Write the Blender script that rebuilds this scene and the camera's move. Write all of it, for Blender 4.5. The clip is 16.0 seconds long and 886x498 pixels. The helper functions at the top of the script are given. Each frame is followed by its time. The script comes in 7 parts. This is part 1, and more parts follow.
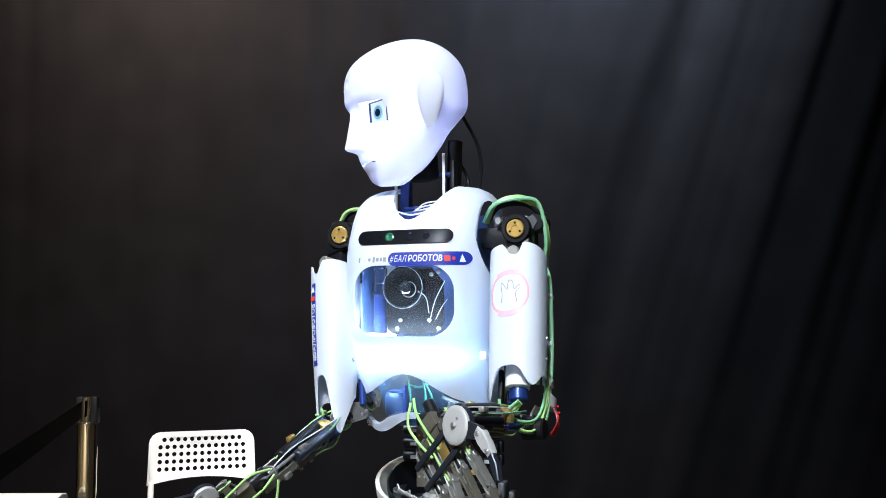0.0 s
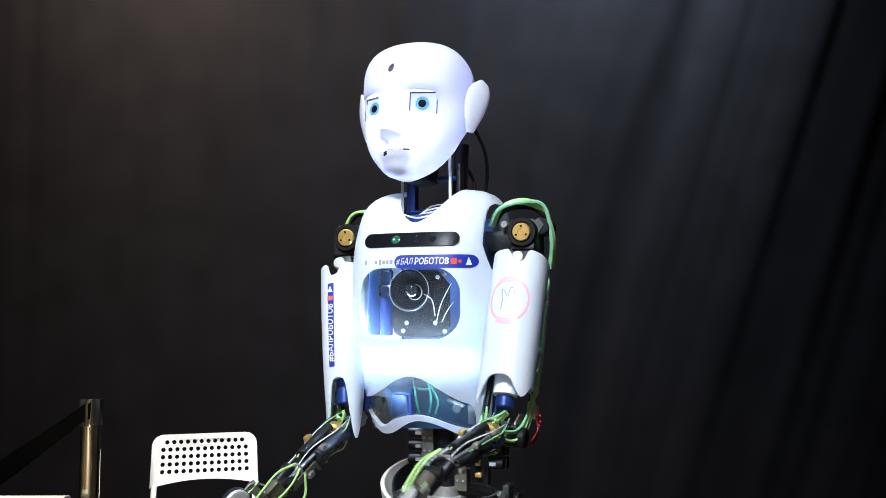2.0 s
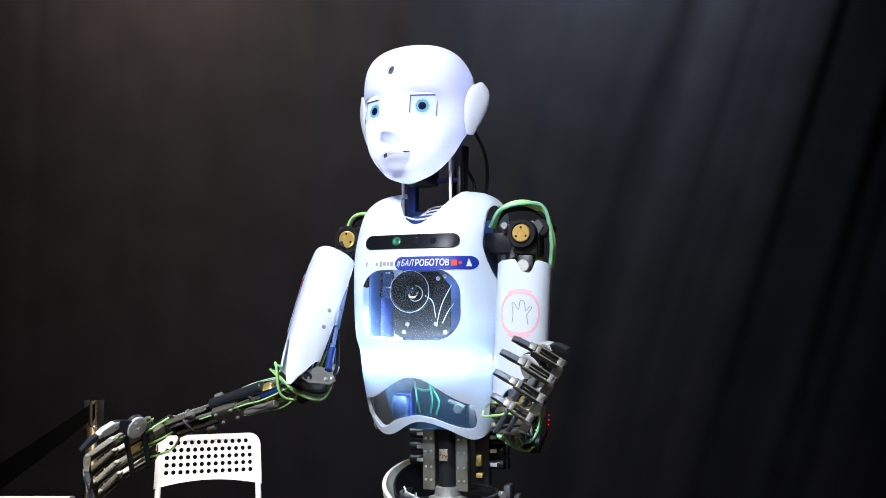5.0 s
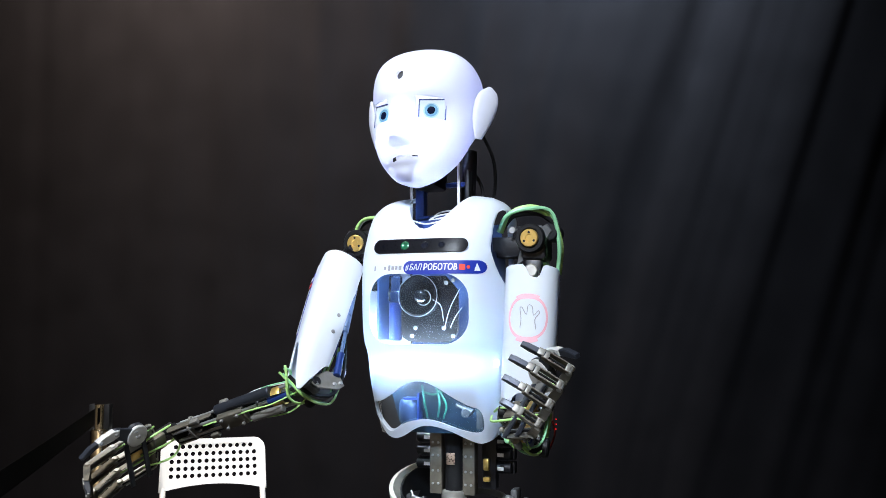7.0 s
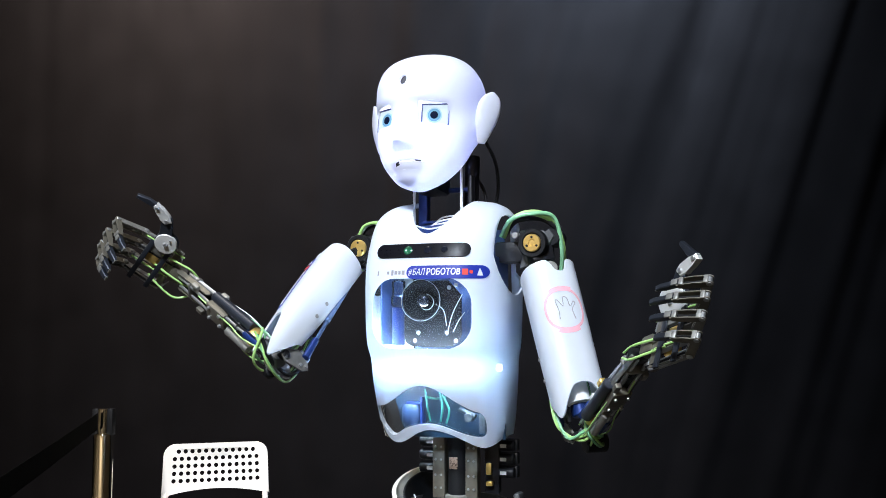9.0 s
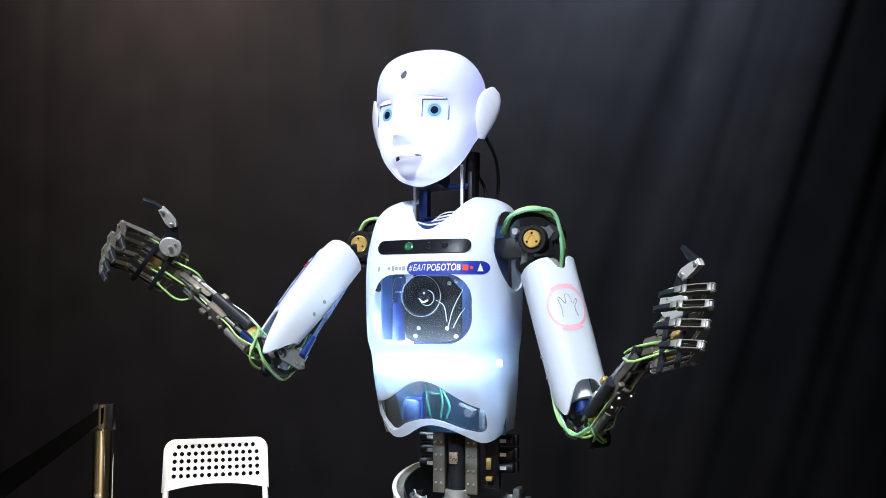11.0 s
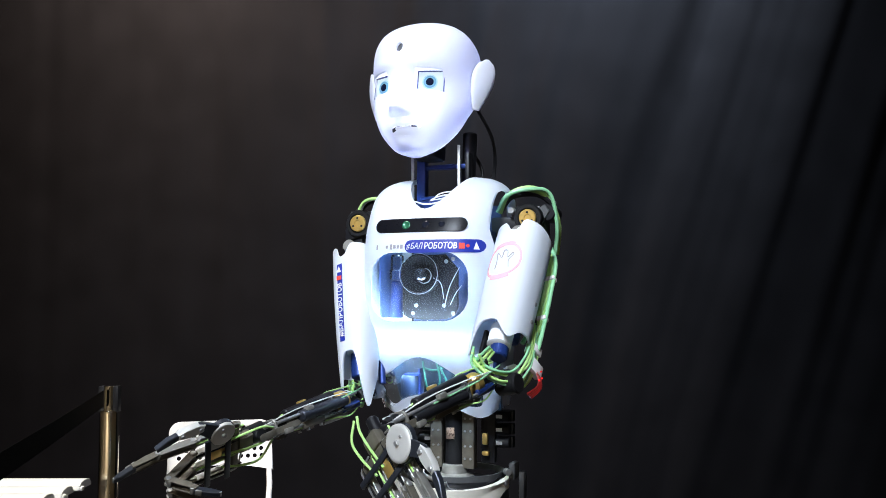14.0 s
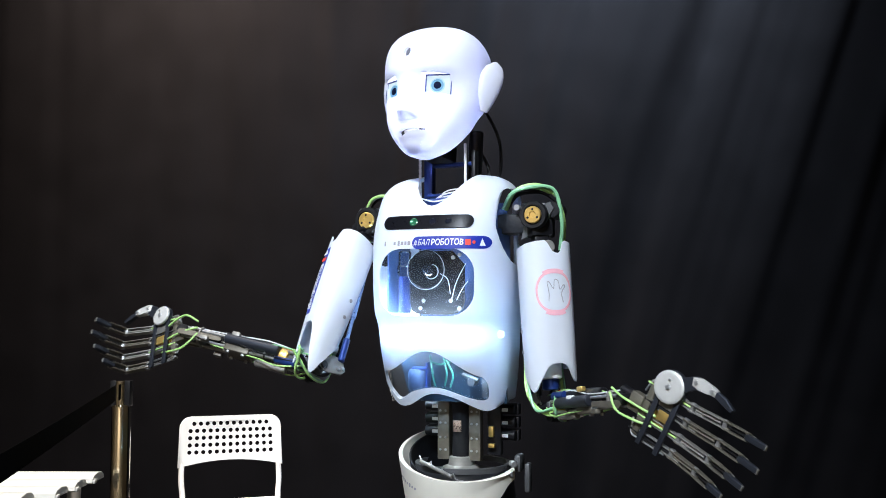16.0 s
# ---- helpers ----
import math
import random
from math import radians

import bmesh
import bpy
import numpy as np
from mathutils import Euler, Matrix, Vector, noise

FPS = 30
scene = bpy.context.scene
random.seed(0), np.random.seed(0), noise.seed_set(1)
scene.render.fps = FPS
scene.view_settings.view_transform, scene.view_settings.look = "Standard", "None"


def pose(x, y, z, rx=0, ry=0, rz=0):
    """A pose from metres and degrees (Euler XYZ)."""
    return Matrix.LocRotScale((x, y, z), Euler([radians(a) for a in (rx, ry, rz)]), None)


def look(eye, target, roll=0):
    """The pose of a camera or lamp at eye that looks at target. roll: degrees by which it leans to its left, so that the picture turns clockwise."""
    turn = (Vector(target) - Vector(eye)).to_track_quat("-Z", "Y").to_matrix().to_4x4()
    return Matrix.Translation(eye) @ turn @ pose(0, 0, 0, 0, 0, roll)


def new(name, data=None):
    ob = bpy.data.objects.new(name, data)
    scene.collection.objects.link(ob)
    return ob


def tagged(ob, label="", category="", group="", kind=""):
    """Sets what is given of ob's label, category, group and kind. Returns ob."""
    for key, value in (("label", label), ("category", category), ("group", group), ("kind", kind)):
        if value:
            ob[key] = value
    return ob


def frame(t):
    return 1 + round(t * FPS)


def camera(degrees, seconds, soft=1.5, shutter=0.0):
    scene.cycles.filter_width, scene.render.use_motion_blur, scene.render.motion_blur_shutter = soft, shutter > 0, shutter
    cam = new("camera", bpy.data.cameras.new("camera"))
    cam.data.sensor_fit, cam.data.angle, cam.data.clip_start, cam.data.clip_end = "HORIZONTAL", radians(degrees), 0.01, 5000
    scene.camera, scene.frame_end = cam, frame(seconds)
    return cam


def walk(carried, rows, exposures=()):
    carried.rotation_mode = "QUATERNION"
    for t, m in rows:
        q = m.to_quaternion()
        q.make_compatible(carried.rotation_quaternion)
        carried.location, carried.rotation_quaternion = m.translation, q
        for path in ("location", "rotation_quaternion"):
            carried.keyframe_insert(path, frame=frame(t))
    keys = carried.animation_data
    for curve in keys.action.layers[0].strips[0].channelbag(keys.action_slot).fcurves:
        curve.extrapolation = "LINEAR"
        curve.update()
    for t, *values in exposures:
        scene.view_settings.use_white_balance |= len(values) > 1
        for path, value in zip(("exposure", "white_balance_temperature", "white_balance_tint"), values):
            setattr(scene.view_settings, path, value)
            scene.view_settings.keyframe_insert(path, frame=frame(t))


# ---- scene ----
cam = camera(50, 16.0, soft=0.9, shutter=0.5)
walk(cam, [
    (0.0, pose(0.0000, -1.6550, 1.2200, 93.863, 0, -0.729)),
    (0.5, pose(0.0000, -1.6564, 1.2200, 93.916, 0, -0.702)),
    (1.0, pose(0.0000, -1.6578, 1.2200, 93.968, 0, -0.698)),
    (1.5, pose(0.0000, -1.6592, 1.2200, 94.021, 0, -0.656)),
    (2.0, pose(0.0000, -1.6606, 1.2200, 94.027, 0, -0.586)),
    (2.5, pose(0.0000, -1.6619, 1.2200, 94.015, 0, -0.515)),
    (3.0, pose(0.0000, -1.6633, 1.2200, 94.036, 0, -0.481)),
    (3.5, pose(0.0000, -1.6647, 1.2200, 94.057, 0, -0.417)),
    (4.0, pose(0.0000, -1.6661, 1.2200, 94.060, 0, -0.408)),
    (6.5, pose(0.0000, -1.6731, 1.2200, 94.268, 0, -0.234)),
    (7.0, pose(0.0000, -1.6744, 1.2200, 94.348, 0, -0.144)),
    (7.5, pose(0.0000, -1.6758, 1.2200, 94.424, 0, -0.146)),
    (8.0, pose(0.0000, -1.6772, 1.2200, 94.494, 0, -0.087)),
    (8.5, pose(0.0000, -1.6786, 1.2200, 94.572, 0, -0.027)),
    (9.0, pose(0.0000, -1.6800, 1.2200, 94.625, 0, 0.000)),
    (11.5, pose(0.0000, -1.6871, 1.2200, 94.229, 0, -0.052)),
    (12.0, pose(0.0000, -1.6886, 1.2200, 94.100, 0, -0.087)),
    (12.5, pose(0.0013, -1.6900, 1.2181, 94.062, 0, -0.044)),
    (13.0, pose(0.0080, -1.6979, 1.2086, 94.092, 0, 0.078)),
    (13.5, pose(0.0147, -1.7057, 1.2009, 93.912, 0, 0.252)),
    (14.0, pose(0.0163, -1.7136, 1.2003, 93.709, 0, 0.334)),
    (14.5, pose(0.0168, -1.7214, 1.1997, 93.590, 0, 0.479)),
    (15.0, pose(0.0172, -1.7293, 1.1992, 93.545, 0, 0.636)),
    (15.5, pose(0.0176, -1.7371, 1.1986, 93.421, 0, 0.684)),
    (16.0, pose(0.0180, -1.7450, 1.1980, 93.497, 0, 0.801)),
])

# ---- light ----
world = bpy.data.worlds.new("hall")
scene.world = world
world.use_nodes = True
world.node_tree.nodes["Background"].inputs[0].default_value = (0.75, 0.85, 1.0, 1)
world.node_tree.nodes["Background"].inputs[1].default_value = 0.003
scene.view_settings.exposure = 0.0


def area(name, eye, target, sx, sy, power, colour, spread=180):
    lamp = bpy.data.lights.new(name, "AREA")
    lamp.shape, lamp.size, lamp.size_y, lamp.energy, lamp.color, lamp.spread = "RECTANGLE", sx, sy, power, colour, radians(spread)
    ob = new(name, lamp)
    ob.matrix_world = look(eye, target)
    return ob


area("stage_light", (-0.9, -3.0, 3.9), (0, 0.05, 1.3), 0.9, 0.5, 36, (0.83, 0.93, 1.07), 62)
area("hall_light", (-1.2, 0.2, 4.3), (-0.95, 1.6, 0.6), 0.9, 0.6, 28, (1.0, 0.93, 0.84), 70)
area("curtain_light", (1.25, 2.0, 4.42), (0.85, 2.95, 3.0), 1.4, 0.2, 200, (0.72, 0.86, 1.08), 74)
area("warm_curtain_light", (-1.35, 2.0, 4.42), (-1.2, 2.95, 2.9), 1.0, 0.2, 180, (1.0, 0.82, 0.72), 80)
# added fill on the wall behind the camera, for the steel to mirror
area("rear_wall_fill", (-1.5, -5.0, 4.3), (-2.0, -6.9, 1.2), 2.0, 0.8, 230, (1.0, 0.86, 0.68))

# ---- materials ----


def material(name, colour, rough=0.5, metal=0.0, vary=0.12, scale=40.0, bump=0.1, fine=300.0, rough_vary=0.1, **extra):
    """A surface with stains at one scale and grain at a finer one."""
    m = bpy.data.materials.new(name)
    m.use_nodes = True
    n, l = m.node_tree.nodes, m.node_tree.links
    b = n["Principled BSDF"]
    b.inputs["Metallic"].default_value = metal
    for key, value in extra.items():
        b.inputs[key.replace("_", " ")].default_value = value
    co = n.new("ShaderNodeTexCoord")
    big, small = n.new("ShaderNodeTexNoise"), n.new("ShaderNodeTexNoise")
    big.inputs["Scale"].default_value, small.inputs["Scale"].default_value = scale, fine
    big.inputs["Detail"].default_value = 4
    for t in (big, small):
        l.new(co.outputs["Object"], t.inputs["Vector"])
    mix = n.new("ShaderNodeMix")
    mix.data_type = "RGBA"
    mix.inputs[6].default_value = (*[c * (1 - vary) for c in colour], 1)
    mix.inputs[7].default_value = (*[min(1, c * (1 + vary)) for c in colour], 1)
    l.new(big.outputs["Fac"], mix.inputs[0])
    l.new(mix.outputs[2], b.inputs["Base Color"])
    r = n.new("ShaderNodeMapRange")
    r.inputs["To Min"].default_value, r.inputs["To Max"].default_value = max(0.02, rough - rough_vary), min(1, rough + rough_vary)
    l.new(small.outputs["Fac"], r.inputs["Value"])
    l.new(r.outputs["Result"], b.inputs["Roughness"])
    if bump:
        bp = n.new("ShaderNodeBump")
        bp.inputs["Strength"].default_value, bp.inputs["Distance"].default_value = bump, 0.001
        l.new(small.outputs["Fac"], bp.inputs["Height"])
        l.new(bp.outputs["Normal"], b.inputs["Normal"])
    return m


def glow(name, colour, strength):
    m = bpy.data.materials.new(name)
    m.use_nodes = True
    b = m.node_tree.nodes["Principled BSDF"]
    b.inputs["Base Color"].default_value = (*[c * 0.15 for c in colour], 1)
    b.inputs["Roughness"].default_value, b.inputs["Specular IOR Level"].default_value = 0.6, 0.05
    b.inputs["Emission Color"].default_value = (*colour, 1)
    b.inputs["Emission Strength"].default_value = strength
    return m


def translucent_plastic(name, colour, through_colour, share):
    """Milky white plastic that lets the light inside shine through."""
    m = material(name, colour, rough=0.32, vary=0.02, scale=12, bump=0.03, fine=500)
    n, l = m.node_tree.nodes, m.node_tree.links
    t, mix = n.new("ShaderNodeBsdfTranslucent"), n.new("ShaderNodeMixShader")
    t.inputs["Color"].default_value = (*through_colour, 1)
    mix.inputs[0].default_value = share
    l.new(n["Principled BSDF"].outputs[0], mix.inputs[1])
    l.new(t.outputs[0], mix.inputs[2])
    l.new(mix.outputs[0], n["Material Output"].inputs["Surface"])
    return m


def clear_plastic(name, tint, rough=0.03, haze=0.016):
    """Clear acrylic sheet: mostly see-through with a sharp gloss."""
    m = bpy.data.materials.new(name)
    m.use_nodes = True
    n, l = m.node_tree.nodes, m.node_tree.links
    n.remove(n["Principled BSDF"])
    tr, gl, fr, mix = n.new("ShaderNodeBsdfTransparent"), n.new("ShaderNodeBsdfGlossy"), n.new("ShaderNodeFresnel"), n.new("ShaderNodeMixShader")
    tr.inputs[0].default_value, gl.inputs["Roughness"].default_value = (*tint, 1), rough
    fr.inputs["IOR"].default_value = 1.45
    l.new(fr.outputs[0], mix.inputs[0])
    l.new(tr.outputs[0], mix.inputs[1])
    l.new(gl.outputs[0], mix.inputs[2])
    # the strip's glow in the sheet, put in as a small translucent share
    tl, hazy = n.new("ShaderNodeBsdfTranslucent"), n.new("ShaderNodeMixShader")
    tl.inputs["Color"].default_value = (0.8, 0.9, 1.0, 1)
    hazy.inputs[0].default_value = haze
    l.new(mix.outputs[0], hazy.inputs[1])
    l.new(tl.outputs[0], hazy.inputs[2])
    l.new(hazy.outputs[0], n["Material Output"].inputs["Surface"])
    return m


SHELL = translucent_plastic("milky_plastic", (0.82, 0.83, 0.85), (0.72, 0.85, 1.0), 0.35)
HEAD = translucent_plastic("milky_head_plastic", (0.8, 0.8, 0.82), (0.8, 0.84, 1.0), 0.35)
WHITE = material("white_plastic", (0.8, 0.8, 0.8), 0.35, vary=0.03, bump=0.03)
PELVIS = material("scuffed_cream_plastic", (0.70, 0.67, 0.58), 0.38, vary=0.16, scale=14, bump=0.08)
TAPE = material("grey_tape", (0.42, 0.41, 0.37), 0.6, vary=0.2, scale=60)
PLATE = material("matt_black_plate", (0.004, 0.0045, 0.007), 0.7, vary=0.3, Specular_IOR_Level=0.04)
BLACK = material("black_anodised_metal", (0.008, 0.008, 0.01), 0.4, 0.0, vary=0.3, Specular_IOR_Level=0.3)
RUBBER = material("black_rubber", (0.008, 0.008, 0.009), 0.5, vary=0.2, scale=80, Specular_IOR_Level=0.2)
NAVY = material("blue_anodised_metal", (0.016, 0.042, 0.19), 0.35, 0.4, vary=0.2)
BLUE_STEEL = material("blue_tinted_steel", (0.16, 0.24, 0.42), 0.3, 0.7, vary=0.2, scale=90)
STEEL = material("brushed_steel", (0.42, 0.42, 0.42), 0.36, 0.75, vary=0.25, scale=90)
ALU = material("worn_aluminium", (0.27, 0.26, 0.235), 0.46, 0.55, vary=0.35, scale=60)
BRONZE = material("tarnished_alloy", (0.155, 0.14, 0.11), 0.5, 0.5, vary=0.4, scale=60)
GREY = material("grey_painted_metal", (0.085, 0.087, 0.09), 0.5, 0.4, vary=0.3, scale=60)
SENSOR = material("dark_sensor_glass", (0.006, 0.006, 0.008), 0.3, vary=0.1, bump=0, Specular_IOR_Level=0.08)
DARKBAR = material("dark_slate_metal", (0.04, 0.045, 0.058), 0.4, 0.6, vary=0.2, scale=60)
BRASS = material("brass", (0.78, 0.52, 0.16), 0.35, 0.8, vary=0.15, scale=120)
GREEN = material("yellow_green_tube", (0.45, 0.74, 0.24), 0.35, vary=0.25, scale=60, bump=0.02)
BELLY_HOSE = material("dark_green_tube", (0.03, 0.2, 0.12), 0.35, vary=0.25, scale=60, bump=0.02)
TEAL = material("pale_green_tube", (0.25, 0.55, 0.3), 0.35, vary=0.25, scale=60, bump=0.02)
WIRE_WHITE = material("white_wire_and_glint", (0.75, 0.75, 0.75), 0.4)
RED = material("red_print", (0.75, 0.05, 0.03), 0.45, vary=0.1)
RED_WIRE = material("red_wire", (0.22, 0.012, 0.01), 0.4)
PINK = material("faded_red_print", (0.78, 0.40, 0.46), 0.5, vary=0.15, scale=120)
INK = material("grey_print", (0.32, 0.31, 0.34), 0.5)
BLUE = material("blue_sticker", (0.012, 0.03, 0.3), 0.35, vary=0.06)
CLEAR = clear_plastic("clear_acrylic", (0.8, 0.9, 1.0))
BELLY_CLEAR = clear_plastic("clear_blue_acrylic", (0.7, 0.85, 1.0), haze=0.006)
ROSE = material("coppery_foil", (0.5, 0.36, 0.28), 0.3, 0.7)
FABRIC = material("black_cloth", (0.0034, 0.0032, 0.0035), 0.85, vary=0.45, scale=5, bump=0.3, fine=700, Specular_IOR_Level=0.02)
FLOOR = material("dark_carpet", (0.03, 0.03, 0.032), 0.95, vary=0.25, scale=6, bump=0.6, fine=500)
# paint of the unseen hall surfaces, toned up to reflect in the post
HALL = material("hall_paint", (0.42, 0.39, 0.34), 0.8, vary=0.15, scale=2)
CHAIR = material("white_moulded_plastic", (0.74, 0.73, 0.7), 0.4, vary=0.04, scale=15, bump=0.04)
CHAIR_LEG = material("white_powder_coat", (0.68, 0.66, 0.62), 0.4, vary=0.06, scale=30)
CHROME = material("polished_steel", (0.95, 0.86, 0.68), 0.1, 1.0, vary=0.06, scale=20, bump=0, rough_vary=0.03)
BELT = material("black_webbing", (0.002, 0.002, 0.002), 0.9, vary=0.2, scale=200, bump=0.2, Specular_IOR_Level=0.03)
BOARD = material("white_board", (0.76, 0.74, 0.68), 0.5, vary=0.05, scale=20)
LED = glow("chest_light", (0.74, 0.88, 1.0), 250.0)
INTERIOR = material("dark_teal_panel", (0.012, 0.03, 0.055), 0.4, vary=0.3, scale=30)
PALE_GREY = material("slate_blue_panel", (0.016, 0.036, 0.085), 0.45, vary=0.15, scale=30)
STRIP_END = glow("strip_end_light", (0.8, 0.92, 1.0), 9.0)
INNER = material("blue_inner_panel", (0.055, 0.115, 0.30), 0.5, vary=0.1, scale=20)
FACE_LED = glow("face_light", (0.74, 0.78, 1.0), 46.0)
EYE_WHITE = glow("eye_screen_white", (0.72, 0.86, 0.95), 0.95)
EYE_BLUE = glow("eye_screen_iris", (0.22, 0.5, 0.78), 0.75)
EYE_LIGHT = glow("eye_screen_ring", (0.5, 0.78, 0.92), 0.85)
EYE_DARK = glow("eye_screen_pupil", (0.004, 0.012, 0.05), 0.5)
STATUS = glow("red_status_light", (1.0, 0.02, 0.02), 1.2)
GREEN_EYE = material("green_coated_glass", (0.02, 0.12, 0.06), 0.08, 0.2)
GLASSY = material("dark_lens_glass", (0.01, 0.012, 0.02), 0.05)

# ---- shape helpers ----


def finish(bm, name, mat, smooth=40):
    me = bpy.data.meshes.new(name)
    bmesh.ops.recalc_face_normals(bm, faces=bm.faces)
    bm.to_mesh(me)
    bm.free()
    for one in mat if isinstance(mat, (list, tuple)) else [mat]:
        me.materials.append(one)
    if smooth:
        me.polygons.foreach_set("use_smooth", [True] * len(me.polygons))
        me.set_sharp_from_angle(angle=radians(smooth))
    return me


def part(name, bm, mat, parent, label="", at=None):
    ob = new(name, finish(bm, name, mat))
    ob.parent = parent
    if at is not None:
        ob.matrix_basis = at
    if label:
        ob["label"] = label
    return ob


def share(name, mesh, parent, at):
    ob = new(name, mesh)
    ob.parent = parent
    ob.matrix_basis = at
    return ob


def empty(name, m=None):
    ob = new(name)
    ob.empty_display_size = 0.05
    if m is not None:
        ob.matrix_basis = m
    return ob


def B():
    return bmesh.new()


def box(bm, c, s, m=Matrix(), bevel=0.0):
    got = bmesh.ops.create_cube(bm, size=1, matrix=m @ Matrix.Translation(c) @ Matrix.Diagonal((*s, 1)))
    if bevel:
        edges = list({e for v in got["verts"] for e in v.link_edges})
        bmesh.ops.bevel(bm, geom=edges, offset=bevel, segments=2, profile=0.5, affect="EDGES")
    return bm


def turned(bm, profile, m=Matrix(), n=24, loop=False):
    """A lathed body: profile of (radius, height) about z, closed at both ends; loop: a ring with a hole."""
    rings = []
    for r, z in profile:
        rings.append([bm.verts.new(m @ Vector((r * math.cos(2 * math.pi * i / n), r * math.sin(2 * math.pi * i / n), z))) for i in range(n)])
    for a, b in zip(rings, rings[1:] + rings[:1] * loop):
        for i in range(n):
            bm.faces.new((a[i], a[(i + 1) % n], b[(i + 1) % n], b[i]))
    if not loop:
        bm.faces.new(rings[0][::-1])
        bm.faces.new(rings[-1])
    return bm


def along(a, b):
    """A matrix at a whose z points to b."""
    a, b = Vector(a), Vector(b)
    return Matrix.Translation(a) @ (b - a).to_track_quat("Z", "Y").to_matrix().to_4x4()


def rod(bm, a, b, r, n=14, chamfer=0.0):
    d = (Vector(b) - Vector(a)).length
    c = chamfer or r * 0.15
    return turned(bm, [(r - c, 0), (r, c), (r, d - c), (r - c, d)], along(a, b), n)


def curve_points(points, steps=8):
    pts = [Vector(p) for p in points]
    pts = [2 * pts[0] - pts[1]] + pts + [2 * pts[-1] - pts[-2]]
    out = []
    for p0, p1, p2, p3 in zip(pts, pts[1:], pts[2:], pts[3:]):
        for i in range(steps):
            t = i / steps
            out.append(0.5 * (2 * p1 + (p2 - p0) * t + (2 * p0 - 5 * p1 + 4 * p2 - p3) * t * t + (3 * p1 - p0 - 3 * p2 + p3) * t ** 3))
    return out + [pts[-2]]


def tube(bm, points, r, n=8, steps=7, flat=1.0):
    """A round hose through the points."""
    pts = curve_points(points, steps)
    side, rings = None, []
    for i, p in enumerate(pts):
        d = (pts[min(i + 1, len(pts) - 1)] - pts[max(i - 1, 0)]).normalized()
        if side is None:
            side = d.orthogonal().normalized()
        side = (side - d * side.dot(d)).normalized()
        up = d.cross(side)
        rings.append([bm.verts.new(p + side * (r * math.cos(a)) + up * (r * flat * math.sin(a))) for a in [2 * math.pi * k / n for k in range(n)]])
    for a, b in zip(rings, rings[1:]):
        for k in range(n):
            bm.faces.new((a[k], a[(k + 1) % n], b[(k + 1) % n], b[k]))
    bm.faces.new(rings[0][::-1])
    bm.faces.new(rings[-1])
    return bm


def plate(bm, outline, thick, m=Matrix(), bevel=0.0):
    """A flat plate: outline in x and y, thickness along z about the middle."""
    lo = [bm.verts.new(m @ Vector((x, y, -thick / 2))) for x, y in outline]
    hi = [bm.verts.new(m @ Vector((x, y, thick / 2))) for x, y in outline]
    faces = [bm.faces.new(lo[::-1]), bm.faces.new(hi)]
    k = len(outline)
    for i in range(k):
        faces.append(bm.faces.new((lo[i], lo[(i + 1) % k], hi[(i + 1) % k], hi[i])))
    if bevel:
        edges = list(set(faces[0].edges) | set(faces[1].edges))
        bmesh.ops.bevel(bm, geom=edges, offset=bevel, segments=1, affect="EDGES")
    return bm


def rounded(w, h, r, n=6, cx=0.0, cy=0.0):
    """A rounded rectangle's outline."""
    out = []
    for sx, sy, a0 in ((1, 1, 0), (-1, 1, 90), (-1, -1, 180), (1, -1, 270)):
        for i in range(n + 1):
            a = radians(a0 + 90 * i / n)
            out.append((cx + sx * (w / 2 - r) + r * math.cos(a), cy + sy * (h / 2 - r) + r * math.sin(a)))
    return out


def slot(a, b, ra, rb, n=8):
    """A link plate's outline, round at both ends."""
    a, b = Vector(a), Vector(b)
    d = math.atan2(b.y - a.y, b.x - a.x)
    out = [(a.x + ra * math.cos(d + math.pi / 2 + math.pi * i / n), a.y + ra * math.sin(d + math.pi / 2 + math.pi * i / n)) for i in range(n + 1)]
    return out + [(b.x + rb * math.cos(d - math.pi / 2 + math.pi * i / n), b.y + rb * math.sin(d - math.pi / 2 + math.pi * i / n)) for i in range(n + 1)]


def circle(r, n=24, cx=0.0, cy=0.0):
    return [(cx + r * math.cos(2 * math.pi * i / n), cy + r * math.sin(2 * math.pi * i / n)) for i in range(n)]


FRONT = Matrix(((1, 0, 0, 0), (0, 0, 1, 0), (0, 1, 0, 0), (0, 0, 0, 1)))  # outline (x, y) to (x, z); thickness along y


def carve(bm, cutters, thick=0.0, offset=-1.0):
    """Thickens a surface and cuts openings through it; gives a new bmesh."""
    tmp = new("blank", bpy.data.meshes.new("blank"))
    bmesh.ops.recalc_face_normals(bm, faces=bm.faces)
    bm.to_mesh(tmp.data)
    bm.free()
    if thick:
        mod = tmp.modifiers.new("thick", "SOLIDIFY")
        mod.thickness, mod.offset = thick, offset
    made = [tmp]
    for cut in cutters:
        bmesh.ops.recalc_face_normals(cut, faces=cut.faces)
        ob = new("cut", bpy.data.meshes.new("cut"))
        cut.to_mesh(ob.data)
        cut.free()
        mod = tmp.modifiers.new("cut", "BOOLEAN")
        mod.object, mod.operation, mod.solver = ob, "DIFFERENCE", "EXACT"
        made.append(ob)
    bpy.context.view_layer.update()
    me = bpy.data.meshes.new_from_object(tmp.evaluated_get(bpy.context.evaluated_depsgraph_get()))
    out = bmesh.new()
    out.from_mesh(me)
    for ob in made:
        data = ob.data
        bpy.data.objects.remove(ob)
        bpy.data.meshes.remove(data)
    bpy.data.meshes.remove(me)
    return out


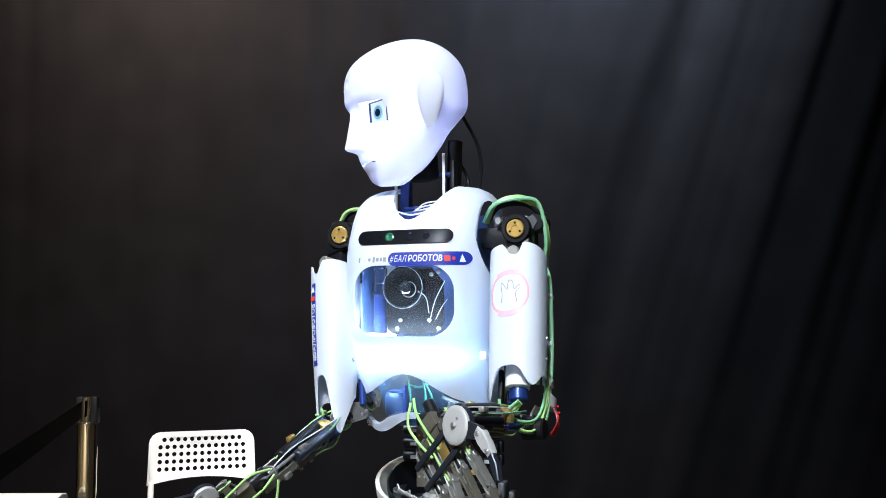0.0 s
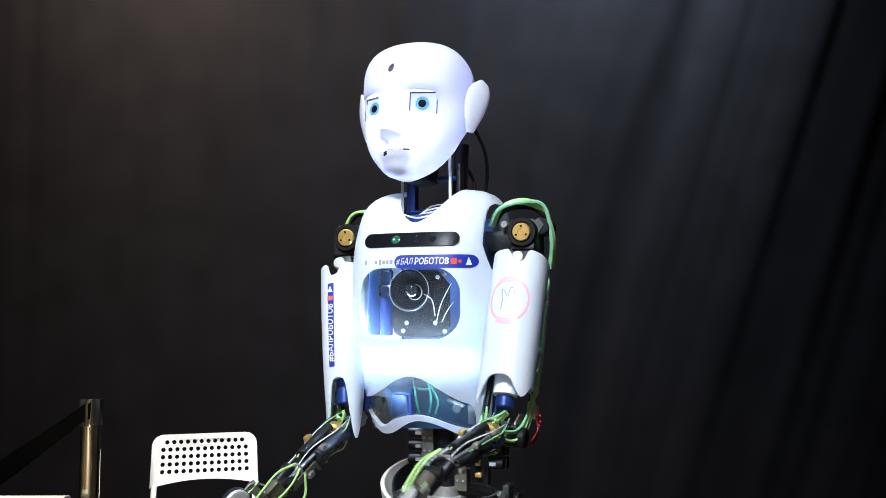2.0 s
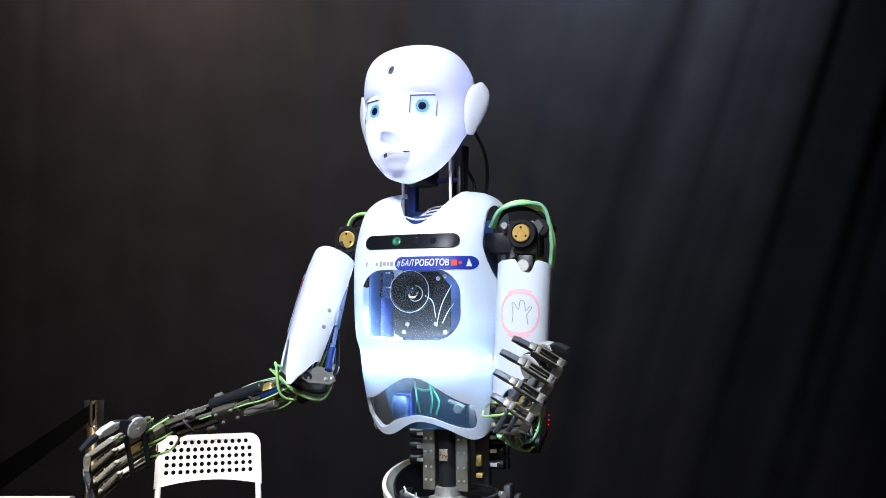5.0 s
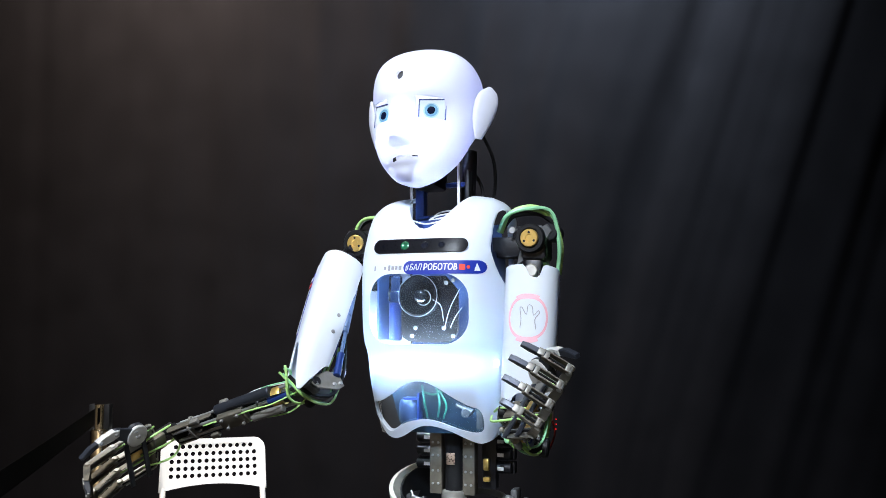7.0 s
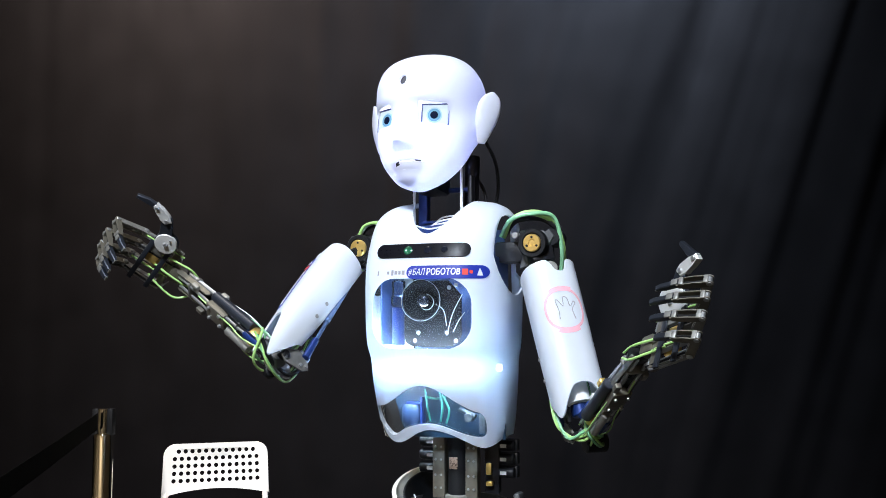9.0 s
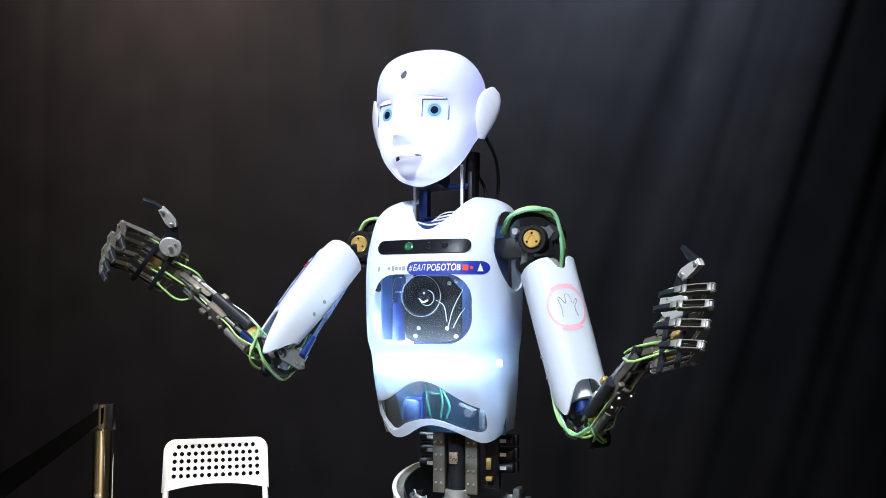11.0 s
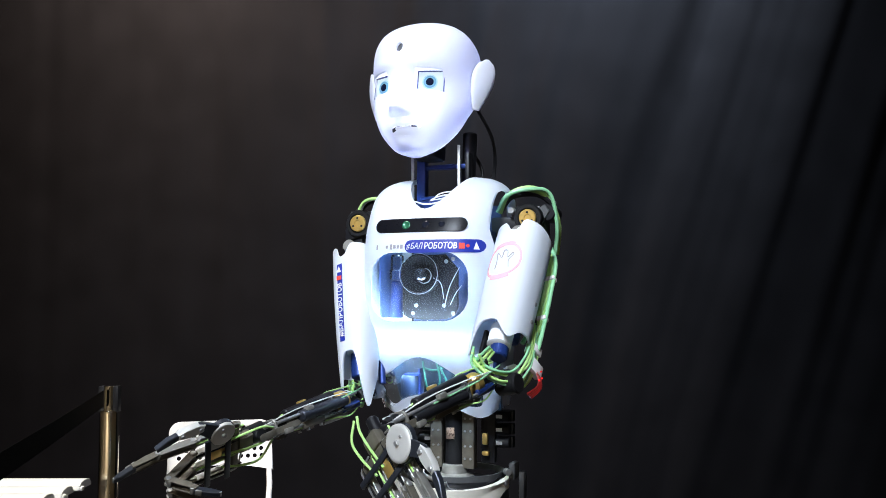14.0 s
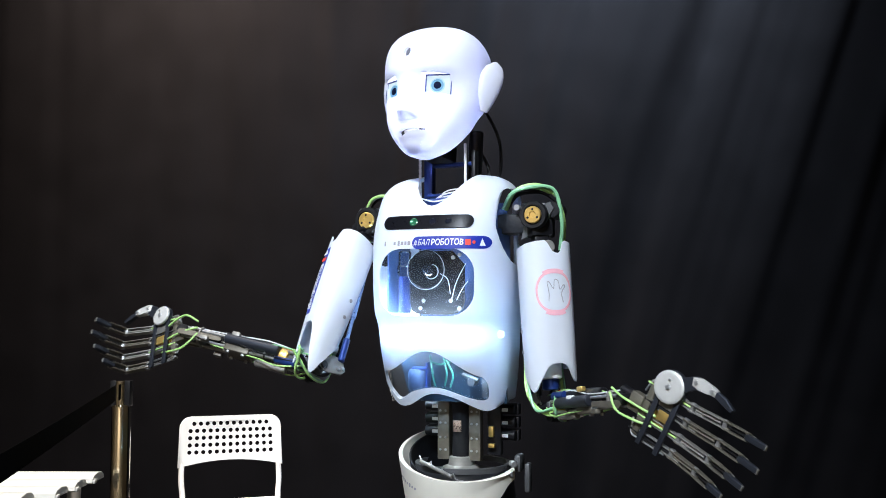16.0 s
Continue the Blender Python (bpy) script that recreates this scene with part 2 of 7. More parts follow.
def lerp_table(table, z):
    """Smooth values between the rows of a table (z first)."""
    k = 0
    while k < len(table) - 2 and z > table[k + 1][0]:
        k += 1
    a, b = table[k], table[k + 1]
    before, after = table[max(0, k - 1)], table[min(len(table) - 1, k + 2)]
    h = b[0] - a[0]
    t = min(1, max(0, (z - a[0]) / h))
    out = []
    for o, p, q, r in zip(before[1:], a[1:], b[1:], after[1:]):
        m0 = (q - o) / (b[0] - before[0]) * h
        m1 = (r - p) / (after[0] - a[0]) * h
        out.append((1 + 2 * t) * (1 - t) ** 2 * p + t * (1 - t) ** 2 * m0 + t * t * (3 - 2 * t) * q + t * t * (t - 1) * m1)
    return out


def letters(text, size, mat, parent, m, name="lettering", bold=0.0, slant=0.0):
    """Raised lettering as a mesh part."""
    cu = bpy.data.curves.new("text", "FONT")
    cu.body, cu.size, cu.extrude, cu.offset, cu.shear = text, size, 0.0002, bold, slant
    cu.align_x, cu.align_y = "LEFT", "CENTER"
    ob = new("text", cu)
    bpy.context.view_layer.update()
    me = bpy.data.meshes.new_from_object(ob.evaluated_get(bpy.context.evaluated_depsgraph_get()))
    bpy.data.objects.remove(ob)
    me.name = name
    me.materials.append(mat)
    out = new(name, me)
    out.parent, out.matrix_basis = parent, m
    return out


ROSE_GREY = material("cast_grey_metal", (0.62, 0.61, 0.58), 0.45, 0.3, vary=0.12, scale=60)

# ---- the hall ----
def hall():
    bm = B()
    box(bm, (0, -1.0, -0.05), (14, 12, 0.1))
    tagged(part("floor", bm, FLOOR, None), "dark carpeted exhibition floor", "floor", kind="structure")
    for name, c, s in (("wall_north", (0, 5.1, 2.25), (14, 0.2, 4.5)), ("wall_south", (0, -7.1, 2.25), (14, 0.2, 4.5)),
                       ("wall_east", (7.1, -1, 2.25), (0.2, 12, 4.5)), ("wall_west", (-7.1, -1, 2.25), (0.2, 12, 4.5))):
        tagged(part(name, box(B(), c, s), HALL, None), "plain dark hall wall", "wall", kind="structure")
    tagged(part("ceiling", box(B(), (0, -1, 4.55), (14.4, 12.4, 0.1)), HALL, None), "dark hall ceiling", "ceiling", kind="structure")


def curtain():
    """A hung black cloth with soft, slanting folds."""
    nx, nz = 640, 60
    bm = B()
    grid = []
    for j in range(nz + 1):
        z = 0.02 + 4.3 * j / nz
        row = []
        for i in range(nx + 1):
            x = -5.5 + 11.0 * i / nx
            u = x - 0.33 * (z - 1.2) * min(1, max(0, (x + 0.4) / 1.6))
            w = min(1.9, max(0.45, (x + 1.5) / 1.5))
            y = 0.025 * w * math.sin(u * 7.3 + 1.1 * math.sin(u * 1.9)) + 0.015 * w * math.sin(u * 15.7 + 0.6 + 0.8 * math.sin(z * 0.7))
            y += (0.009 * math.sin(u * 31 + 2.0 * math.sin(u * 3.1)) + 0.0035 * math.sin(u * 54 + 1.5 * math.sin(u * 5.3))) * min(w, 1.2) + 0.02 * noise.noise((x * 0.9, z * 0.5, 3.0))
            row.append(bm.verts.new((x, 2.95 + y * (0.12 + 0.24 * z), z)))
        grid.append(row)
    for a, b in zip(grid, grid[1:]):
        for i in range(nx):
            bm.faces.new((a[i], a[i + 1], b[i + 1], b[i]))
    ob = part("curtain", carve(bm, [], 0.004), FABRIC, None)
    tagged(ob, "black cloth backdrop hanging in soft slanting folds", "curtain", kind="structure")


hall()
curtain()

# ---- the robot ----
robot = empty("robot", pose(0.02, 0, 0, 0, 0, -20))
tagged(robot, "white translucent humanoid robot with bare metal forearms, lit from inside", "robot")

TORSO = [(1.015, 0.107, -0.082, 0.05), (1.06, 0.114, -0.104, 0.05), (1.12, 0.119, -0.13, 0.05), (1.165, 0.121, -0.143, 0.05),
         (1.19, 0.125, -0.154, 0.05), (1.25, 0.128, -0.157, 0.05), (1.32, 0.129, -0.151, 0.045), (1.37, 0.127, -0.131, 0.04),
         (1.40, 0.122, -0.105, 0.038), (1.42, 0.110, -0.078, 0.03), (1.432, 0.090, -0.05, 0.02), (1.437, 0.062, -0.03, 0.005)]
MID = -0.007  # the shell's middle


def torso_point(a, z, out=0.0):
    """The shell at height z and turn a (0: front, +90: its left)."""
    w, f, k = lerp_table(TORSO, z)
    ca, sa = math.cos(a), math.sin(a)
    e = 2 / 3.3
    x = MID + (w + out) * math.copysign(abs(sa) ** e, sa)
    depth = -f + out if ca > 0 else k + out
    return Vector((x, -depth * math.copysign(abs(ca) ** e, ca), z))


def torso_patch(x, z, out):
    """The point of the shell's front at x and z."""
    w, f, k = lerp_table(TORSO, z)
    y = max(0.0, 1 - min(1, abs((x - MID) / w)) ** 3.3) ** (1 / 3.3)
    return Vector((x, f * y - out, z))


def drape(outline_bm, out):
    """Bends a flat x-z sheet onto the shell's front."""
    for v in outline_bm.verts:
        v.co = torso_patch(v.co.x, v.co.z, out + v.co.y)
    return outline_bm


def sheet(x0, x1, z0, z1, inside, nx=48, nz=24):
    """A flat x-z grid, kept where inside(x, z) holds."""
    bm = B()
    grid = [[bm.verts.new((x0 + (x1 - x0) * i / nx, 0, z0 + (z1 - z0) * j / nz)) for i in range(nx + 1)] for j in range(nz + 1)]
    for j in range(nz):
        for i in range(nx):
            if inside(x0 + (x1 - x0) * (i + 0.5) / nx, z0 + (z1 - z0) * (j + 0.5) / nz):
                bm.faces.new((grid[j][i], grid[j][i + 1], grid[j + 1][i + 1], grid[j + 1][i]))
    bmesh.ops.delete(bm, geom=[v for v in bm.verts if not v.link_faces], context="VERTS")
    return bm


BELLY = [(-0.092, 1.046), (-0.102, 1.056), (-0.112, 1.086), (-0.090, 1.086), (-0.062, 1.101), (-0.038, 1.117), (-0.012, 1.124), (0.014, 1.117), (0.044, 1.096), (0.068, 1.082),
         (0.084, 1.077), (0.086, 1.048), (0.078, 1.036), (0.05, 1.042), (0.012, 1.057), (-0.014, 1.06), (-0.05, 1.052), (-0.072, 1.036), (-0.084, 1.036)]
HEM = [(-0.2, 0.9), (-0.2, 1.09), (-0.104, 1.062), (-0.096, 1.038), (-0.085, 1.026), (-0.07, 1.023), (-0.055, 1.028), (-0.03, 1.044), (-0.005, 1.05), (0.03, 1.041), (0.058, 1.026), (0.075, 1.018), (0.09, 1.022), (0.102, 1.036), (0.2, 1.045), (0.2, 0.9)]
CHEST = rounded(0.174, 0.114, 0.042, 8, -0.008, 1.240)


def softened(outline, times=2):
    """Rounds an outline's corners by cutting them."""
    for _ in range(times):
        out = []
        for (ax, ay), (bx, by) in zip(outline, outline[1:] + outline[:1]):
            out += [(ax * 0.75 + bx * 0.25, ay * 0.75 + by * 0.25), (ax * 0.25 + bx * 0.75, ay * 0.25 + by * 0.75)]
        outline = out
    return outline


def torso():
    n = 96
    bm, rings = B(), []
    levels = [1.015 + 0.422 * i / 84 for i in range(85)]
    for z in levels:
        rings.append([bm.verts.new(torso_point(2 * math.pi * i / n, z)) for i in range(n)])
    for a, b in zip(rings, rings[1:]):
        for i in range(n):
            bm.faces.new((a[i], a[(i + 1) % n], b[(i + 1) % n], b[i]))
    bm.faces.new(rings[-1])

    def front(outline, y0, y1):
        return plate(B(), outline, y1 - y0, Matrix.Translation((0, (y0 + y1) / 2, 0)) @ FRONT)

    cuts = [front(CHEST, -0.3, -0.03), front(softened(BELLY), -0.3, -0.03), front(softened(HEM), -0.3, 0.0)]
    neck = turned(B(), [(1, 1.345), (1, 1.5)], Matrix.Translation((-0.002, -0.03, 0)) @ Matrix.Diagonal((0.052, 0.1, 1, 1)), 36)
    cuts.append(neck)
    for s in (-1, 1):
        side = Matrix(((0, 0, s, 0), (1, 0, 0, -0.034), (0, 1, 0, 1.340), (0, 0, 0, 1)))
        cuts.append(turned(B(), [(1, 0.104), (1, 0.2)], side @ Matrix.Diagonal((0.074, 0.068, 1, 1)), 28))
        cuts[-1].normal_update()
    back = box(B(), (0, 0.06, 1.26), (0.19, 0.11, 0.44))
    cuts.append(back)
    cuts.append(box(B(), (0, 0.045, 0.995), (0.3, 0.13, 0.08)))
    shell = part("torso_shell", carve(bm, cuts, 0.0035), SHELL, robot, "milky white plastic torso shell glowing from inside")
    # clear windows
    import_w = sheet(-0.1, 0.1, 1.18, 1.305, lambda x, z: True)
    part("chest_window", drape(import_w, -0.0045), CLEAR, robot, "clear acrylic chest window")
    part("belly_window", drape(sheet(-0.1135, 0.097, 1.03, 1.13, lambda x, z: z > 1.062 - 0.035 * min(1, abs(x) / 0.07) ** 1.5), -0.0045), BELLY_CLEAR, robot, "clear acrylic belly window")
    # light strip behind the lower chest
    bm = B()
    n = 30
    top, low = [], []
    for i in range(n + 1):
        a = radians(-95 + 147 * i / n)
        top.append(bm.verts.new(torso_point(a, 1.170, -0.024)))
        low.append(bm.verts.new(torso_point(a, 1.136, -0.024)))
    for i in range(n):
        bm.faces.new((low[i], low[i + 1], top[i + 1], top[i]))
    part("light_strip", carve(bm, [], 0.002), LED, robot, "white light strip behind the shell")
    bm = B()
    cols = [[bm.verts.new(torso_point(radians(62 + 0.8 * i), z, 0.001)) for z in (1.1465, 1.149, 1.154, 1.1565)] for i in range(9)]
    for p, q in zip(cols, cols[1:]):
        for k in range(3):
            bm.faces.new((p[k], q[k], q[k + 1], p[k + 1]))
    part("light_end", carve(bm, [], 0.001), STRIP_END, robot, "bright open end of the light strip")
    # inner back panel and belly works
    part("inner_panel", box(B(), (0, 0.028, 1.22), (0.17, 0.004, 0.34), bevel=0.001), INNER, robot)
    # unseen shelf, added to let some strip light leak up behind the window
    part("added_light_shelf", box(B(), (MID, -0.03, 1.1775), (0.19, 0.11, 0.003), bevel=0.001), SHELL, robot)
    # unseen white baffle, added to throw the strip's light forward off the hoses
    bm, top, low = B(), [], []
    for i in range(31):
        a = radians(-95 + 190 * i / 30)
        top.append(bm.verts.new(torso_point(a, 1.178, -0.034)))
        low.append(bm.verts.new(torso_point(a, 1.122, -0.034)))
    for i in range(30):
        bm.faces.new((low[i], low[i + 1], top[i + 1], top[i]))
    part("added_light_baffle", carve(bm, [], 0.002), WHITE, robot)
    for s in (-1, 1):
        part("inner_side", box(B(), (MID + s * 0.099, -0.03, 1.262), (0.003, 0.10, 0.15), bevel=0.001), INNER, robot)
    part("belly_plate", box(B(), (0.0, -0.04, 1.085), (0.21, 0.004, 0.11), bevel=0.001), INTERIOR, robot)
    bm = B()
    cols = [[bm.verts.new(torso_point(radians(-92 + 6 * i), z, -0.014)) for z in (1.022, 1.05, 1.085, 1.120)] for i in range(10)]
    for p, q in zip(cols, cols[1:]):
        for k in range(3):
            bm.faces.new((p[k], q[k], q[k + 1], p[k + 1]))
    part("belly_wall", carve(bm, [], 0.002), PALE_GREY, robot)
    return shell


def chest_works():
    bm = B()
    plate(bm, [(x * 0.050, z * 0.055) for x, z in ((-0.55, 1), (0.55, 1), (1, 0.55), (1, -0.62), (0.9, -0.85), (0.7, -0.96), (0.3, -1.0), (-0.3, -1.0), (-0.75, -0.96), (-0.95, -0.85), (-1, -0.6), (-1, 0.55))], 0.006,
          Matrix.Translation((0.000, -0.108, 1.240)) @ FRONT, bevel=0.001)
    proj = part("projector_plate", bm, PLATE, robot, "black projector mounting plate")
    m = Matrix.Translation((-0.014, -0.112, 1.262)) @ Matrix.Rotation(radians(90), 4, "X")
    part("lens_barrel", turned(B(), [(0.034, -0.01), (0.034, 0.012), (0.032, 0.016), (0.031, 0.016), (0.026, 0.008), (0.020, 0.002), (0.016, 0.0), (0.012, -0.0005)], m, 40), PLATE, proj, "black lens barrel")
    # highlights on the lens drawn as white rings, here and below the glass
    part("lens_rim_glint", turned(B(), [(0.0339, 0.0160), (0.0345, 0.0160), (0.0345, 0.0168), (0.0339, 0.0168)], m, 40, True), WIRE_WHITE, proj)
    part("lens_glass", turned(B(), [(0.012, 0.0), (0.012, 0.008), (0.008, 0.0115), (0.003, 0.013)], m, 32), GLASSY, proj)
    part("lens_glint", turned(B(), [(0.0120, 0.004), (0.0132, 0.004), (0.0132, 0.0055), (0.0120, 0.0055)], m @ Matrix.Translation((0.006, -0.003, 0)), 32, True), WIRE_WHITE, proj)
    screw = finish(turned(B(), [(0.0035, 0), (0.0035, 0.002), (0.0025, 0.003)], Matrix.Rotation(radians(90), 4, "X"), 10), "screw", STEEL)
    for x, z in ((-0.03, 1.196), (0.042, 1.196), (0.026, 1.209), (-0.024, 1.209), (0.03, 1.283), (0.042, 1.287), (-0.034, 1.288)):
        share("screw", screw, proj, pose(x, -0.111, z))
    for x, z0, z1, r in ((-0.071, 1.187, 1.252, 0.011), (0.068, 1.19, 1.262, 0.009)):
        part("blue_cylinder", rod(B(), (x, -0.085, z0), (x, -0.085, z1), r), NAVY, robot, "blue anodised cylinder")
    part("clear_cup", turned(B(), [(0.013, 1.254), (0.0135, 1.27), (0.0115, 1.272), (0.0115, 1.295), (0.0095, 1.297)], Matrix.Translation((-0.071, -0.085, 0)), 20), CLEAR, robot)
    # reflections in the acrylic, modelled as thin white lines
    for pts in (((0.03, -0.122, 1.205), (0.042, -0.128, 1.24), (0.058, -0.125, 1.272)), ((0.012, -0.126, 1.255), (0.026, -0.127, 1.245), (0.03, -0.124, 1.22)),
                ((0.040, -0.12, 1.21), (0.05, -0.122, 1.228), (0.06, -0.12, 1.242))):
        part("white_wire_and_glint", tube(B(), pts, 0.0007, 6), WIRE_WHITE, robot)
    # belly hoses and brackets
    for k, pts in enumerate((((-0.03, -0.06, 1.10), (-0.005, -0.075, 1.098), (0.015, -0.07, 1.105), (0.03, -0.06, 1.12)), ((0.0, -0.07, 1.06), (0.006, -0.078, 1.085), (-0.004, -0.07, 1.115)),
                             ((0.012, -0.075, 1.058), (0.018, -0.078, 1.08), (0.004, -0.075, 1.105)), ((-0.02, -0.066, 1.06), (-0.022, -0.075, 1.085), (-0.03, -0.066, 1.112)))):
        part("hose", tube(B(), pts, 0.0018, 8), BELLY_HOSE, robot, "thin green air hose")
    part("bracket", box(box(B(), (-0.045, -0.07, 1.09), (0.028, 0.02, 0.004), bevel=0.001), (-0.033, -0.066, 1.075), (0.004, 0.02, 0.05), bevel=0.001), NAVY, robot)
    part("valve", rod(rod(B(), (0.05, -0.075, 1.068), (0.05, -0.06, 1.068), 0.008), (0.062, -0.07, 1.07), (0.03, -0.06, 1.08), 0.004), GREY, robot)
    part("clamp", box(B(), (0.073, -0.064, 1.058), (0.012, 0.01, 0.032), bevel=0.002), GREY, robot)
    part("reservoir", turned(B(), [(0.014, 1.05), (0.017, 1.054), (0.017, 1.082), (0.014, 1.088)], Matrix.Translation((-0.052, -0.068, 0)), 20), PALE_GREY, robot)


def chest_sheet(name, w, h, cx, cz, out, thick, mat, label="", parent=None):
    """A bar with round ends laid on the chest."""
    n, r = 40, h / 2
    bm, cols = B(), []
    for i in range(n + 1):
        t = -1 + 2 * i / n
        x = math.copysign(1 - (1 - abs(t)) ** 1.6, t) * w / 2
        d = max(0.0, abs(x) - (w / 2 - r))
        k = max(0.0008, math.sqrt(max(0, r * r - d * d)))
        cols.append([bm.verts.new(torso_patch(cx + x, cz + k * s, out)) for s in (-1, -0.6, 0, 0.6, 1)])
    for a, b in zip(cols, cols[1:]):
        for k in range(4):
            bm.faces.new((a[k], b[k], b[k + 1], a[k + 1]))
    return part(name, carve(bm, [], thick, 0), mat, parent or robot, label)


def on_chest(x, z, out):
    """A placing on the chest, with z outward and y up."""
    p = torso_patch(x, z, out)
    n = (torso_patch(x + 0.002, z, out) - torso_patch(x - 0.002, z, out)).cross(torso_patch(x, z + 0.002, out) - torso_patch(x, z - 0.002, out)).normalized()
    if n.y > 0:
        n = -n
    up = Vector((0, 0, 1))
    side = up.cross(n).normalized()
    up = n.cross(side)
    return Matrix.Translation(p) @ Matrix((side, up, n)).transposed().to_4x4()


def bend_to_chest(ob, x, z, out):
    """Wraps flat lettering (x right, y up) on the chest."""
    for v in ob.data.vertices:
        v.co = torso_patch(x + v.co.x, z + v.co.y, out + v.co.z)
    ob.matrix_basis = Matrix()


def front_plate_parts():
    # sensor bar across the upper chest
    bar = chest_sheet("sensor_bar", 0.163, 0.0225, -0.006, 1.3425, 0.001, 0.003, SENSOR, "black depth-sensor bar with two round lenses")
    for x, r, mat in ((-0.029, 0.0075, GREEN_EYE), (0.006, 0.0065, GLASSY), (0.034, 0.0055, GLASSY), (-0.068, 0.002, GLASSY)):
        part("sensor_lens", turned(B(), [(r, 0.0), (r, 0.0018), (r * 0.75, 0.0024), (r * 0.65, 0.0018)], on_chest(x, 1.3425, 0.0012), 24), mat, bar)
    st = chest_sheet("chest_sticker", 0.131, 0.0215, 0.037, 1.3065, 0.0006, 0.0008, BLUE, "blue sticker with white Cyrillic lettering")
    for txt, bold, x, wide_to in (("#", 0.0, -0.0255, 0.0065), ("БАЛ", 0.0, -0.0185, 0.0225), ("РОБОТОB", 0.0002, 0.0055, 0.0565)):
        t = letters(txt, 0.0145, WIRE_WHITE, st, Matrix(), bold=bold, slant=0.1 if bold else 0.25)
        wide = max(v.co.x for v in t.data.vertices)
        for v in t.data.vertices:
            v.co.x *= wide_to / wide
        bend_to_chest(t, x, 1.3065, 0.0014)
    part("red_mark", box(B(), (0, 0, 0), (0.0095, 0.0095, 0.0004)), RED, st, "", on_chest(0.0695, 1.3065, 0.0013))
    part("red_dot", plate(B(), circle(0.003, 12), 0.0004), RED, st, "", on_chest(0.0785, 1.3065, 0.0013))
    part("white_triangle", plate(B(), [(-0.0055, -0.006), (0.0055, -0.006), (0.0, 0.007)], 0.0004), WIRE_WHITE, st, "", on_chest(0.0905, 1.3065, 0.0013))
    # worn grey print beside the sticker
    for k, (x, w, h) in enumerate(((-0.082, 0.003, 0.008), (-0.062, 0.004, 0.005), (-0.054, 0.004, 0.009), (-0.0475, 0.005, 0.006), (-0.041, 0.004, 0.006), (-0.0345, 0.005, 0.007))):
        part("worn_print", box(B(), (0, 0, 0), (w, h, 0.0003)), INK, robot, "", on_chest(x, 1.3065, 0.0008))


HEAD_T = [(0.0, 0.015, 0.098, 0.056), (0.006, 0.030, 0.105, 0.046), (0.02, 0.047, 0.113, 0.024), (0.04, 0.064, 0.123, 0.004), (0.062, 0.076, 0.129, -0.014), (0.085, 0.083, 0.131, -0.030),
          (0.105, 0.087, 0.133, -0.05), (0.125, 0.089, 0.136, -0.068), (0.15, 0.091, 0.142, -0.073), (0.175, 0.092, 0.144, -0.073), (0.2, 0.089, 0.138, -0.068),
          (0.22, 0.081, 0.124, -0.055), (0.238, 0.066, 0.098, -0.034), (0.249, 0.046, 0.07, -0.012), (0.255, 0.022, 0.042, 0.012), (0.2565, 0.008, 0.034, 0.022)]


def head_point(a, z):
    w, f, k = lerp_table(HEAD_T, z)
    c, d = (f + k) / 2, (f - k) / 2
    ca, sa = math.cos(a), math.sin(a)
    e = 2 / 2.15
    x, y = w * math.copysign(abs(sa) ** e, sa), c + d * math.copysign(abs(ca) ** e, ca)
    if ca > 0:
        # brow ledge, nose, lips and chin
        nose = math.exp(-(abs(x) / 0.0165) ** 2.6) * max(0.0, min(1, (0.138 - z) / 0.072)) * (1 if z > 0.064 else max(0.0, 1 - (0.064 - z) / 0.007))
        y += 0.027 * nose
        brow = math.exp(-((z - 0.150) / 0.010) ** 2) * (1 - math.exp(-(x / 0.012) ** 2) * 0.5)
        y += 0.0028 * brow * max(0, ca) ** 0.5
        y -= 0.0035 * math.exp(-((z - 0.122) / 0.014) ** 2) * math.exp(-((abs(x) - 0.036) / 0.022) ** 2)
        y += 0.003 * math.exp(-((z - 0.045) / 0.006) ** 2) * math.exp(-(x / 0.02) ** 2)
        y += 0.0025 * math.exp(-((z - 0.031) / 0.006) ** 2) * math.exp(-(x / 0.018) ** 2)
        y += 0.004 * math.exp(-((z - 0.012) / 0.010) ** 2) * math.exp(-(x / 0.022) ** 2)
    return Vector((x, -y, z))


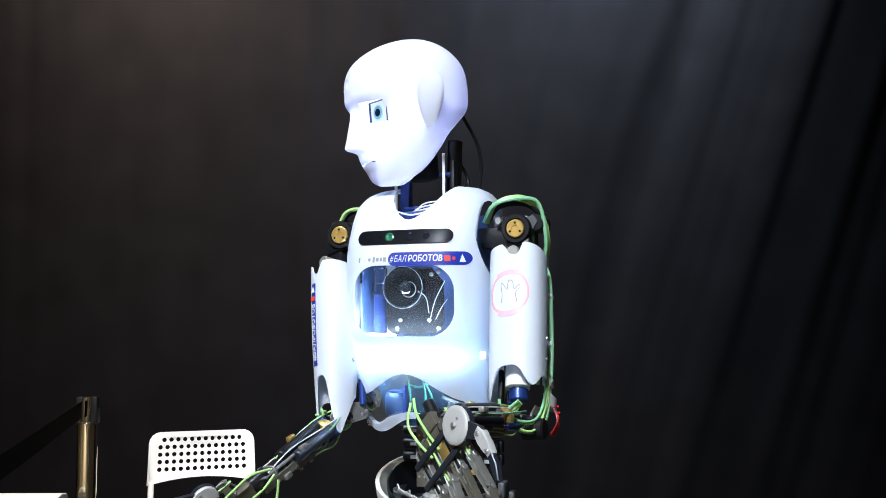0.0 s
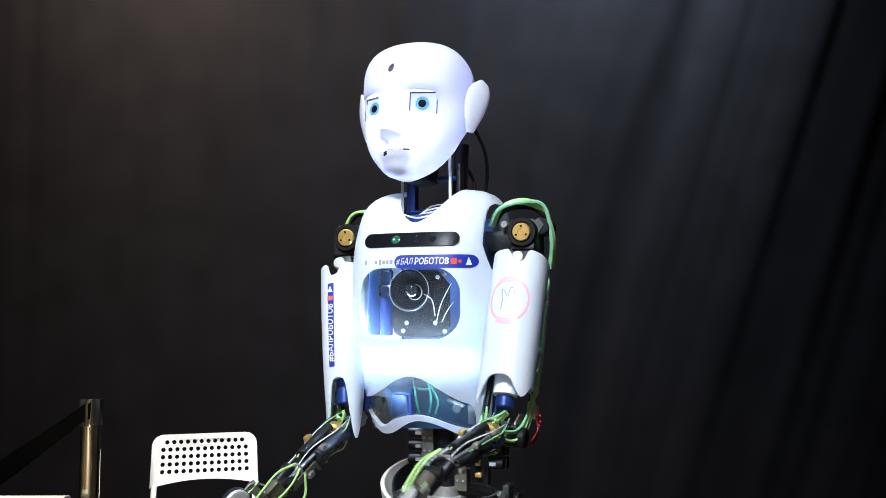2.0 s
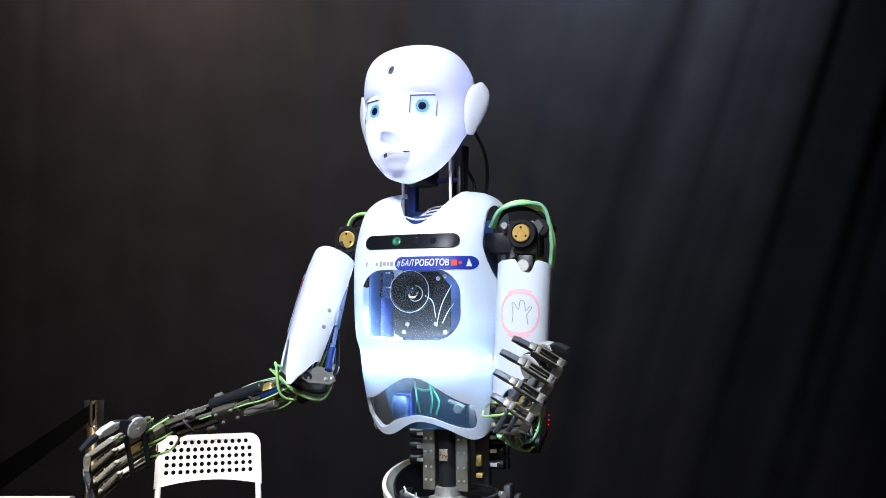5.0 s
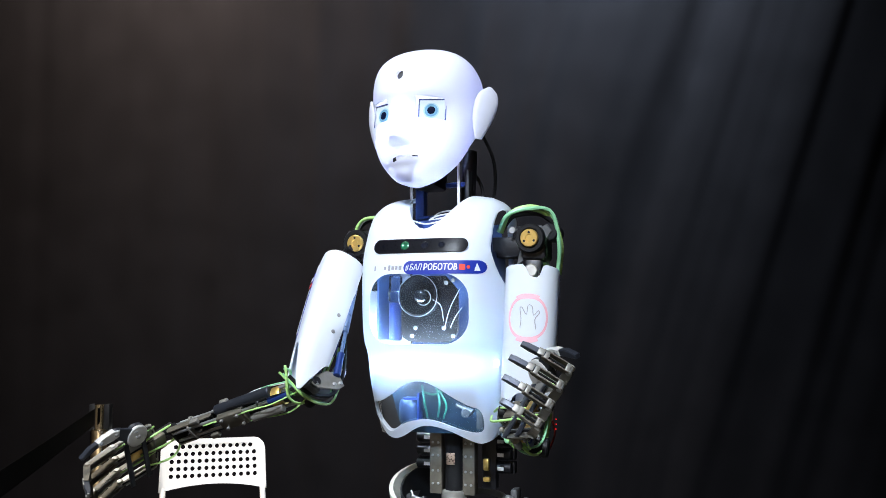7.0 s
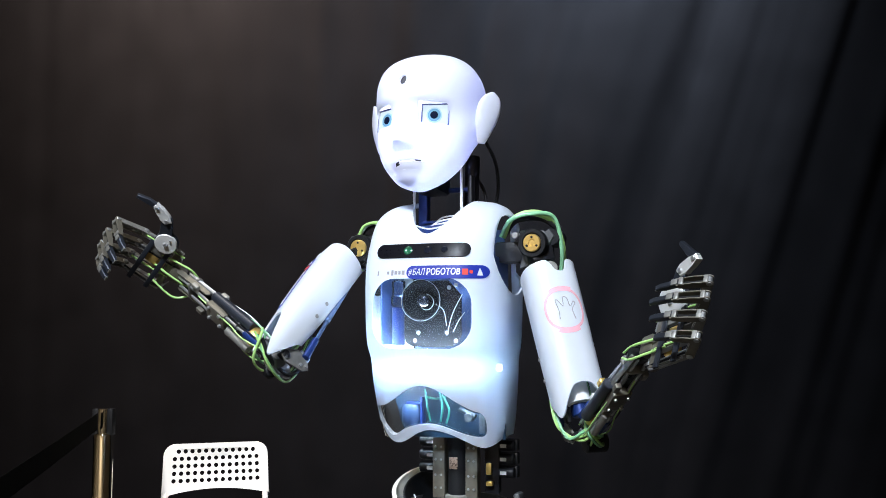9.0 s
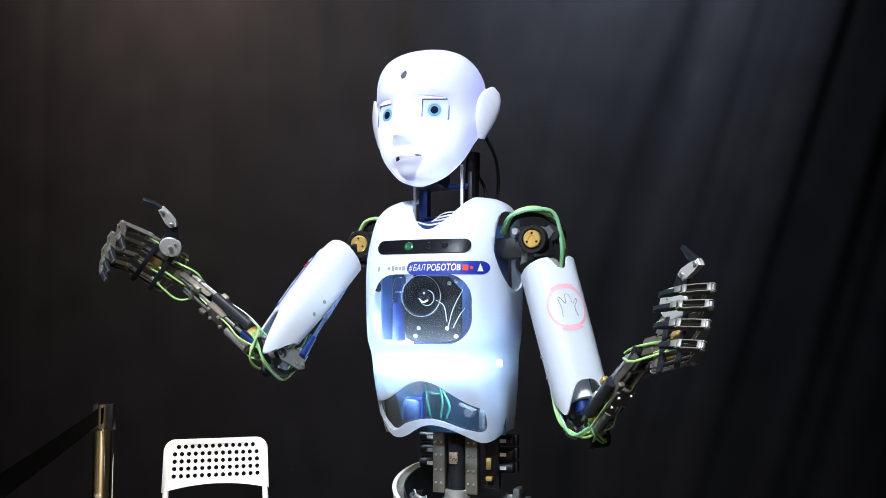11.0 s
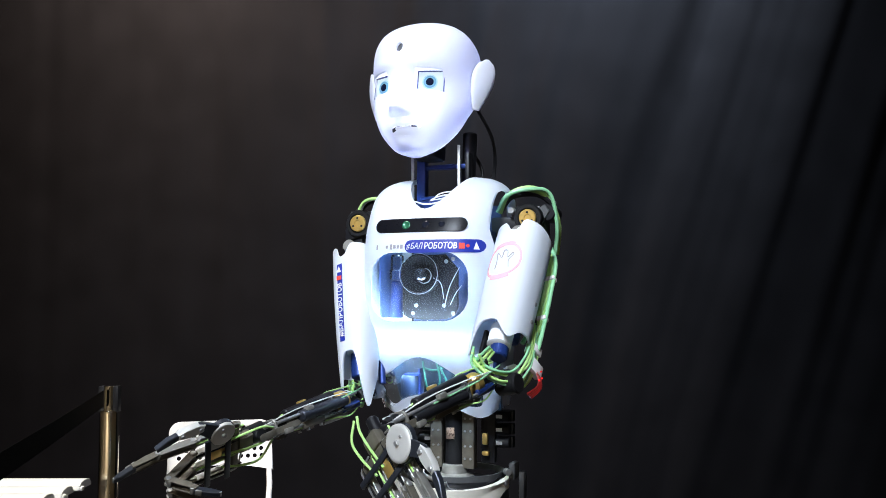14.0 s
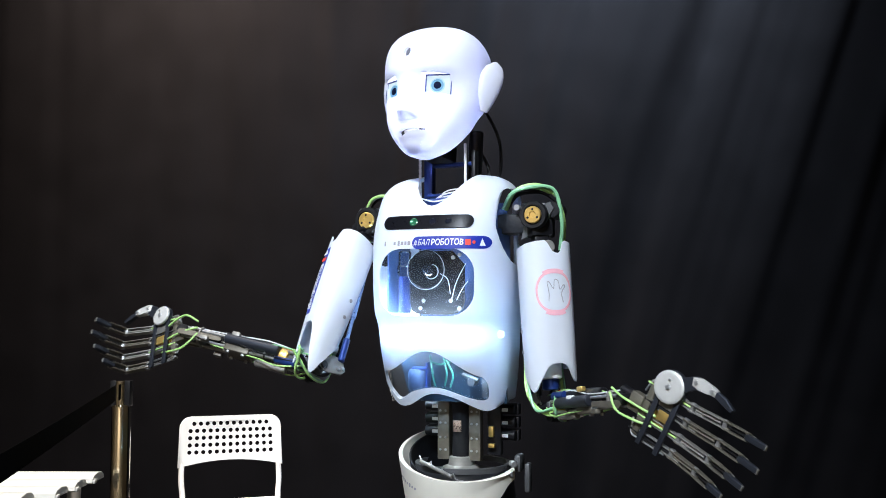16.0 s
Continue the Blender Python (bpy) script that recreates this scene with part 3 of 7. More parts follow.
def head():
    top = empty("head")
    top.parent = robot
    top.scale = (0.985, 0.985, 0.965)
    top["label"] = "white translucent robot head with glowing screen eyes"
    n = 112
    bm, rings = B(), []
    zs = [0.2565 * (0.5 - 0.5 * math.cos(math.pi * i / 100)) for i in range(101)]
    for z in zs:
        rings.append([bm.verts.new(head_point(2 * math.pi * i / n, z)) for i in range(n)])
    for a, b in zip(rings, rings[1:]):
        for i in range(n):
            bm.faces.new((a[i], a[(i + 1) % n], b[(i + 1) % n], b[i]))
    bm.faces.new(rings[0][::-1])
    bm.faces.new(rings[-1])
    cuts = []
    for s in (-1, 1):
        m = Matrix.Translation((s * 0.046, -0.115, 0.122)) @ Matrix.Rotation(radians(s * 16), 4, "Z") @ FRONT
        cuts.append(plate(B(), rounded(0.047, 0.037, 0.002, 2), 0.05, m))
    mouth = [(-0.022, 0.0385), (-0.012, 0.0412), (0.0, 0.0405), (0.012, 0.0415), (0.024, 0.0405), (0.025, 0.0385), (0.012, 0.038), (0.0, 0.0365), (-0.010, 0.0345), (-0.019, 0.031), (-0.023, 0.0335)]
    cuts.append(plate(B(), [(x * 1.15 + 0.005, z) for x, z in mouth], 0.08, Matrix.Translation((0, -0.145, 0)) @ FRONT))
    cuts.append(turned(B(), [(1, 0.0), (1, 0.1)], Matrix.Translation((0.0, -0.06, 0.179)) @ Matrix.Rotation(radians(90), 4, "X") @ Matrix.Diagonal((0.0068, 0.0088, 1, 1)), 16))
    part("head_shell", carve(bm, cuts, 0.0035), HEAD, top, "milky white plastic skull and face")
    # a chin piece of thicker plastic laid over the jaw
    bm, cols = B(), []
    for i in range(15):
        a = radians(-24 + 48 * i / 14)
        cols.append([bm.verts.new(head_point(a, 0.001 + 0.024 * j / 8) + Vector((0, -0.0004, 0))) for j in range(9)])
    for a, b in zip(cols, cols[1:]):
        for j in range(8):
            bm.faces.new((a[j], b[j], b[j + 1], a[j + 1]))
    part("chin", carve(bm, [], 0.0009), HEAD, top, "plain white chin piece")
    part("mouth_lining", box(B(), (0, -0.108, 0.037), (0.05, 0.004, 0.02)), RUBBER, top)
    part("teeth", box(B(), (0.002, -0.117, 0.0385), (0.030, 0.004, 0.006), bevel=0.001), WIRE_WHITE, top)
    part("forehead_sensor", turned(B(), [(0.0105, 0), (0.0105, 0.008), (0.005, 0.011)], Matrix.Translation((0, -0.125, 0.179)) @ Matrix.Rotation(radians(90), 4, "X"), 16), GREY, top)
    for s in (-1, 1):
        eye = part("eye_screen", box(B(), (0, 0.002, 0), (0.050, 0.002, 0.039), bevel=0.0005), EYE_WHITE, top, "glowing eye screen with a blue iris", Matrix.Translation((s * 0.046, -0.1065, 0.122)) @ Matrix.Rotation(radians(s * 17), 4, "Z"))
        for name, r, y, mat in (("iris_ring", 0.0135, 0.0, EYE_LIGHT), ("iris", 0.0112, -0.0006, EYE_BLUE), ("pupil", 0.0068, -0.0012, EYE_DARK)):
            part(name, turned(B(), [(r, 0), (r, 0.0008), (r - 0.0003, 0.001)], Matrix.Translation((-0.002, y, -0.001)) @ Matrix.Rotation(radians(90), 4, "X"), 28), mat, eye)
        part("eye_frame", box(box(box(box(B(), (0, -0.001, 0.0184), (0.048, 0.003, 0.0016)), (0, -0.001, -0.0184), (0.048, 0.003, 0.0016)), (-0.0232, -0.001, 0), (0.0016, 0.003, 0.037)), (0.0232, -0.001, 0), (0.0016, 0.003, 0.037)), NAVY, eye)
        # ear: a tapered, tilted shell standing off the skull
        bm = B()
        rows = []
        for j in range(13):
            v = j / 12
            ring = []
            h = 0.082 * (v - 0.5)
            wid = 0.0205 * math.sqrt(max(0.002, 1 - ((v - 0.66) / 0.345) ** 2)) if v > 0.66 else 0.0205 * (0.30 + 0.70 * math.sin(math.pi / 2 * v / 0.66))
            for i in range(20):
                a = 2 * math.pi * i / 20
                ring.append(bm.verts.new((s * (0.0055 * math.sin(a) * (0.4 + math.sin(math.pi * v)) + 0.012 * v), wid * math.cos(a) + 0.010 * v - 0.003, h)))
            rows.append(ring)
        for a, b in zip(rows, rows[1:]):
            for i in range(20):
                bm.faces.new((a[i], a[(i + 1) % 20], b[(i + 1) % 20], b[i]))
        bm.faces.new(rows[0][::-1])
        bm.faces.new(rows[-1])
        part("ear", bm, HEAD, top, "", Matrix.Translation((s * 0.103, -0.036, 0.131)) @ Matrix.Rotation(radians(-s * 36), 4, "Z") @ Matrix.Scale(1.12, 4))
        part("temple_screw", rod(B(), (s * 0.084, -0.036, 0.142), (s * 0.0905, -0.038, 0.142), 0.003, 10), STEEL, top)
    part("face_light", turned(B(), [(0.004, 0.05), (0.016, 0.055), (0.02, 0.075), (0.016, 0.1), (0.004, 0.105)], Matrix.Translation((0, -0.07, 0)) @ Matrix.Diagonal((1.8, 1, 1, 1)), 16), FACE_LED, top, "light inside the face")
    part("skull_base", box(B(), (0, -0.02, 0.03), (0.05, 0.05, 0.05), bevel=0.006), BLACK, top)
    return top


def neck():
    for x in (-0.045, 0.042):
        part("neck_post", box(B(), (x, -0.03, 1.42), (0.016 if x < 0 else 0.008, 0.02, 0.12), bevel=0.002), NAVY if x < 0 else BLACK, robot, "dark anodised neck post")
        part("neck_rod", rod(B(), (x - 0.01, -0.052, 1.36), (x - 0.01, -0.054, 1.49), 0.0026, 10), WIRE_WHITE, robot, "thin white neck rod")
    part("neck_crossbar", box(box(B(), (0, -0.03, 1.456), (0.085, 0.012, 0.008), bevel=0.002), (0, -0.02, 1.40), (0.09, 0.05, 0.006), bevel=0.002), NAVY, robot)
    part("neck_plate", box(B(), (0, -0.01, 1.383), (0.09, 0.07, 0.005), bevel=0.001), WHITE, robot)
    part("neck_ring", turned(B(), [(0.054, 1.372), (0.056, 1.376), (0.056, 1.388), (0.05, 1.392), (0.046, 1.376)], Matrix.Translation((0, -0.025, 0)), 32, True), NAVY, robot)
    part("neck_core", rod(B(), (0.03, 0.0, 1.39), (0.035, 0.0, 1.52), 0.013), BLACK, robot)
    for k, pts in enumerate((((0.045, 0.0, 1.57), (0.068, 0.03, 1.51), (0.066, 0.045, 1.45), (0.05, 0.03, 1.41)), ((0.03, 0.03, 1.49), (0.044, 0.04, 1.46), (0.05, 0.03, 1.42)),
                             ((-0.03, -0.01, 1.37), (0.0, -0.04, 1.393), (0.03, -0.02, 1.41), (0.04, 0, 1.45)))):
        part("cable", tube(B(), pts, 0.003, 8), RUBBER, robot, "black cable")


def collar():
    """Bright wires inside the neck opening."""
    for k in range(4):
        part("white_wire_and_glint", tube(B(), ((-0.046 + 0.006 * k, -0.07 + 0.01 * k, 1.392 - 0.006 * k), (-0.01, -0.088 + 0.014 * k, 1.384 + 0.007 * k), (0.034, -0.066 + 0.012 * k, 1.398 + 0.005 * k)), 0.0014, 6), WIRE_WHITE, robot)
    part("collar_block", box(B(), (0.012, -0.05, 1.385), (0.04, 0.02, 0.012), bevel=0.002), NAVY, robot)


def shoulders():
    disc = [(0.0235, 0), (0.0245, 0.002), (0.0245, 0.014), (0.0228, 0.017), (0.0175, 0.017), (0.0165, 0.0145)]
    brass = [(0.0150, 0.0), (0.0150, 0.0185), (0.0135, 0.020), (0.006, 0.020), (0.0052, 0.0185)]
    for s in (-1, 1):
        m = Matrix.Translation((s * 0.158, -0.045, 1.357)) @ Matrix.Rotation(radians(90), 4, "X")
        hub = part("shoulder_joint", turned(B(), disc, m, 36), RUBBER, robot, "black shoulder joint with a brass hub")
        part("brass_hub", turned(B(), brass, m, 28), BRASS, hub)
        for k in range(3):
            a = radians(90 + 120 * k)
            part("hub_hole", rod(B(), m @ Vector((0.0095 * math.cos(a), 0.0095 * math.sin(a), 0.0195)), m @ Vector((0.0095 * math.cos(a), 0.0095 * math.sin(a), 0.0205)), 0.0021, 8), RUBBER, hub)
        bm = B()
        box(bm, (s * 0.15, 0.0, 1.352), (0.05, 0.065, 0.06), bevel=0.006)
        box(bm, (s * 0.115, -0.01, 1.345), (0.06, 0.05, 0.035), bevel=0.004)
        part("shoulder_block", bm, BLACK, robot)
        part("shoulder_motor", rod(B(), (s * 0.176, 0.0, 1.372), (s * 0.176, 0.05, 1.372), 0.016, 20), BLACK, robot)
        part("shoulder_strut", plate(B(), [(0.02, 0.0), (0.062, 0.022), (0.07, 0.01), (0.045, -0.03), (0.01, -0.045)], 0.006, Matrix.Translation((s * 0.12, -0.036, 1.36)) @ Matrix.Diagonal((s, 1, 1, 1)) @ FRONT, bevel=0.001), GREY, robot)
        part("shoulder_screw", rod(B(), (s * 0.125, -0.05, 1.372), (s * 0.125, -0.035, 1.372), 0.006, 12), STEEL, robot)
        part("shoulder_arch", tube(B(), ((s * 0.09, 0.0, 1.375), (s * 0.115, -0.005, 1.402), (s * 0.16, -0.002, 1.405), (s * 0.19, 0.005, 1.385)), 0.006, 8), RUBBER, robot)


def waist_and_pelvis():
    for x in (-0.026, 0.034):
        part("spine_column", box(B(), (x, 0.0, 0.99), (0.022, 0.02, 0.135), bevel=0.0015), BRONZE, robot, "tarnished alloy spine column")
        screw = finish(rod(B(), (0, 0, 0), (0, -0.002, 0), 0.0022, 8), "rivet", STEEL)
        for z in (0.94, 0.962, 0.988, 1.01):
            for dx in (-0.005, 0.005):
                share("rivet", screw, robot, pose(x + dx, -0.0102, z))
    part("spine_muscle", turned(B(), [(0.012, 0.925), (0.017, 0.93), (0.016, 1.0), (0.019, 1.03), (0.012, 1.04)], Matrix.Translation((0.006, 0.0, 0)), 22), RUBBER, robot)
    part("copper_label", box(B(), (0.004, -0.0172, 0.984), (0.015, 0.002, 0.02), bevel=0.0006), ROSE, robot, "small copper-coloured label")
    part("spine_foot", turned(B(), [(0.034, 0.900), (0.034, 0.91), (0.024, 0.914), (0.022, 0.928), (0.016, 0.93)], Matrix.Translation((0.006, 0, 0)), 24), ALU, robot)
    for k in range(3):
        z = 0.968 + 0.023 * k
        for x0, x1, y in ((0.075, 0.104, 0.03), (-0.04, -0.075, 0.045)):
            part("valve_block", box(rod(B(), (x0, y - 0.014, z), (x1, y - 0.014, z), 0.0095, 14), ((x0 + x1) / 2, y, z), (0.036, 0.016, 0.02), bevel=0.002), BLACK, robot, "black pneumatic valve")
            part("valve_label", box(B(), (x0 * 0.6 + x1 * 0.4, y - 0.0245, z), (0.011, 0.001, 0.006)), WHITE, robot)
    part("fitting_bracket", box(B(), (0.066, 0.014, 0.975), (0.026, 0.016, 0.085), bevel=0.002), BLACK, robot)
    part("brass_fitting", box(box(B(), (0.063, 0.0, 0.975), (0.01, 0.008, 0.02), bevel=0.002), (0.064, 0.0, 0.95), (0.012, 0.01, 0.008), bevel=0.002), BRASS, robot)
    # pelvis: a tilted open bowl whose band narrows to a tip over the left hip
    def band(a, v, inset):
        lip = 0.934 - 0.032 * math.cos(a) - 0.012 * math.sin(a)
        taper = min(1.0, max(0.0, (72 - math.degrees(a)) / 62)) ** 1.3
        z = lip - v * (0.022 + (0.128 + 0.03 * math.cos(a)) * taper)
        drop = (lip - z) / 0.15
        w, d = 0.103 - inset - 0.034 * drop * drop, 0.106 - inset - 0.03 * drop * drop
        flare = 0.004 * math.exp(-((v - 0.0) / 0.12) ** 2)
        return Vector(((w + flare) * math.sin(a), 0.015 - (d + flare) * math.cos(a), z - inset * 0.3))

    n = 72
    # the cream band and a thin black skin just inside its upper half
    for name, inset, low, thick, mat, label in (("pelvis_shell", 0.0, 1.0, 0.007, PELVIS, "scuffed cream plastic hip shell"), ("pelvis_inner_skin", 0.0125, 0.55, 0.003, RUBBER, "")):
        bm, rings = B(), []
        for j in range(15):
            rings.append([bm.verts.new(band(radians(-150 + 230 * i / n), low * j / 14, inset)) for i in range(n + 1)])
        for a, b in zip(rings, rings[1:]):
            for i in range(n):
                bm.faces.new((a[i], a[i + 1], b[i + 1], b[i]))
        part(name, carve(bm, [], thick), mat, robot, label)
    for k in range(7):
        a = radians(-52 + 4.2 * k)
        p = band(a, 0.17, 0.0)
        out = Vector((math.sin(a), -math.cos(a), 0))
        m = Matrix((Vector((math.cos(a), math.sin(a), 0)), Vector((0, 0, 1)), -out)).transposed().to_4x4()
        part("worn_print", box(B(), (0, 0, 0), (0.0045, 0.004 + 0.003 * (k % 3 == 1), 0.0006)), INK, robot, "", Matrix.Translation(p + out * 0.0076) @ m)
    part("tape_patch", box(B(), (0, 0, 0), (0.022, 0.03, 0.0006)), TAPE, robot, "grey tape patch", Matrix.Translation(band(radians(22), 0.42, 0.0) + Vector((0.375, -0.927, 0)) * 0.0082) @ Matrix.Rotation(radians(22), 4, "Z") @ FRONT)
    part("hip_screw", rod(B(), band(radians(72), 0.5, -0.005), band(radians(72), 0.5, -0.011), 0.0045, 12), STEEL, robot)
    part("pelvis_base", turned(B(), [(0.06, 0.70), (0.075, 0.72), (0.095, 0.85), (0.09, 0.895), (0.03, 0.90)], Matrix.Translation((0.004, 0.02, 0)), 32), BLACK, robot)
    part("toothed_ring", turned(B(), [(0.082, 0.905), (0.088, 0.905), (0.088, 0.915), (0.082, 0.915)], Matrix.Translation((0.0, 0.025, 0)), 40, True), GREY, robot)
    part("tie_rod", rod(B(), (-0.05, -0.06, 0.925), (0.02, -0.088, 0.906), 0.0035), ALU, robot)
    part("spring", tube(B(), [(-0.062 + 0.0075 * k + 0.004 * math.cos(k * 1.9), -0.045 - 0.003 * k, 0.93 - 0.0022 * k + 0.004 * math.sin(k * 1.9)) for k in range(14)], 0.0012, 6, 4), STEEL, robot)
    part("hip_bracket", box(box(B(), (0.118, -0.01, 0.925), (0.012, 0.03, 0.03), bevel=0.004), (0.134, -0.01, 0.90), (0.01, 0.02, 0.05), bevel=0.003), GREY, robot)
    part("hip_bolt", rod(B(), (0.108, -0.025, 0.925), (0.116, -0.036, 0.925), 0.006, 14), STEEL, robot)
    for s in (-1, 1):
        part("leg", turned(B(), [(0.05, 0.06), (0.06, 0.1), (0.052, 0.38), (0.058, 0.45), (0.07, 0.7), (0.05, 0.76)], Matrix.Translation((s * 0.06, 0.02, 0)), 24), PELVIS, robot, "white plastic robot leg")
        part("foot", box(B(), (s * 0.06, -0.02, 0.04), (0.09, 0.22, 0.08), bevel=0.02), PELVIS, robot)


torso()
chest_works()
front_plate_parts()
neck()
collar()
shoulders()
waist_and_pelvis()
head_ob = head()

# ---- arms ----
UP = 0.328


def arm_point(a, s, side, out=0.0):
    """The upper arm's shell: a is the turn from its front, s the way down from the shoulder."""
    t = min(1, max(0, (s - 0.05) / 0.27))
    w, d = (0.039 - 0.011 * t * t, 0.041 - 0.011 * t * t) if side < 0 else (0.0445 - 0.003 * t * t, 0.043 - 0.005 * t * t)
    e = 2 / 2.5
    x = (w + out) * math.copysign(abs(math.sin(a)) ** e, math.sin(a))
    y = -(d + out) * math.copysign(abs(math.cos(a)) ** e, math.cos(a)) - 0.010
    return Vector((x, y, s))


def shell_end(a, lat, side):
    """How far down the shell reaches at a turn a: a notch in front, a tongue on either side of it."""
    deg = math.degrees(a) * lat
    notch = math.exp(-(deg / 26) ** 4)
    reach = 1.0 if side < 0 else 0.6
    tongue = math.exp(-((deg + 66) / 32) ** 2) * 0.066 + math.exp(-((deg - 50) / 26) ** 2) * 0.04
    return (0.294 if side < 0 else 0.264) + reach * tongue - (0.034 if side < 0 else 0.008) * notch


def upper_arm(side):
    lat = 1 if side < 0 else -1  # the local x that points away from the body
    def pt(a, s, out=0.0):
        return arm_point(a, s, side, out)

    top = empty("upper_arm")
    top.parent = robot
    top["label"] = "white plastic upper arm over blue actuators"
    bm, cols = B(), []
    na, ns = 44, 40
    for i in range(na + 1):
        a = radians(-128 + 256 * i / na)
        s0 = (0.062 if side < 0 else 0.050) + 0.022 * math.exp(-((math.degrees(a) - lat * 8) / 13) ** 4) + 0.012 * (abs(math.degrees(a)) / 128) ** 2
        s1 = shell_end(a, lat, side)
        cols.append([bm.verts.new(pt(a, s0 + (s1 - s0) * j / ns)) for j in range(ns + 1)])
    for a, b in zip(cols, cols[1:]):
        for j in range(ns):
            bm.faces.new((a[j], a[j + 1], b[j + 1], b[j]))
    part("arm_shell", carve(bm, [], 0.003), SHELL, top, "milky white plastic arm cover")
    screw = finish(turned(B(), [(0.0034, 0), (0.0034, 0.0015), (0.002, 0.0025)], n=10), "shell_screw", STEEL)
    for a, s in ((-100, 0.20), (-100, 0.235), (100, 0.20), (100, 0.235)):
        p = pt(radians(a), s, 0.0)
        share("shell_screw", screw, top, along(p, p + (pt(radians(a), s, 0.01) - p)))
    part("shoulder_yoke", box(box(B(), (0, 0.0, 0.02), (0.04, 0.034, 0.03), bevel=0.005), (0, 0.0, 0.055), (0.028, 0.024, 0.06), bevel=0.004), BLACK, top)
    part("yoke_pin", rod(B(), (0, -0.04, 0.058), (0, 0.02, 0.058), 0.011, 16), ALU, top)
    part("arm_core", box(B(), (0, 0.006, 0.165), (0.03, 0.028, 0.19), bevel=0.004), NAVY, top)
    part("actuator", rod(B(), (0.0, -0.010, 0.20), (0.0, -0.006, 0.30), 0.0145, 20), NAVY, top, "blue anodised actuator")
    part("actuator_cup", turned(B(), [(0.0155, 0.244), (0.019, 0.246), (0.019, 0.280 if side > 0 else 0.256), (0.0155, 0.282 if side > 0 else 0.258)], Matrix.Translation((0, -0.010, 0)), 24), WHITE, top)
    part("actuator_rack", box(B(), (-0.025 * lat, -0.014, 0.28), (0.006, 0.012, 0.06), bevel=0.001), RUBBER, top)
    rodp = part("piston", rod(rod(B(), (-0.026 * lat, 0.014, 0.12), (-0.027 * lat, 0.020, 0.22), 0.0055), (-0.027 * lat, 0.020, 0.21), (-0.024 * lat, 0.028, 0.30), 0.0032), BLUE_STEEL, top, "steel and blue air piston")
    part("piston_cap", rod(B(), (-0.026 * lat, 0.024, 0.262), (-0.024 * lat, 0.028, 0.305), 0.0058), NAVY, rodp)
    for x in (-0.020, 0.020):
        part("elbow_plate", plate(B(), [(0.012, 0.302), (0.032, 0.298), (0.045, 0.314), (0.038, 0.325), (0.006, 0.338), (-0.006, 0.334), (-0.006, 0.320)], 0.003,
                                  Matrix(((0, 0, 1, x), (1, 0, 0, 0), (0, 1, 0, 0), (0, 0, 0, 1))), bevel=0.0006), ALU, top, "worn aluminium elbow plate")
        for y, s in ((0.038, 0.313), (0.029, 0.320), (0.002, 0.332)):
            share("shell_screw", screw, top, along((x + math.copysign(0.0015, x), y, s), (x * 2, y, s)))
    part("elbow_pin", rod(B(), (-0.024, 0, UP), (0.024, 0, UP), 0.007, 18), BLACK, top)
    part("elbow_motor", rod(B(), (0.0 if side > 0 else 0.02 * lat, 0.012, UP + (0.010 if side > 0 else 0.004)), (0.036 * lat if side > 0 else 0.031 * lat, 0.012, UP + (0.012 if side > 0 else 0.004)), 0.016 if side > 0 else 0.011, 22), RUBBER, top)
    part("cable", tube(B(), ((0.02 * lat, 0.035, 0.19), (0.024 * lat, 0.05, 0.25), (0.018 * lat, 0.04, 0.31), (0.0, -0.005, 0.338), (-0.006, -0.04, 0.33)), 0.0032, 8), RUBBER, top)
    for k in range(3):
        o = 0.0055 * (k - 1)
        part("hose", tube(B(), ((0.026 * lat, 0.036 + o, 0.21), (0.03 * lat, 0.046 + o, 0.27), (0.022 * lat, 0.036 + o, 0.325), (0.004 * lat, -0.01 + o, 0.343 + o * 0.5), (-0.004, -0.05 + o, 0.33)), 0.0019, 8),
             GREEN if k != 1 else TEAL, top, "yellow-green air hose")
    # loose loops of hose round the elbow
    for k in range(2 if side < 0 else 4):
        o, q = 0.005 * (k - 1.5), 0.012 * (k % 2)
        part("hose", tube(B(), ((0.030 * lat, 0.030 + o, 0.225), (0.034 * lat, 0.026 + o, 0.285 + o), (0.028 * lat, 0.008 + o, 0.325 + q), (0.014 * lat, -0.022 + o, 0.340 + q), (-0.010 * lat, -0.040 - q * 0.5, 0.333 + o), (-0.012 * lat, -0.052, 0.318 - o)), 0.0021, 8),
             GREEN if k % 3 else TEAL, top, "yellow-green air hose")
    part("hose_clip", box(B(), (0.029 * lat, 0.044, 0.255), (0.012, 0.022, 0.014), bevel=0.002), WIRE_WHITE, top)
    if side > 0:
        # faded round warning print on the left arm
        c = 0.138

        def patch(name, outer, inner_r, a0, a1, mat):
            bm, rims = B(), []
            for k in range(37):
                a = radians(a0 + (a1 - a0) * k / 36)
                rims.append([bm.verts.new(pt(r * 0.9 * math.cos(a) / 0.042, c + r * 1.08 * math.sin(a), 0.0006)) for r in (outer, inner_r)])
            for p, q in zip(rims, rims[1:]):
                bm.faces.new((p[0], q[0], q[1], p[1]))
            part(name, carve(bm, [], 0.0004), mat, top, "faded red warning print")

        patch("print_ring", 0.033, 0.0287, 0, 360, PINK)
        patch("print_band", 0.037, 0.031, 65, 115, PINK)
        patch("print_band", 0.036, 0.0305, 245, 300, PINK)
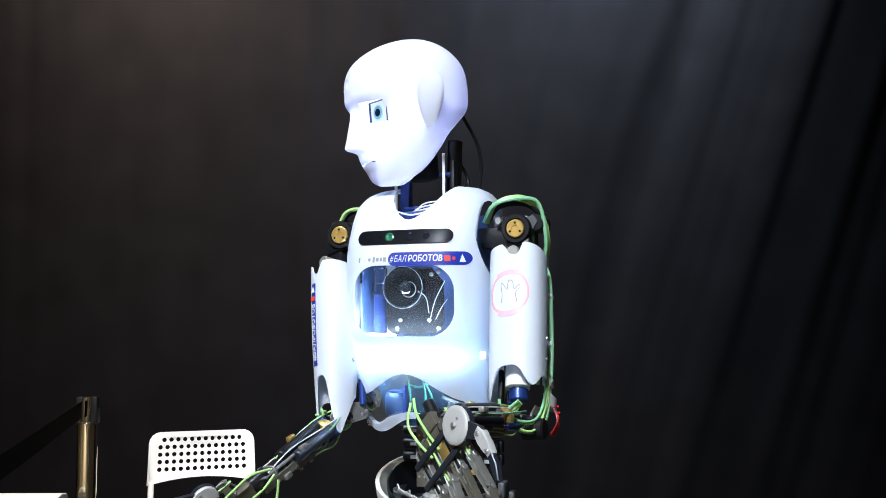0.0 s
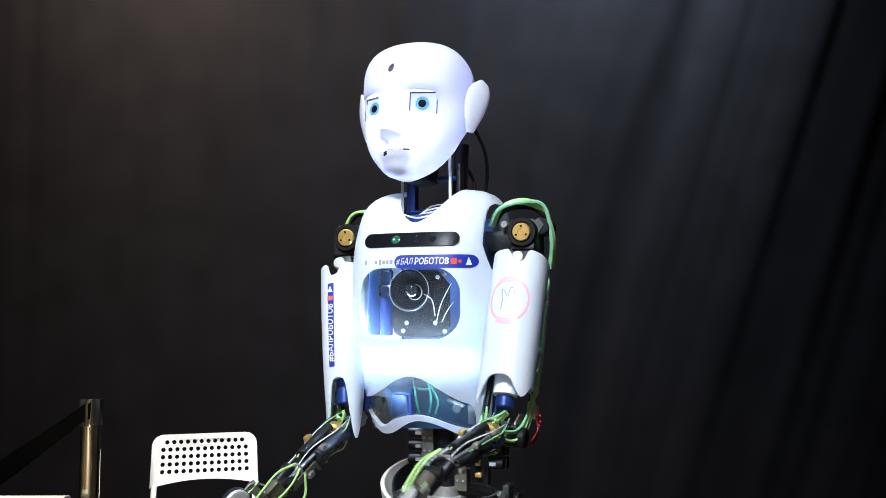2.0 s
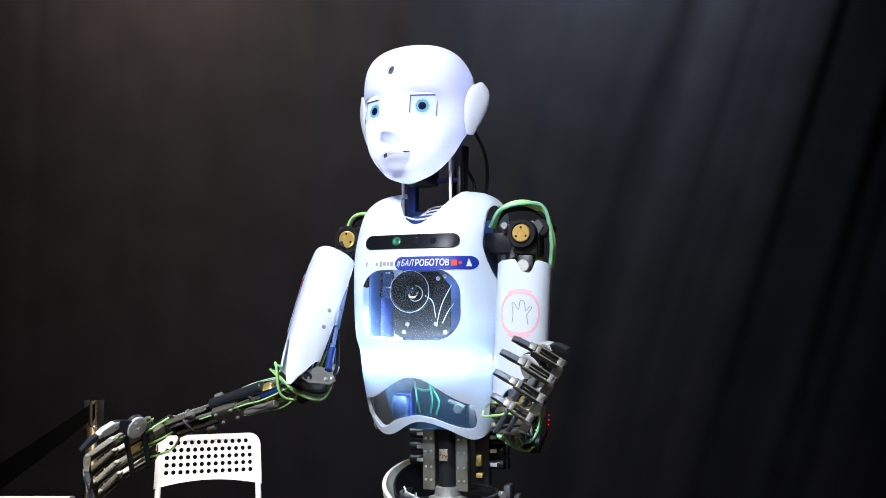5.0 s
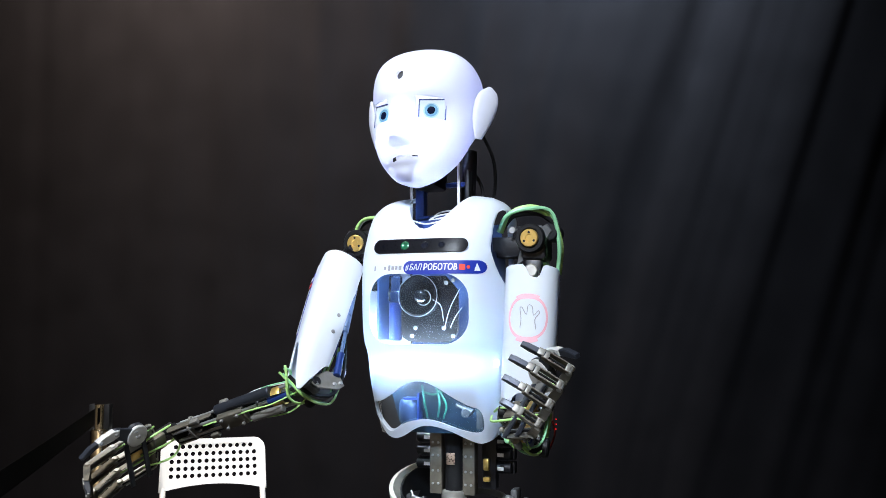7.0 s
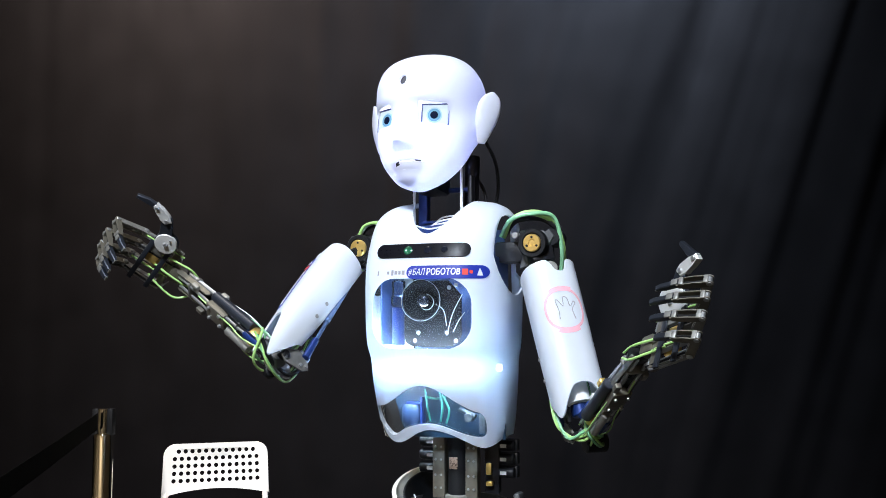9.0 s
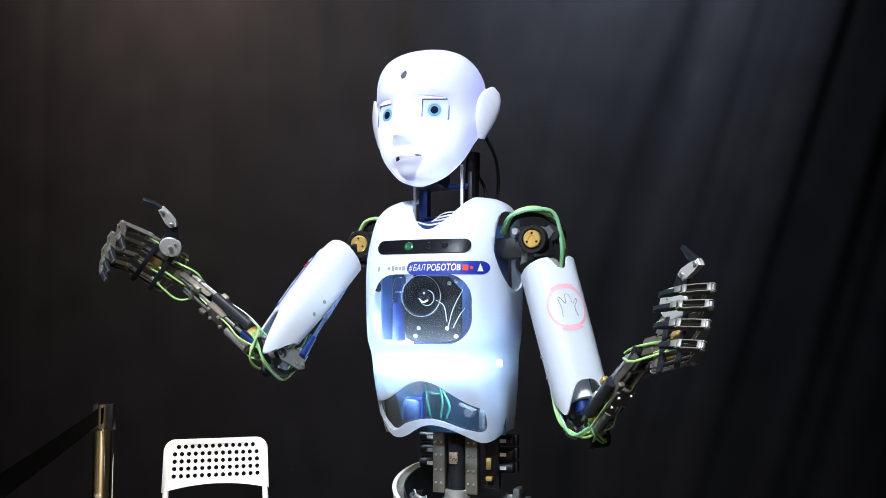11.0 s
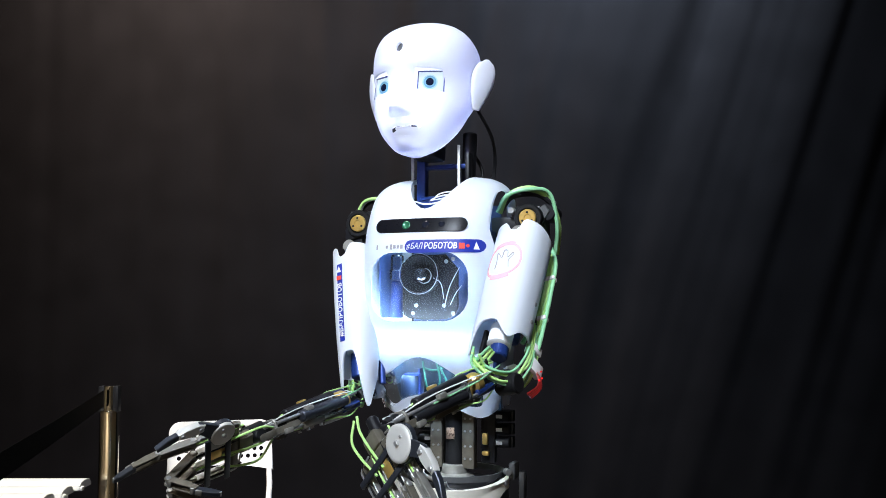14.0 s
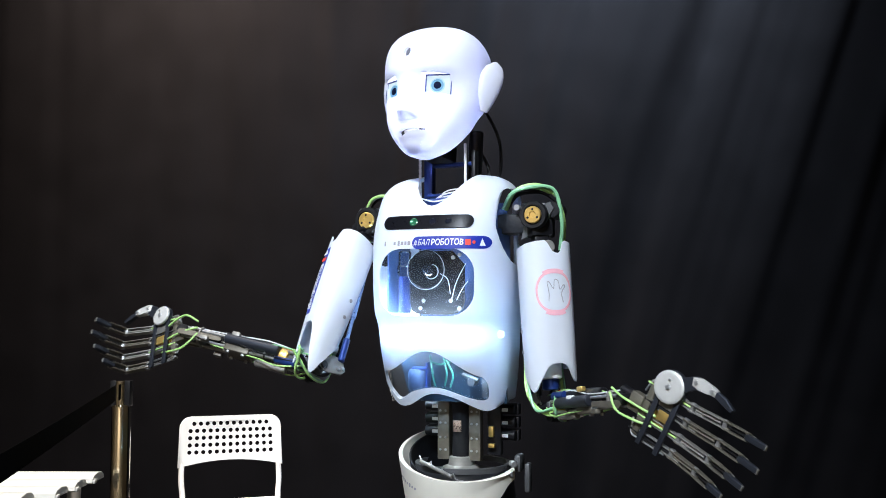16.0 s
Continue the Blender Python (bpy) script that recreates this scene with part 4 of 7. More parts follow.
        lines = [(-0.010, c + 0.018), (-0.008, c + 0.002), (-0.014, c - 0.008), (-0.012, c - 0.012), (-0.006, c - 0.004), (-0.004, c - 0.018), (0.0, c - 0.02), (0.001, c - 0.005),
                 (0.006, c - 0.016), (0.009, c - 0.015), (0.007, c + 0.002), (0.008, c + 0.016)]
        part("print_palm", tube(B(), [pt(x / 0.042, s, 0.0002) for x, s in lines], 0.0011, 5, 3, 0.5), INK, top, "grey palm outline print")
        for k, d in enumerate((-0.012, -0.006, 0.0, 0.006)):
            part("air_hose", tube(B(), ((d * 0.5 - 0.01, 0.034, 0.03), (d - 0.020, 0.044, 0.07), (d - 0.022, 0.046, 0.14), (d * 1.4 - 0.018, 0.045, 0.20), (d * 1.8 - 0.012, 0.044, 0.255 - 0.02 * (k % 2))), 0.0036, 8),
                 GREEN if k % 3 else TEAL, top, "yellow-green air hose")
        for s in (0.105, 0.19):
            part("cable_tie", box(B(), (-0.022, 0.046, s), (0.03, 0.013, 0.008), bevel=0.002), WIRE_WHITE, top)
        for k in range(3):
            o = 0.006 * (k - 1)
            part("hose", tube(B(), ((-0.030 * lat, 0.022 + o, 0.235), (-0.036 * lat, 0.012 + o, 0.285 + o), (-0.032 * lat, -0.004 + o, 0.325 - o), (-0.012 * lat, -0.034 + o, 0.336 + o), (0.018 * lat, -0.046 + o, 0.316)), 0.0024, 8), GREEN if k else TEAL, top, "yellow-green air hose")
        part("terminal", box(B(), (-0.03, 0.05, 0.285), (0.012, 0.03, 0.022), bevel=0.002), WHITE, top)
        for k in range(4):
            part("red_wire", tube(B(), ((-0.034, 0.05 + 0.004 * k, 0.29), (-0.04, 0.054 + 0.003 * k, 0.315), (-0.034, 0.04 + 0.004 * k, 0.34)), 0.0013, 6), RED_WIRE, top)
        for k in range(3):
            part("status_light", box(B(), (-0.042, 0.052 + 0.006 * (k % 2), 0.292 + 0.008 * k), (0.002, 0.002, 0.002)), STATUS, top)
    else:
        # blue strip sticker down the right arm
        bm, cols = B(), []
        for i in range(7):
            a = radians(lat * 13 + lat * (-7.5 + 15 * i / 6))
            cols.append([bm.verts.new(pt(a, 0.099 + 0.145 * j / 24, 0.0009)) for j in range(25)])
        for a, b in zip(cols, cols[1:]):
            for j in range(24):
                bm.faces.new((a[j], a[j + 1], b[j + 1], b[j]))
        st = part("arm_sticker", carve(bm, [], 0.0006), BLUE, top, "blue sticker strip with white Cyrillic lettering")
        t = letters("#БАЛРОБОТОB", 0.0135, WIRE_WHITE, st, Matrix(), bold=0.0002, slant=0.15)
        wide = max(v.co.x for v in t.data.vertices)
        for v in t.data.vertices:
            q = pt(radians(lat * 13) + v.co.y * lat / 0.040 * -1 * -1, 0.236 - v.co.x * 0.10 / wide, 0.0016 + v.co.z)
            v.co = q
        part("red_mark", box(B(), pt(radians(lat * 13), 0.126, 0.0018), (0.009, 0.0006, 0.008)), RED, st)
        part("white_triangle", plate(B(), [(-0.0045, 0.005), (0.0045, 0.005), (0.0, -0.006)], 0.0005, Matrix.Translation(pt(radians(lat * 13), 0.110, 0.0018)) @ FRONT), WIRE_WHITE, st)
    return top


def forearm(side):
    lat = 1 if side < 0 else -1
    top = empty("forearm")
    top.parent = robot
    top.scale = (0.8, 0.8, 1.0)
    top["label"] = "bare metal forearm of rods, black actuators and green hoses"
    part("elbow_block", box(box(B(), (0, 0, 0.0), (0.026, 0.022, 0.026), bevel=0.005), (0, -0.002, 0.035), (0.022, 0.022, 0.045), bevel=0.004), GREY, top)
    part("elbow_collar", turned(B(), [(0.019, 0.0), (0.021, 0.003), (0.021, 0.016), (0.017, 0.02)], Matrix.Translation((0, -0.004, 0.05)), 22), BRASS, top)
    for x, y in ((-0.017, -0.010), (0.017, -0.010), (-0.013, 0.014), (0.014, 0.013)):
        part("rail", rod(B(), (x, y, 0.03), (x * 0.85, y * 0.8, 0.262), 0.0034, 10), STEEL, top, "polished steel rail")
    part("actuator", rod(B(), (0.0, -0.021, 0.075), (0.0, -0.017, 0.19), 0.0105, 18), BLACK, top, "black linear actuator")
    part("actuator", rod(B(), (0.020 * lat, 0.004, 0.10), (0.016 * lat, 0.003, 0.215), 0.009, 18), BLACK, top, "black linear actuator")
    part("motor_can", rod(B(), (-0.021 * lat, -0.004, 0.065), (-0.019 * lat, -0.004, 0.172), 0.0115, 18), DARKBAR, top, "dark slate motor can")
    part("motor_can", rod(B(), (0.008, 0.022, 0.05), (0.008, 0.021, 0.11), 0.008, 18), ALU, top)
    part("blue_fitting", rod(B(), (0.012, -0.02, 0.035), (0.012, -0.02, 0.078), 0.0085, 14), NAVY, top)
    part("blue_fitting", rod(B(), (-0.012, 0.012, 0.03), (-0.012, 0.012, 0.07), 0.008, 14), NAVY, top)
    part("gear_block", box(B(), (0, 0.012, 0.145), (0.036, 0.018, 0.05), bevel=0.003), BRONZE, top, "tarnished gear block")
    for k, (x, z) in enumerate(((-0.012, 0.13), (0.012, 0.13), (-0.012, 0.16), (0.012, 0.16))):
        part("bolt", rod(B(), (x, 0.020, z), (x, 0.026, z), 0.0032, 8), STEEL, top)
    for z in (0.09, 0.228):
        part("clamp_plate", plate(B(), rounded(0.042, 0.036, 0.010, 4), 0.004, Matrix.Translation((0, -0.001, z)), bevel=0.0008), ALU if z > 0.2 else GREY, top)
    for s in (-1, 1):
        part("lever", plate(B(), slot((0, 0.185), (0.004, 0.262), 0.0055, 0.007), 0.003, Matrix(((0, 0, 1, 0.021 * s), (1, 0, 0, 0.004), (0, 1, 0, 0), (0, 0, 0, 1))), bevel=0.0005), BRONZE, top)
    part("rubber_boot", turned(B(), [(0.010, 0.195), (0.0125, 0.2)] + [(0.0105 + 0.002 * (k % 2), 0.205 + 0.006 * k) for k in range(8)] + [(0.009, 0.255)], Matrix.Translation((0, -0.006, 0)), 18), RUBBER, top)
    for k in range(4):
        a = radians(40 + 80 * k)
        ca, sa = 0.021 * math.cos(a), 0.021 * math.sin(a)
        part("hose", tube(B(), ((ca * 0.6, sa * 0.6 - 0.012, -0.005), (ca * 1.5, sa * 1.5, 0.045 + 0.01 * k), (ca * 1.25, sa * 1.2, 0.10), (ca, sa, 0.15 + 0.01 * k), (ca * 0.8, sa * 0.8, 0.20))[:5 if k % 2 else 4], 0.0015, 8),
             GREEN if k != 2 else TEAL, top, "yellow-green air hose")
    for k in range(3):
        a = radians(150 + 70 * k)
        part("wire", tube(B(), ((0.02 * math.cos(a), 0.02 * math.sin(a), 0.02), (0.03 * math.cos(a), 0.03 * math.sin(a), 0.09), (0.022 * math.cos(a + 0.4), 0.022 * math.sin(a + 0.4), 0.17), (0.02 * math.cos(a), 0.018 * math.sin(a), 0.25)), 0.0013, 6),
             WIRE_WHITE if k else RUBBER, top)
    for k, (x, y, z) in enumerate(((0.024, -0.012, 0.115), (-0.025, -0.014, 0.155), (0.022, 0.018, 0.192), (-0.023, 0.012, 0.21), (0.012, -0.028, 0.135))):
        part("connector", box(B(), (x, y, z), (0.011, 0.010, 0.016), bevel=0.002), (WIRE_WHITE, ALU, BRONZE, ALU, BRASS)[k], top)
    part("wrist_joint", rod(B(), (-0.022, 0.0, 0.263), (0.022, 0.0, 0.263), 0.011, 18), RUBBER, top)
    return top


PALM, PROX, MIDDLE, DIST = 0.092, 0.054, 0.040, 0.032
HUB = (0.050, 0.055)


def palm(side):
    inner = 1 if side > 0 else -1  # the local y that the digits bend to
    top = empty("robot_palm")
    top.parent = robot
    top.scale = (0.94, 0.94, 0.98)
    top["label"] = "skeletal metal robot palm with crossbars and a round thumb hub"
    part("wrist_yoke", box(box(B(), (0, 0, 0.010), (0.03, 0.018, 0.024), bevel=0.004), (0, 0, 0.027), (0.088, 0.012, 0.012), bevel=0.003), BRONZE, top)
    part("wrist_cylinder", rod(B(), (0, 0.014 * -inner, -0.03), (0, 0.012 * -inner, 0.02), 0.009, 16), BLACK, top)
    digits = []
    for i, x in enumerate((-0.038, -0.0127, 0.0127, 0.038)):
        for dx in (-0.004, 0.004):
            part("palm_rail", plate(B(), slot((0, 0.022), (0, PALM), 0.0042, 0.0052), 0.0018, Matrix(((0, 0, 1, x + dx), (1, 0, 0, 0), (0, 1, 0, 0), (0, 0, 0, 1))), bevel=0.0004), STEEL if (i + int(dx > 0)) % 2 else ALU, top, "steel palm rail")
        part("knuckle_pin", rod(B(), (x - 0.0075, 0, PALM), (x + 0.0075, 0, PALM), 0.0045, 12), STEEL, top)
        part("tendon", tube(B(), ((x, inner * 0.004, 0.015), (x * 1.05, inner * 0.006, 0.05), (x, inner * 0.004, 0.09)), 0.0016, 6), GREEN if i % 2 else RUBBER, top)
        k = (0.80, 0.98, 1.06, 1.0)[i]
        reach, mid_reach, end_reach = PROX * k, MIDDLE * k, DIST * k
        # lower, middle and outer length of the digit
        bm = B()
        for dx in (-0.0050, 0.0050):
            plate(bm, slot((0, 0), (0, reach), 0.0064, 0.0054), 0.0018, Matrix(((0, 0, 1, dx), (1, 0, 0, 0), (0, 1, 0, 0), (0, 0, 0, 1))), bevel=0.0003)
        rod(bm, (0, inner * 0.001, reach * 0.12), (0, inner * 0.001, reach * 0.9), 0.0020, 8)
        low = part("finger_link", bm, ALU if i % 2 else BRONZE, top, "two-plate metal finger link")
        part("link_pin", rod(B(), (-0.0072, 0, reach), (0.0072, 0, reach), 0.0038, 10), STEEL, low)
        part("link_spacer", box(B(), (0, -inner * 0.002, reach * 0.22), (0.0098, 0.006, 0.012), bevel=0.001), STEEL, low)
        part("link_cap", box(B(), (0, -inner * 0.0046, reach * 0.62), (0.0082, 0.004, reach * 0.46), bevel=0.001), DARKBAR, low)
        bm = B()
        for dx in (-0.0056, 0.0056):
            plate(bm, [(-0.0048, 0.0), (0.0048, -0.003), (0.0056, mid_reach * 0.45), (0.0036, mid_reach), (-0.0036, mid_reach + 0.002), (-0.0052, mid_reach * 0.5)], 0.0018,
                  Matrix(((0, 0, 1, dx), (1, 0, 0, 0), (0, 1, 0, 0), (0, 0, 0, 1))), bevel=0.0004)
        mid = part("middle_link", bm, BRONZE, top, "tarnished slotted finger link")
        for q in (0.1, 0.9):
            part("link_bridge", box(B(), (0, -inner * 0.003, mid_reach * q), (0.0125, 0.0055, 0.006), bevel=0.001), ALU, mid)
        part("link_rod", rod(B(), (0, 0, mid_reach * 0.1), (0, 0, mid_reach * 0.9), 0.0016, 8), RUBBER, mid)
        tip = part("fingertip", plate(B(), [(-0.0046, -0.002), (0.0046, -0.002), (0.0044, end_reach * 0.6), (0.0016, end_reach), (-0.0022, end_reach), (-0.0046, end_reach * 0.75)], 0.0086,
                                      Matrix(((0, 0, 1, 0), (1, 0, 0, 0), (0, 1, 0, 0), (0, 0, 0, 1))), bevel=0.0012), DARKBAR, top, "dark slate fingertip")
        part("tip_cap", box(B(), (0, 0, end_reach * 0.97), (0.0082, 0.0036, 0.003), bevel=0.0006), ALU, tip)
        part("tip_clip", box(B(), (0, -inner * 0.0045, end_reach * 0.12), (0.0098, 0.0022, 0.009), bevel=0.0006), ALU, tip)
        digits.append((low, mid, tip, x, reach, mid_reach, inner))
    for z in (0.042, 0.074):
        part("crossbar", box(B(), (-0.006, inner * 0.0095, z), (0.090, 0.004, 0.0085), bevel=0.001), DARKBAR, top, "dark slate crossbar")
    for x in (-0.046, 0.046):
        part("side_rail", tube(B(), ((x * 0.5, 0, 0.014), (x * 0.93, inner * 0.004, 0.022), (x, inner * 0.004, 0.036), (x * 0.97, inner * 0.004, 0.084)), 0.0015, 6), STEEL, top)
    part("gold_block", box(B(), (0.004, inner * 0.004, 0.060), (0.016, 0.007, 0.020), bevel=0.0015), BRASS, top)
    part("palm_block", box(B(), (-0.008, -inner * 0.008, 0.048), (0.026, 0.008, 0.026), bevel=0.002), BRASS, top)
    for k in range(3 if inner < 0 else 2):
        o = (-0.026 + 0.024 * k) * (1 if inner < 0 else 0.7)
        part("hose", tube(B(), ((o * 0.5, inner * 0.008, -0.035), (o * 1.35, inner * 0.015, -0.01), (o * 1.3, inner * 0.013, 0.02), (o, inner * 0.007, 0.05)), 0.0019, 8), GREEN, top, "yellow-green air hose")
    # thumb: a round hub and two links
    hub = Matrix.Translation((0.050, inner * 0.014, 0.055)) @ Matrix.Rotation(radians(-90 * inner), 4, "X")
    h = 1.14 if inner > 0 else 0.88
    th = part("thumb_hub", turned(B(), [(0.019 * h, -0.005), (0.0215 * h, -0.004), (0.0215 * h, 0.003), (0.020 * h, 0.0045), (0.017 * h, 0.0048), (0.005, 0.0048)], hub, 36), ROSE_GREY, top, "round pale thumb hub")
    part("hub_rim", turned(B(), [(0.0205 * h, -0.008), (0.0225 * h, -0.008), (0.0225 * h, -0.0005), (0.0205 * h, -0.0005)], hub, 36, True), DARKBAR, th)
    part("hub_bolt", turned(B(), [(0.004, 0.003), (0.004, 0.0075), (0.003, 0.0085)], hub, 6), STEEL, th)
    part("hub_bolt", turned(B(), [(0.002, 0.003), (0.002, 0.0065), (0.0015, 0.007)], hub @ Matrix.Translation((0.011, 0.002, 0)), 6), STEEL, th)
    part("hub_mount", box(B(), (0.032, inner * 0.006, 0.058), (0.03, 0.006, 0.03), bevel=0.002), ALU, top)
    lk = Matrix(((1, 0, 0, 0), (0, 0, 1, inner * 0.013), (0, 1, 0, 0), (0, 0, 0, 1)))
    t1 = part("thumb_link", plate(B(), slot((0.054, 0.062), (0.077, 0.090), 0.0125, 0.0085), 0.007, lk, bevel=0.001), DARKBAR, top, "dark thumb link with a pale cover plate")
    part("thumb_link_plate", plate(B(), [(0.070, 0.086), (0.082, 0.083), (0.086, 0.094), (0.084, 0.112), (0.082, 0.124), (0.072, 0.124), (0.072, 0.110), (0.068, 0.098)], 0.011, lk, bevel=0.0016), ROSE_GREY, t1)
    for bx, bz in ((0.077, 0.091), (0.0775, 0.118)):
        part("thumb_bolt", rod(B(), (bx, inner * 0.005, bz), (bx, inner * 0.021, bz), 0.0032, 10), STEEL, t1)
    end = part("thumb_tip", plate(B(), [(0.073, 0.119), (0.082, 0.119), (0.079, 0.138), (0.070, 0.155), (0.064, 0.153), (0.069, 0.136)], 0.009, lk, bevel=0.0012), DARKBAR, top, "dark slate thumb tip")
    return top, digits, (th, t1, end)


def grip(digits, keys):
    """Bends the digits: rows of seconds and how far (0 open, 1 closed) the fingers and the first finger go."""
    for k, (low, mid, tip, x, reach, mid_reach, inner) in enumerate(digits):
        rows_low, rows_mid, rows_tip = [], [], []
        for t, c, first in keys:
            c = first if k == 3 else c
            base = pose(x, 0, PALM, -inner * 36 * c, (-3, -1, 2, 5)[k])
            second = base @ pose(0, 0, reach, -inner * (6 + 118 * c))
            rows_low.append((t, base))
            rows_mid.append((t, second))
            rows_tip.append((t, second @ pose(0, 0, mid_reach, -inner * (5 + 8 * c))))
        walk(low, rows_low)
        walk(mid, rows_mid)
        walk(tip, rows_tip)


def swing(thumb, inner, keys):
    """Swings the thumb about its hub: rows of seconds, the turn about the palm's length, the turn in the hub's own plane and the bend of the tip."""
    hub = Matrix.Translation((HUB[0], inner * 0.014, HUB[1]))
    joint = Matrix.Translation((0.0775, inner * 0.013, 0.120))
    for k, piece in enumerate(thumb):
        rows = []
        for t, about, plane, bend in keys:
            m = hub @ pose(0, 0, 0, 0, plane, about) @ hub.inverted()
            rows.append((t, m @ joint @ pose(0, 0, 0, 0, bend) @ joint.inverted() if k == 2 else m))
        walk(piece, rows)


right_arm, left_arm = upper_arm(-1), upper_arm(1)
right_forearm, left_forearm = forearm(-1), forearm(1)
right_palm, right_digits, right_thumb = palm(-1)
left_palm, left_digits, left_thumb = palm(1)
# hoses over the shoulders
for k in range(4):
    o = 0.006 * (k - 1.5)
    part("air_hose", tube(B(), ((0.095, -0.02 + o, 1.372), (0.115, -0.03 + o, 1.402 + o * 0.3), (0.152, -0.02 + o, 1.410 + 0.004 * (k % 2)), (0.183, 0.002 + o, 1.395 - o), (0.192, 0.018 + o, 1.35), (0.186, 0.028 + o, 1.30)), 0.0036, 8),
         TEAL if k == 0 else GREEN, robot, "yellow-green air hose")
    if k < 2:
        part("air_hose", tube(B(), ((-0.10, -0.0 + o, 1.385), (-0.13, -0.015 + o, 1.404), (-0.17, -0.005 + o, 1.40), (-0.188, 0.004 + o, 1.36), (-0.18, 0.01 + o, 1.32)), 0.003, 8), (GREEN, WIRE_WHITE)[k], robot, "thin air hose")

# ---- things round the robot ----


def chair(m):
    top = empty("folding_chair", m)
    tagged(top, "white plastic folding chair with a perforated backrest", "chair")
    # backrest: rounded plate with rows of holes and a bowed lower edge
    out = [(-0.202, 0.0)] + [(-0.202 + 0.404 * i / 16, 0.026 * (1 - ((i - 8) / 8) ** 2)) for i in range(1, 16)] + [(0.202, 0.0), (0.196, 0.145)]
    out += [(0.196 - 0.045 + 0.045 * math.cos(radians(a)), 0.152 + 0.045 * math.sin(radians(a))) for a in range(0, 91, 15)]
    out += [(-0.151 + 0.045 * math.cos(radians(a)), 0.152 + 0.045 * math.sin(radians(a))) for a in range(90, 181, 15)] + [(-0.196, 0.145)]
    bm = plate(B(), out, 0.012, FRONT, bevel=0.003)
    cuts = B()
    for r in range(5):
        k = 12 if r == 4 else 13
        for i in range(k):
            turned(cuts, [(0.0083, -0.03), (0.0083, 0.03)], Matrix.Translation(((i - (k - 1) / 2) * (0.0262 - 0.0002 * r), 0, 0.058 + 0.0275 * r)) @ Matrix.Rotation(radians(90), 4, "X"), 12)
    bm = carve(bm, [cuts])
    for v in bm.verts:
        v.co.y -= 0.15 * v.co.x ** 2
    part("backrest", bm, CHAIR, top, "", pose(0, 0, 0.573, -8, 0, 0))
    for s in (-1, 1):
        part("back_leg", tube(B(), ((s * 0.186, 0.008, 0.606), (s * 0.186, 0.0, 0.585), (s * 0.187, -0.02, 0.52), (s * 0.18, -0.06, 0.43), (s * 0.18, -0.22, 0.2), (s * 0.18, -0.34, 0.0)), 0.011, 12), CHAIR_LEG, top)
        part("front_leg", tube(B(), ((s * 0.165, -0.06, 0.45), (s * 0.165, 0.04, 0.2), (s * 0.165, 0.12, 0.0)), 0.011, 12), CHAIR_LEG, top)
    part("seat", box(B(), (0, -0.2, 0.44), (0.37, 0.38, 0.022), bevel=0.009), CHAIR, top)
    return top


def barrier(x, y, end):
    top = empty("barrier_post", pose(x, y, 0))
    tagged(top, "polished steel queue post with a black retractable belt", "barrier post")
    part("pole", turned(B(), [(0.030, 0.02), (0.0315, 0.03), (0.0315, 0.87), (0.029, 0.875)], n=32), CHROME, top, "polished steel tube")
    part("base", turned(B(), [(0.16, 0), (0.165, 0.006), (0.16, 0.014), (0.05, 0.03), (0.034, 0.04)], n=40), RUBBER, top)
    hd = part("belt_head", turned(B(), [(0.021, 0.875), (0.021, 0.952), (0.0185, 0.9545)], n=28), CHROME, top)
    for s in (-1, 1):
        part("belt_slot", box(B(), (s * 0.0235, 0.0, 0.912), (0.019, 0.034, 0.084), bevel=0.003), RUBBER, top)
    if not end:
        return top
    a, b = Vector((-0.012, -0.03, 0.915)), Vector((end[0] - x, end[1] - y, 0.912))
    bm = B()
    n = 16
    rows = []
    for i in range(n + 1):
        t = i / n
        p = a.lerp(b, t) - Vector((0, 0, 0.004 * math.sin(math.pi * t)))
        rows.append((bm.verts.new(p + Vector((0, 0, 0.026))), bm.verts.new(p - Vector((0, 0, 0.026)))))
    for p, q in zip(rows, rows[1:]):
        bm.faces.new((p[0], q[0], q[1], p[1]))
    part("belt", carve(bm, [], 0.002), BELT, top, "black webbing belt")
    return top


def table_goods():
    t = empty("table", pose(-1.21, 0.93, 0.052, 0, 0, 0))
    tagged(t, "white display table with plastic profiles on it", "table")
    part("tabletop", box(B(), (-0.44, 0.0, 0.62), (1.04, 0.5, 0.03), bevel=0.004), BOARD, t)
    for sx in (-0.9, 0.08):
        for sy in (-0.2, 0.2):
            part("leg", rod(B(), (sx, sy, -0.052), (sx, sy, 0.605), 0.02), CHAIR_LEG, t)
    k = 0
    for dy, dz, x1, shade in ((0.10, 0.653, 0.19, 0), (0.02, 0.646, 0.172, 1), (-0.07, 0.643, 0.155, 2), (-0.16, 0.643, 0.10, 3)):
        bm = B()
        prof = [(-0.045, -0.008), (-0.042, 0.004), (-0.03, 0.012), (0.0, 0.016), (0.03, 0.012), (0.042, 0.004), (0.045, -0.008)]
        m = Matrix.Translation((x1 - 0.45, dy, dz)) @ Matrix.Rotation(radians(90), 4, "Y") @ Matrix.Rotation(radians(90), 4, "Z")
        plate(bm, prof, 0.9, m, bevel=0.0015)
        rail = tagged(part("plastic_channel", bm, BOARD, None, "", pose(-1.21, 0.93, 0.052)), "white plastic channel profile stacked on the table", "plastic profile", "profiles on the table")
        part("end_clip", box(B(), (x1 - 0.02, dy - 0.03, dz - 0.006), (0.05, 0.02, 0.012), bevel=0.003), BOARD, rail)


chair(pose(-0.872, 2.03, 0, 0, 0, 17))
barrier(-1.094, 1.42, (-0.715, -0.42))
barrier(-0.71, -0.45, None)
table_goods()

# ---- what moves ----


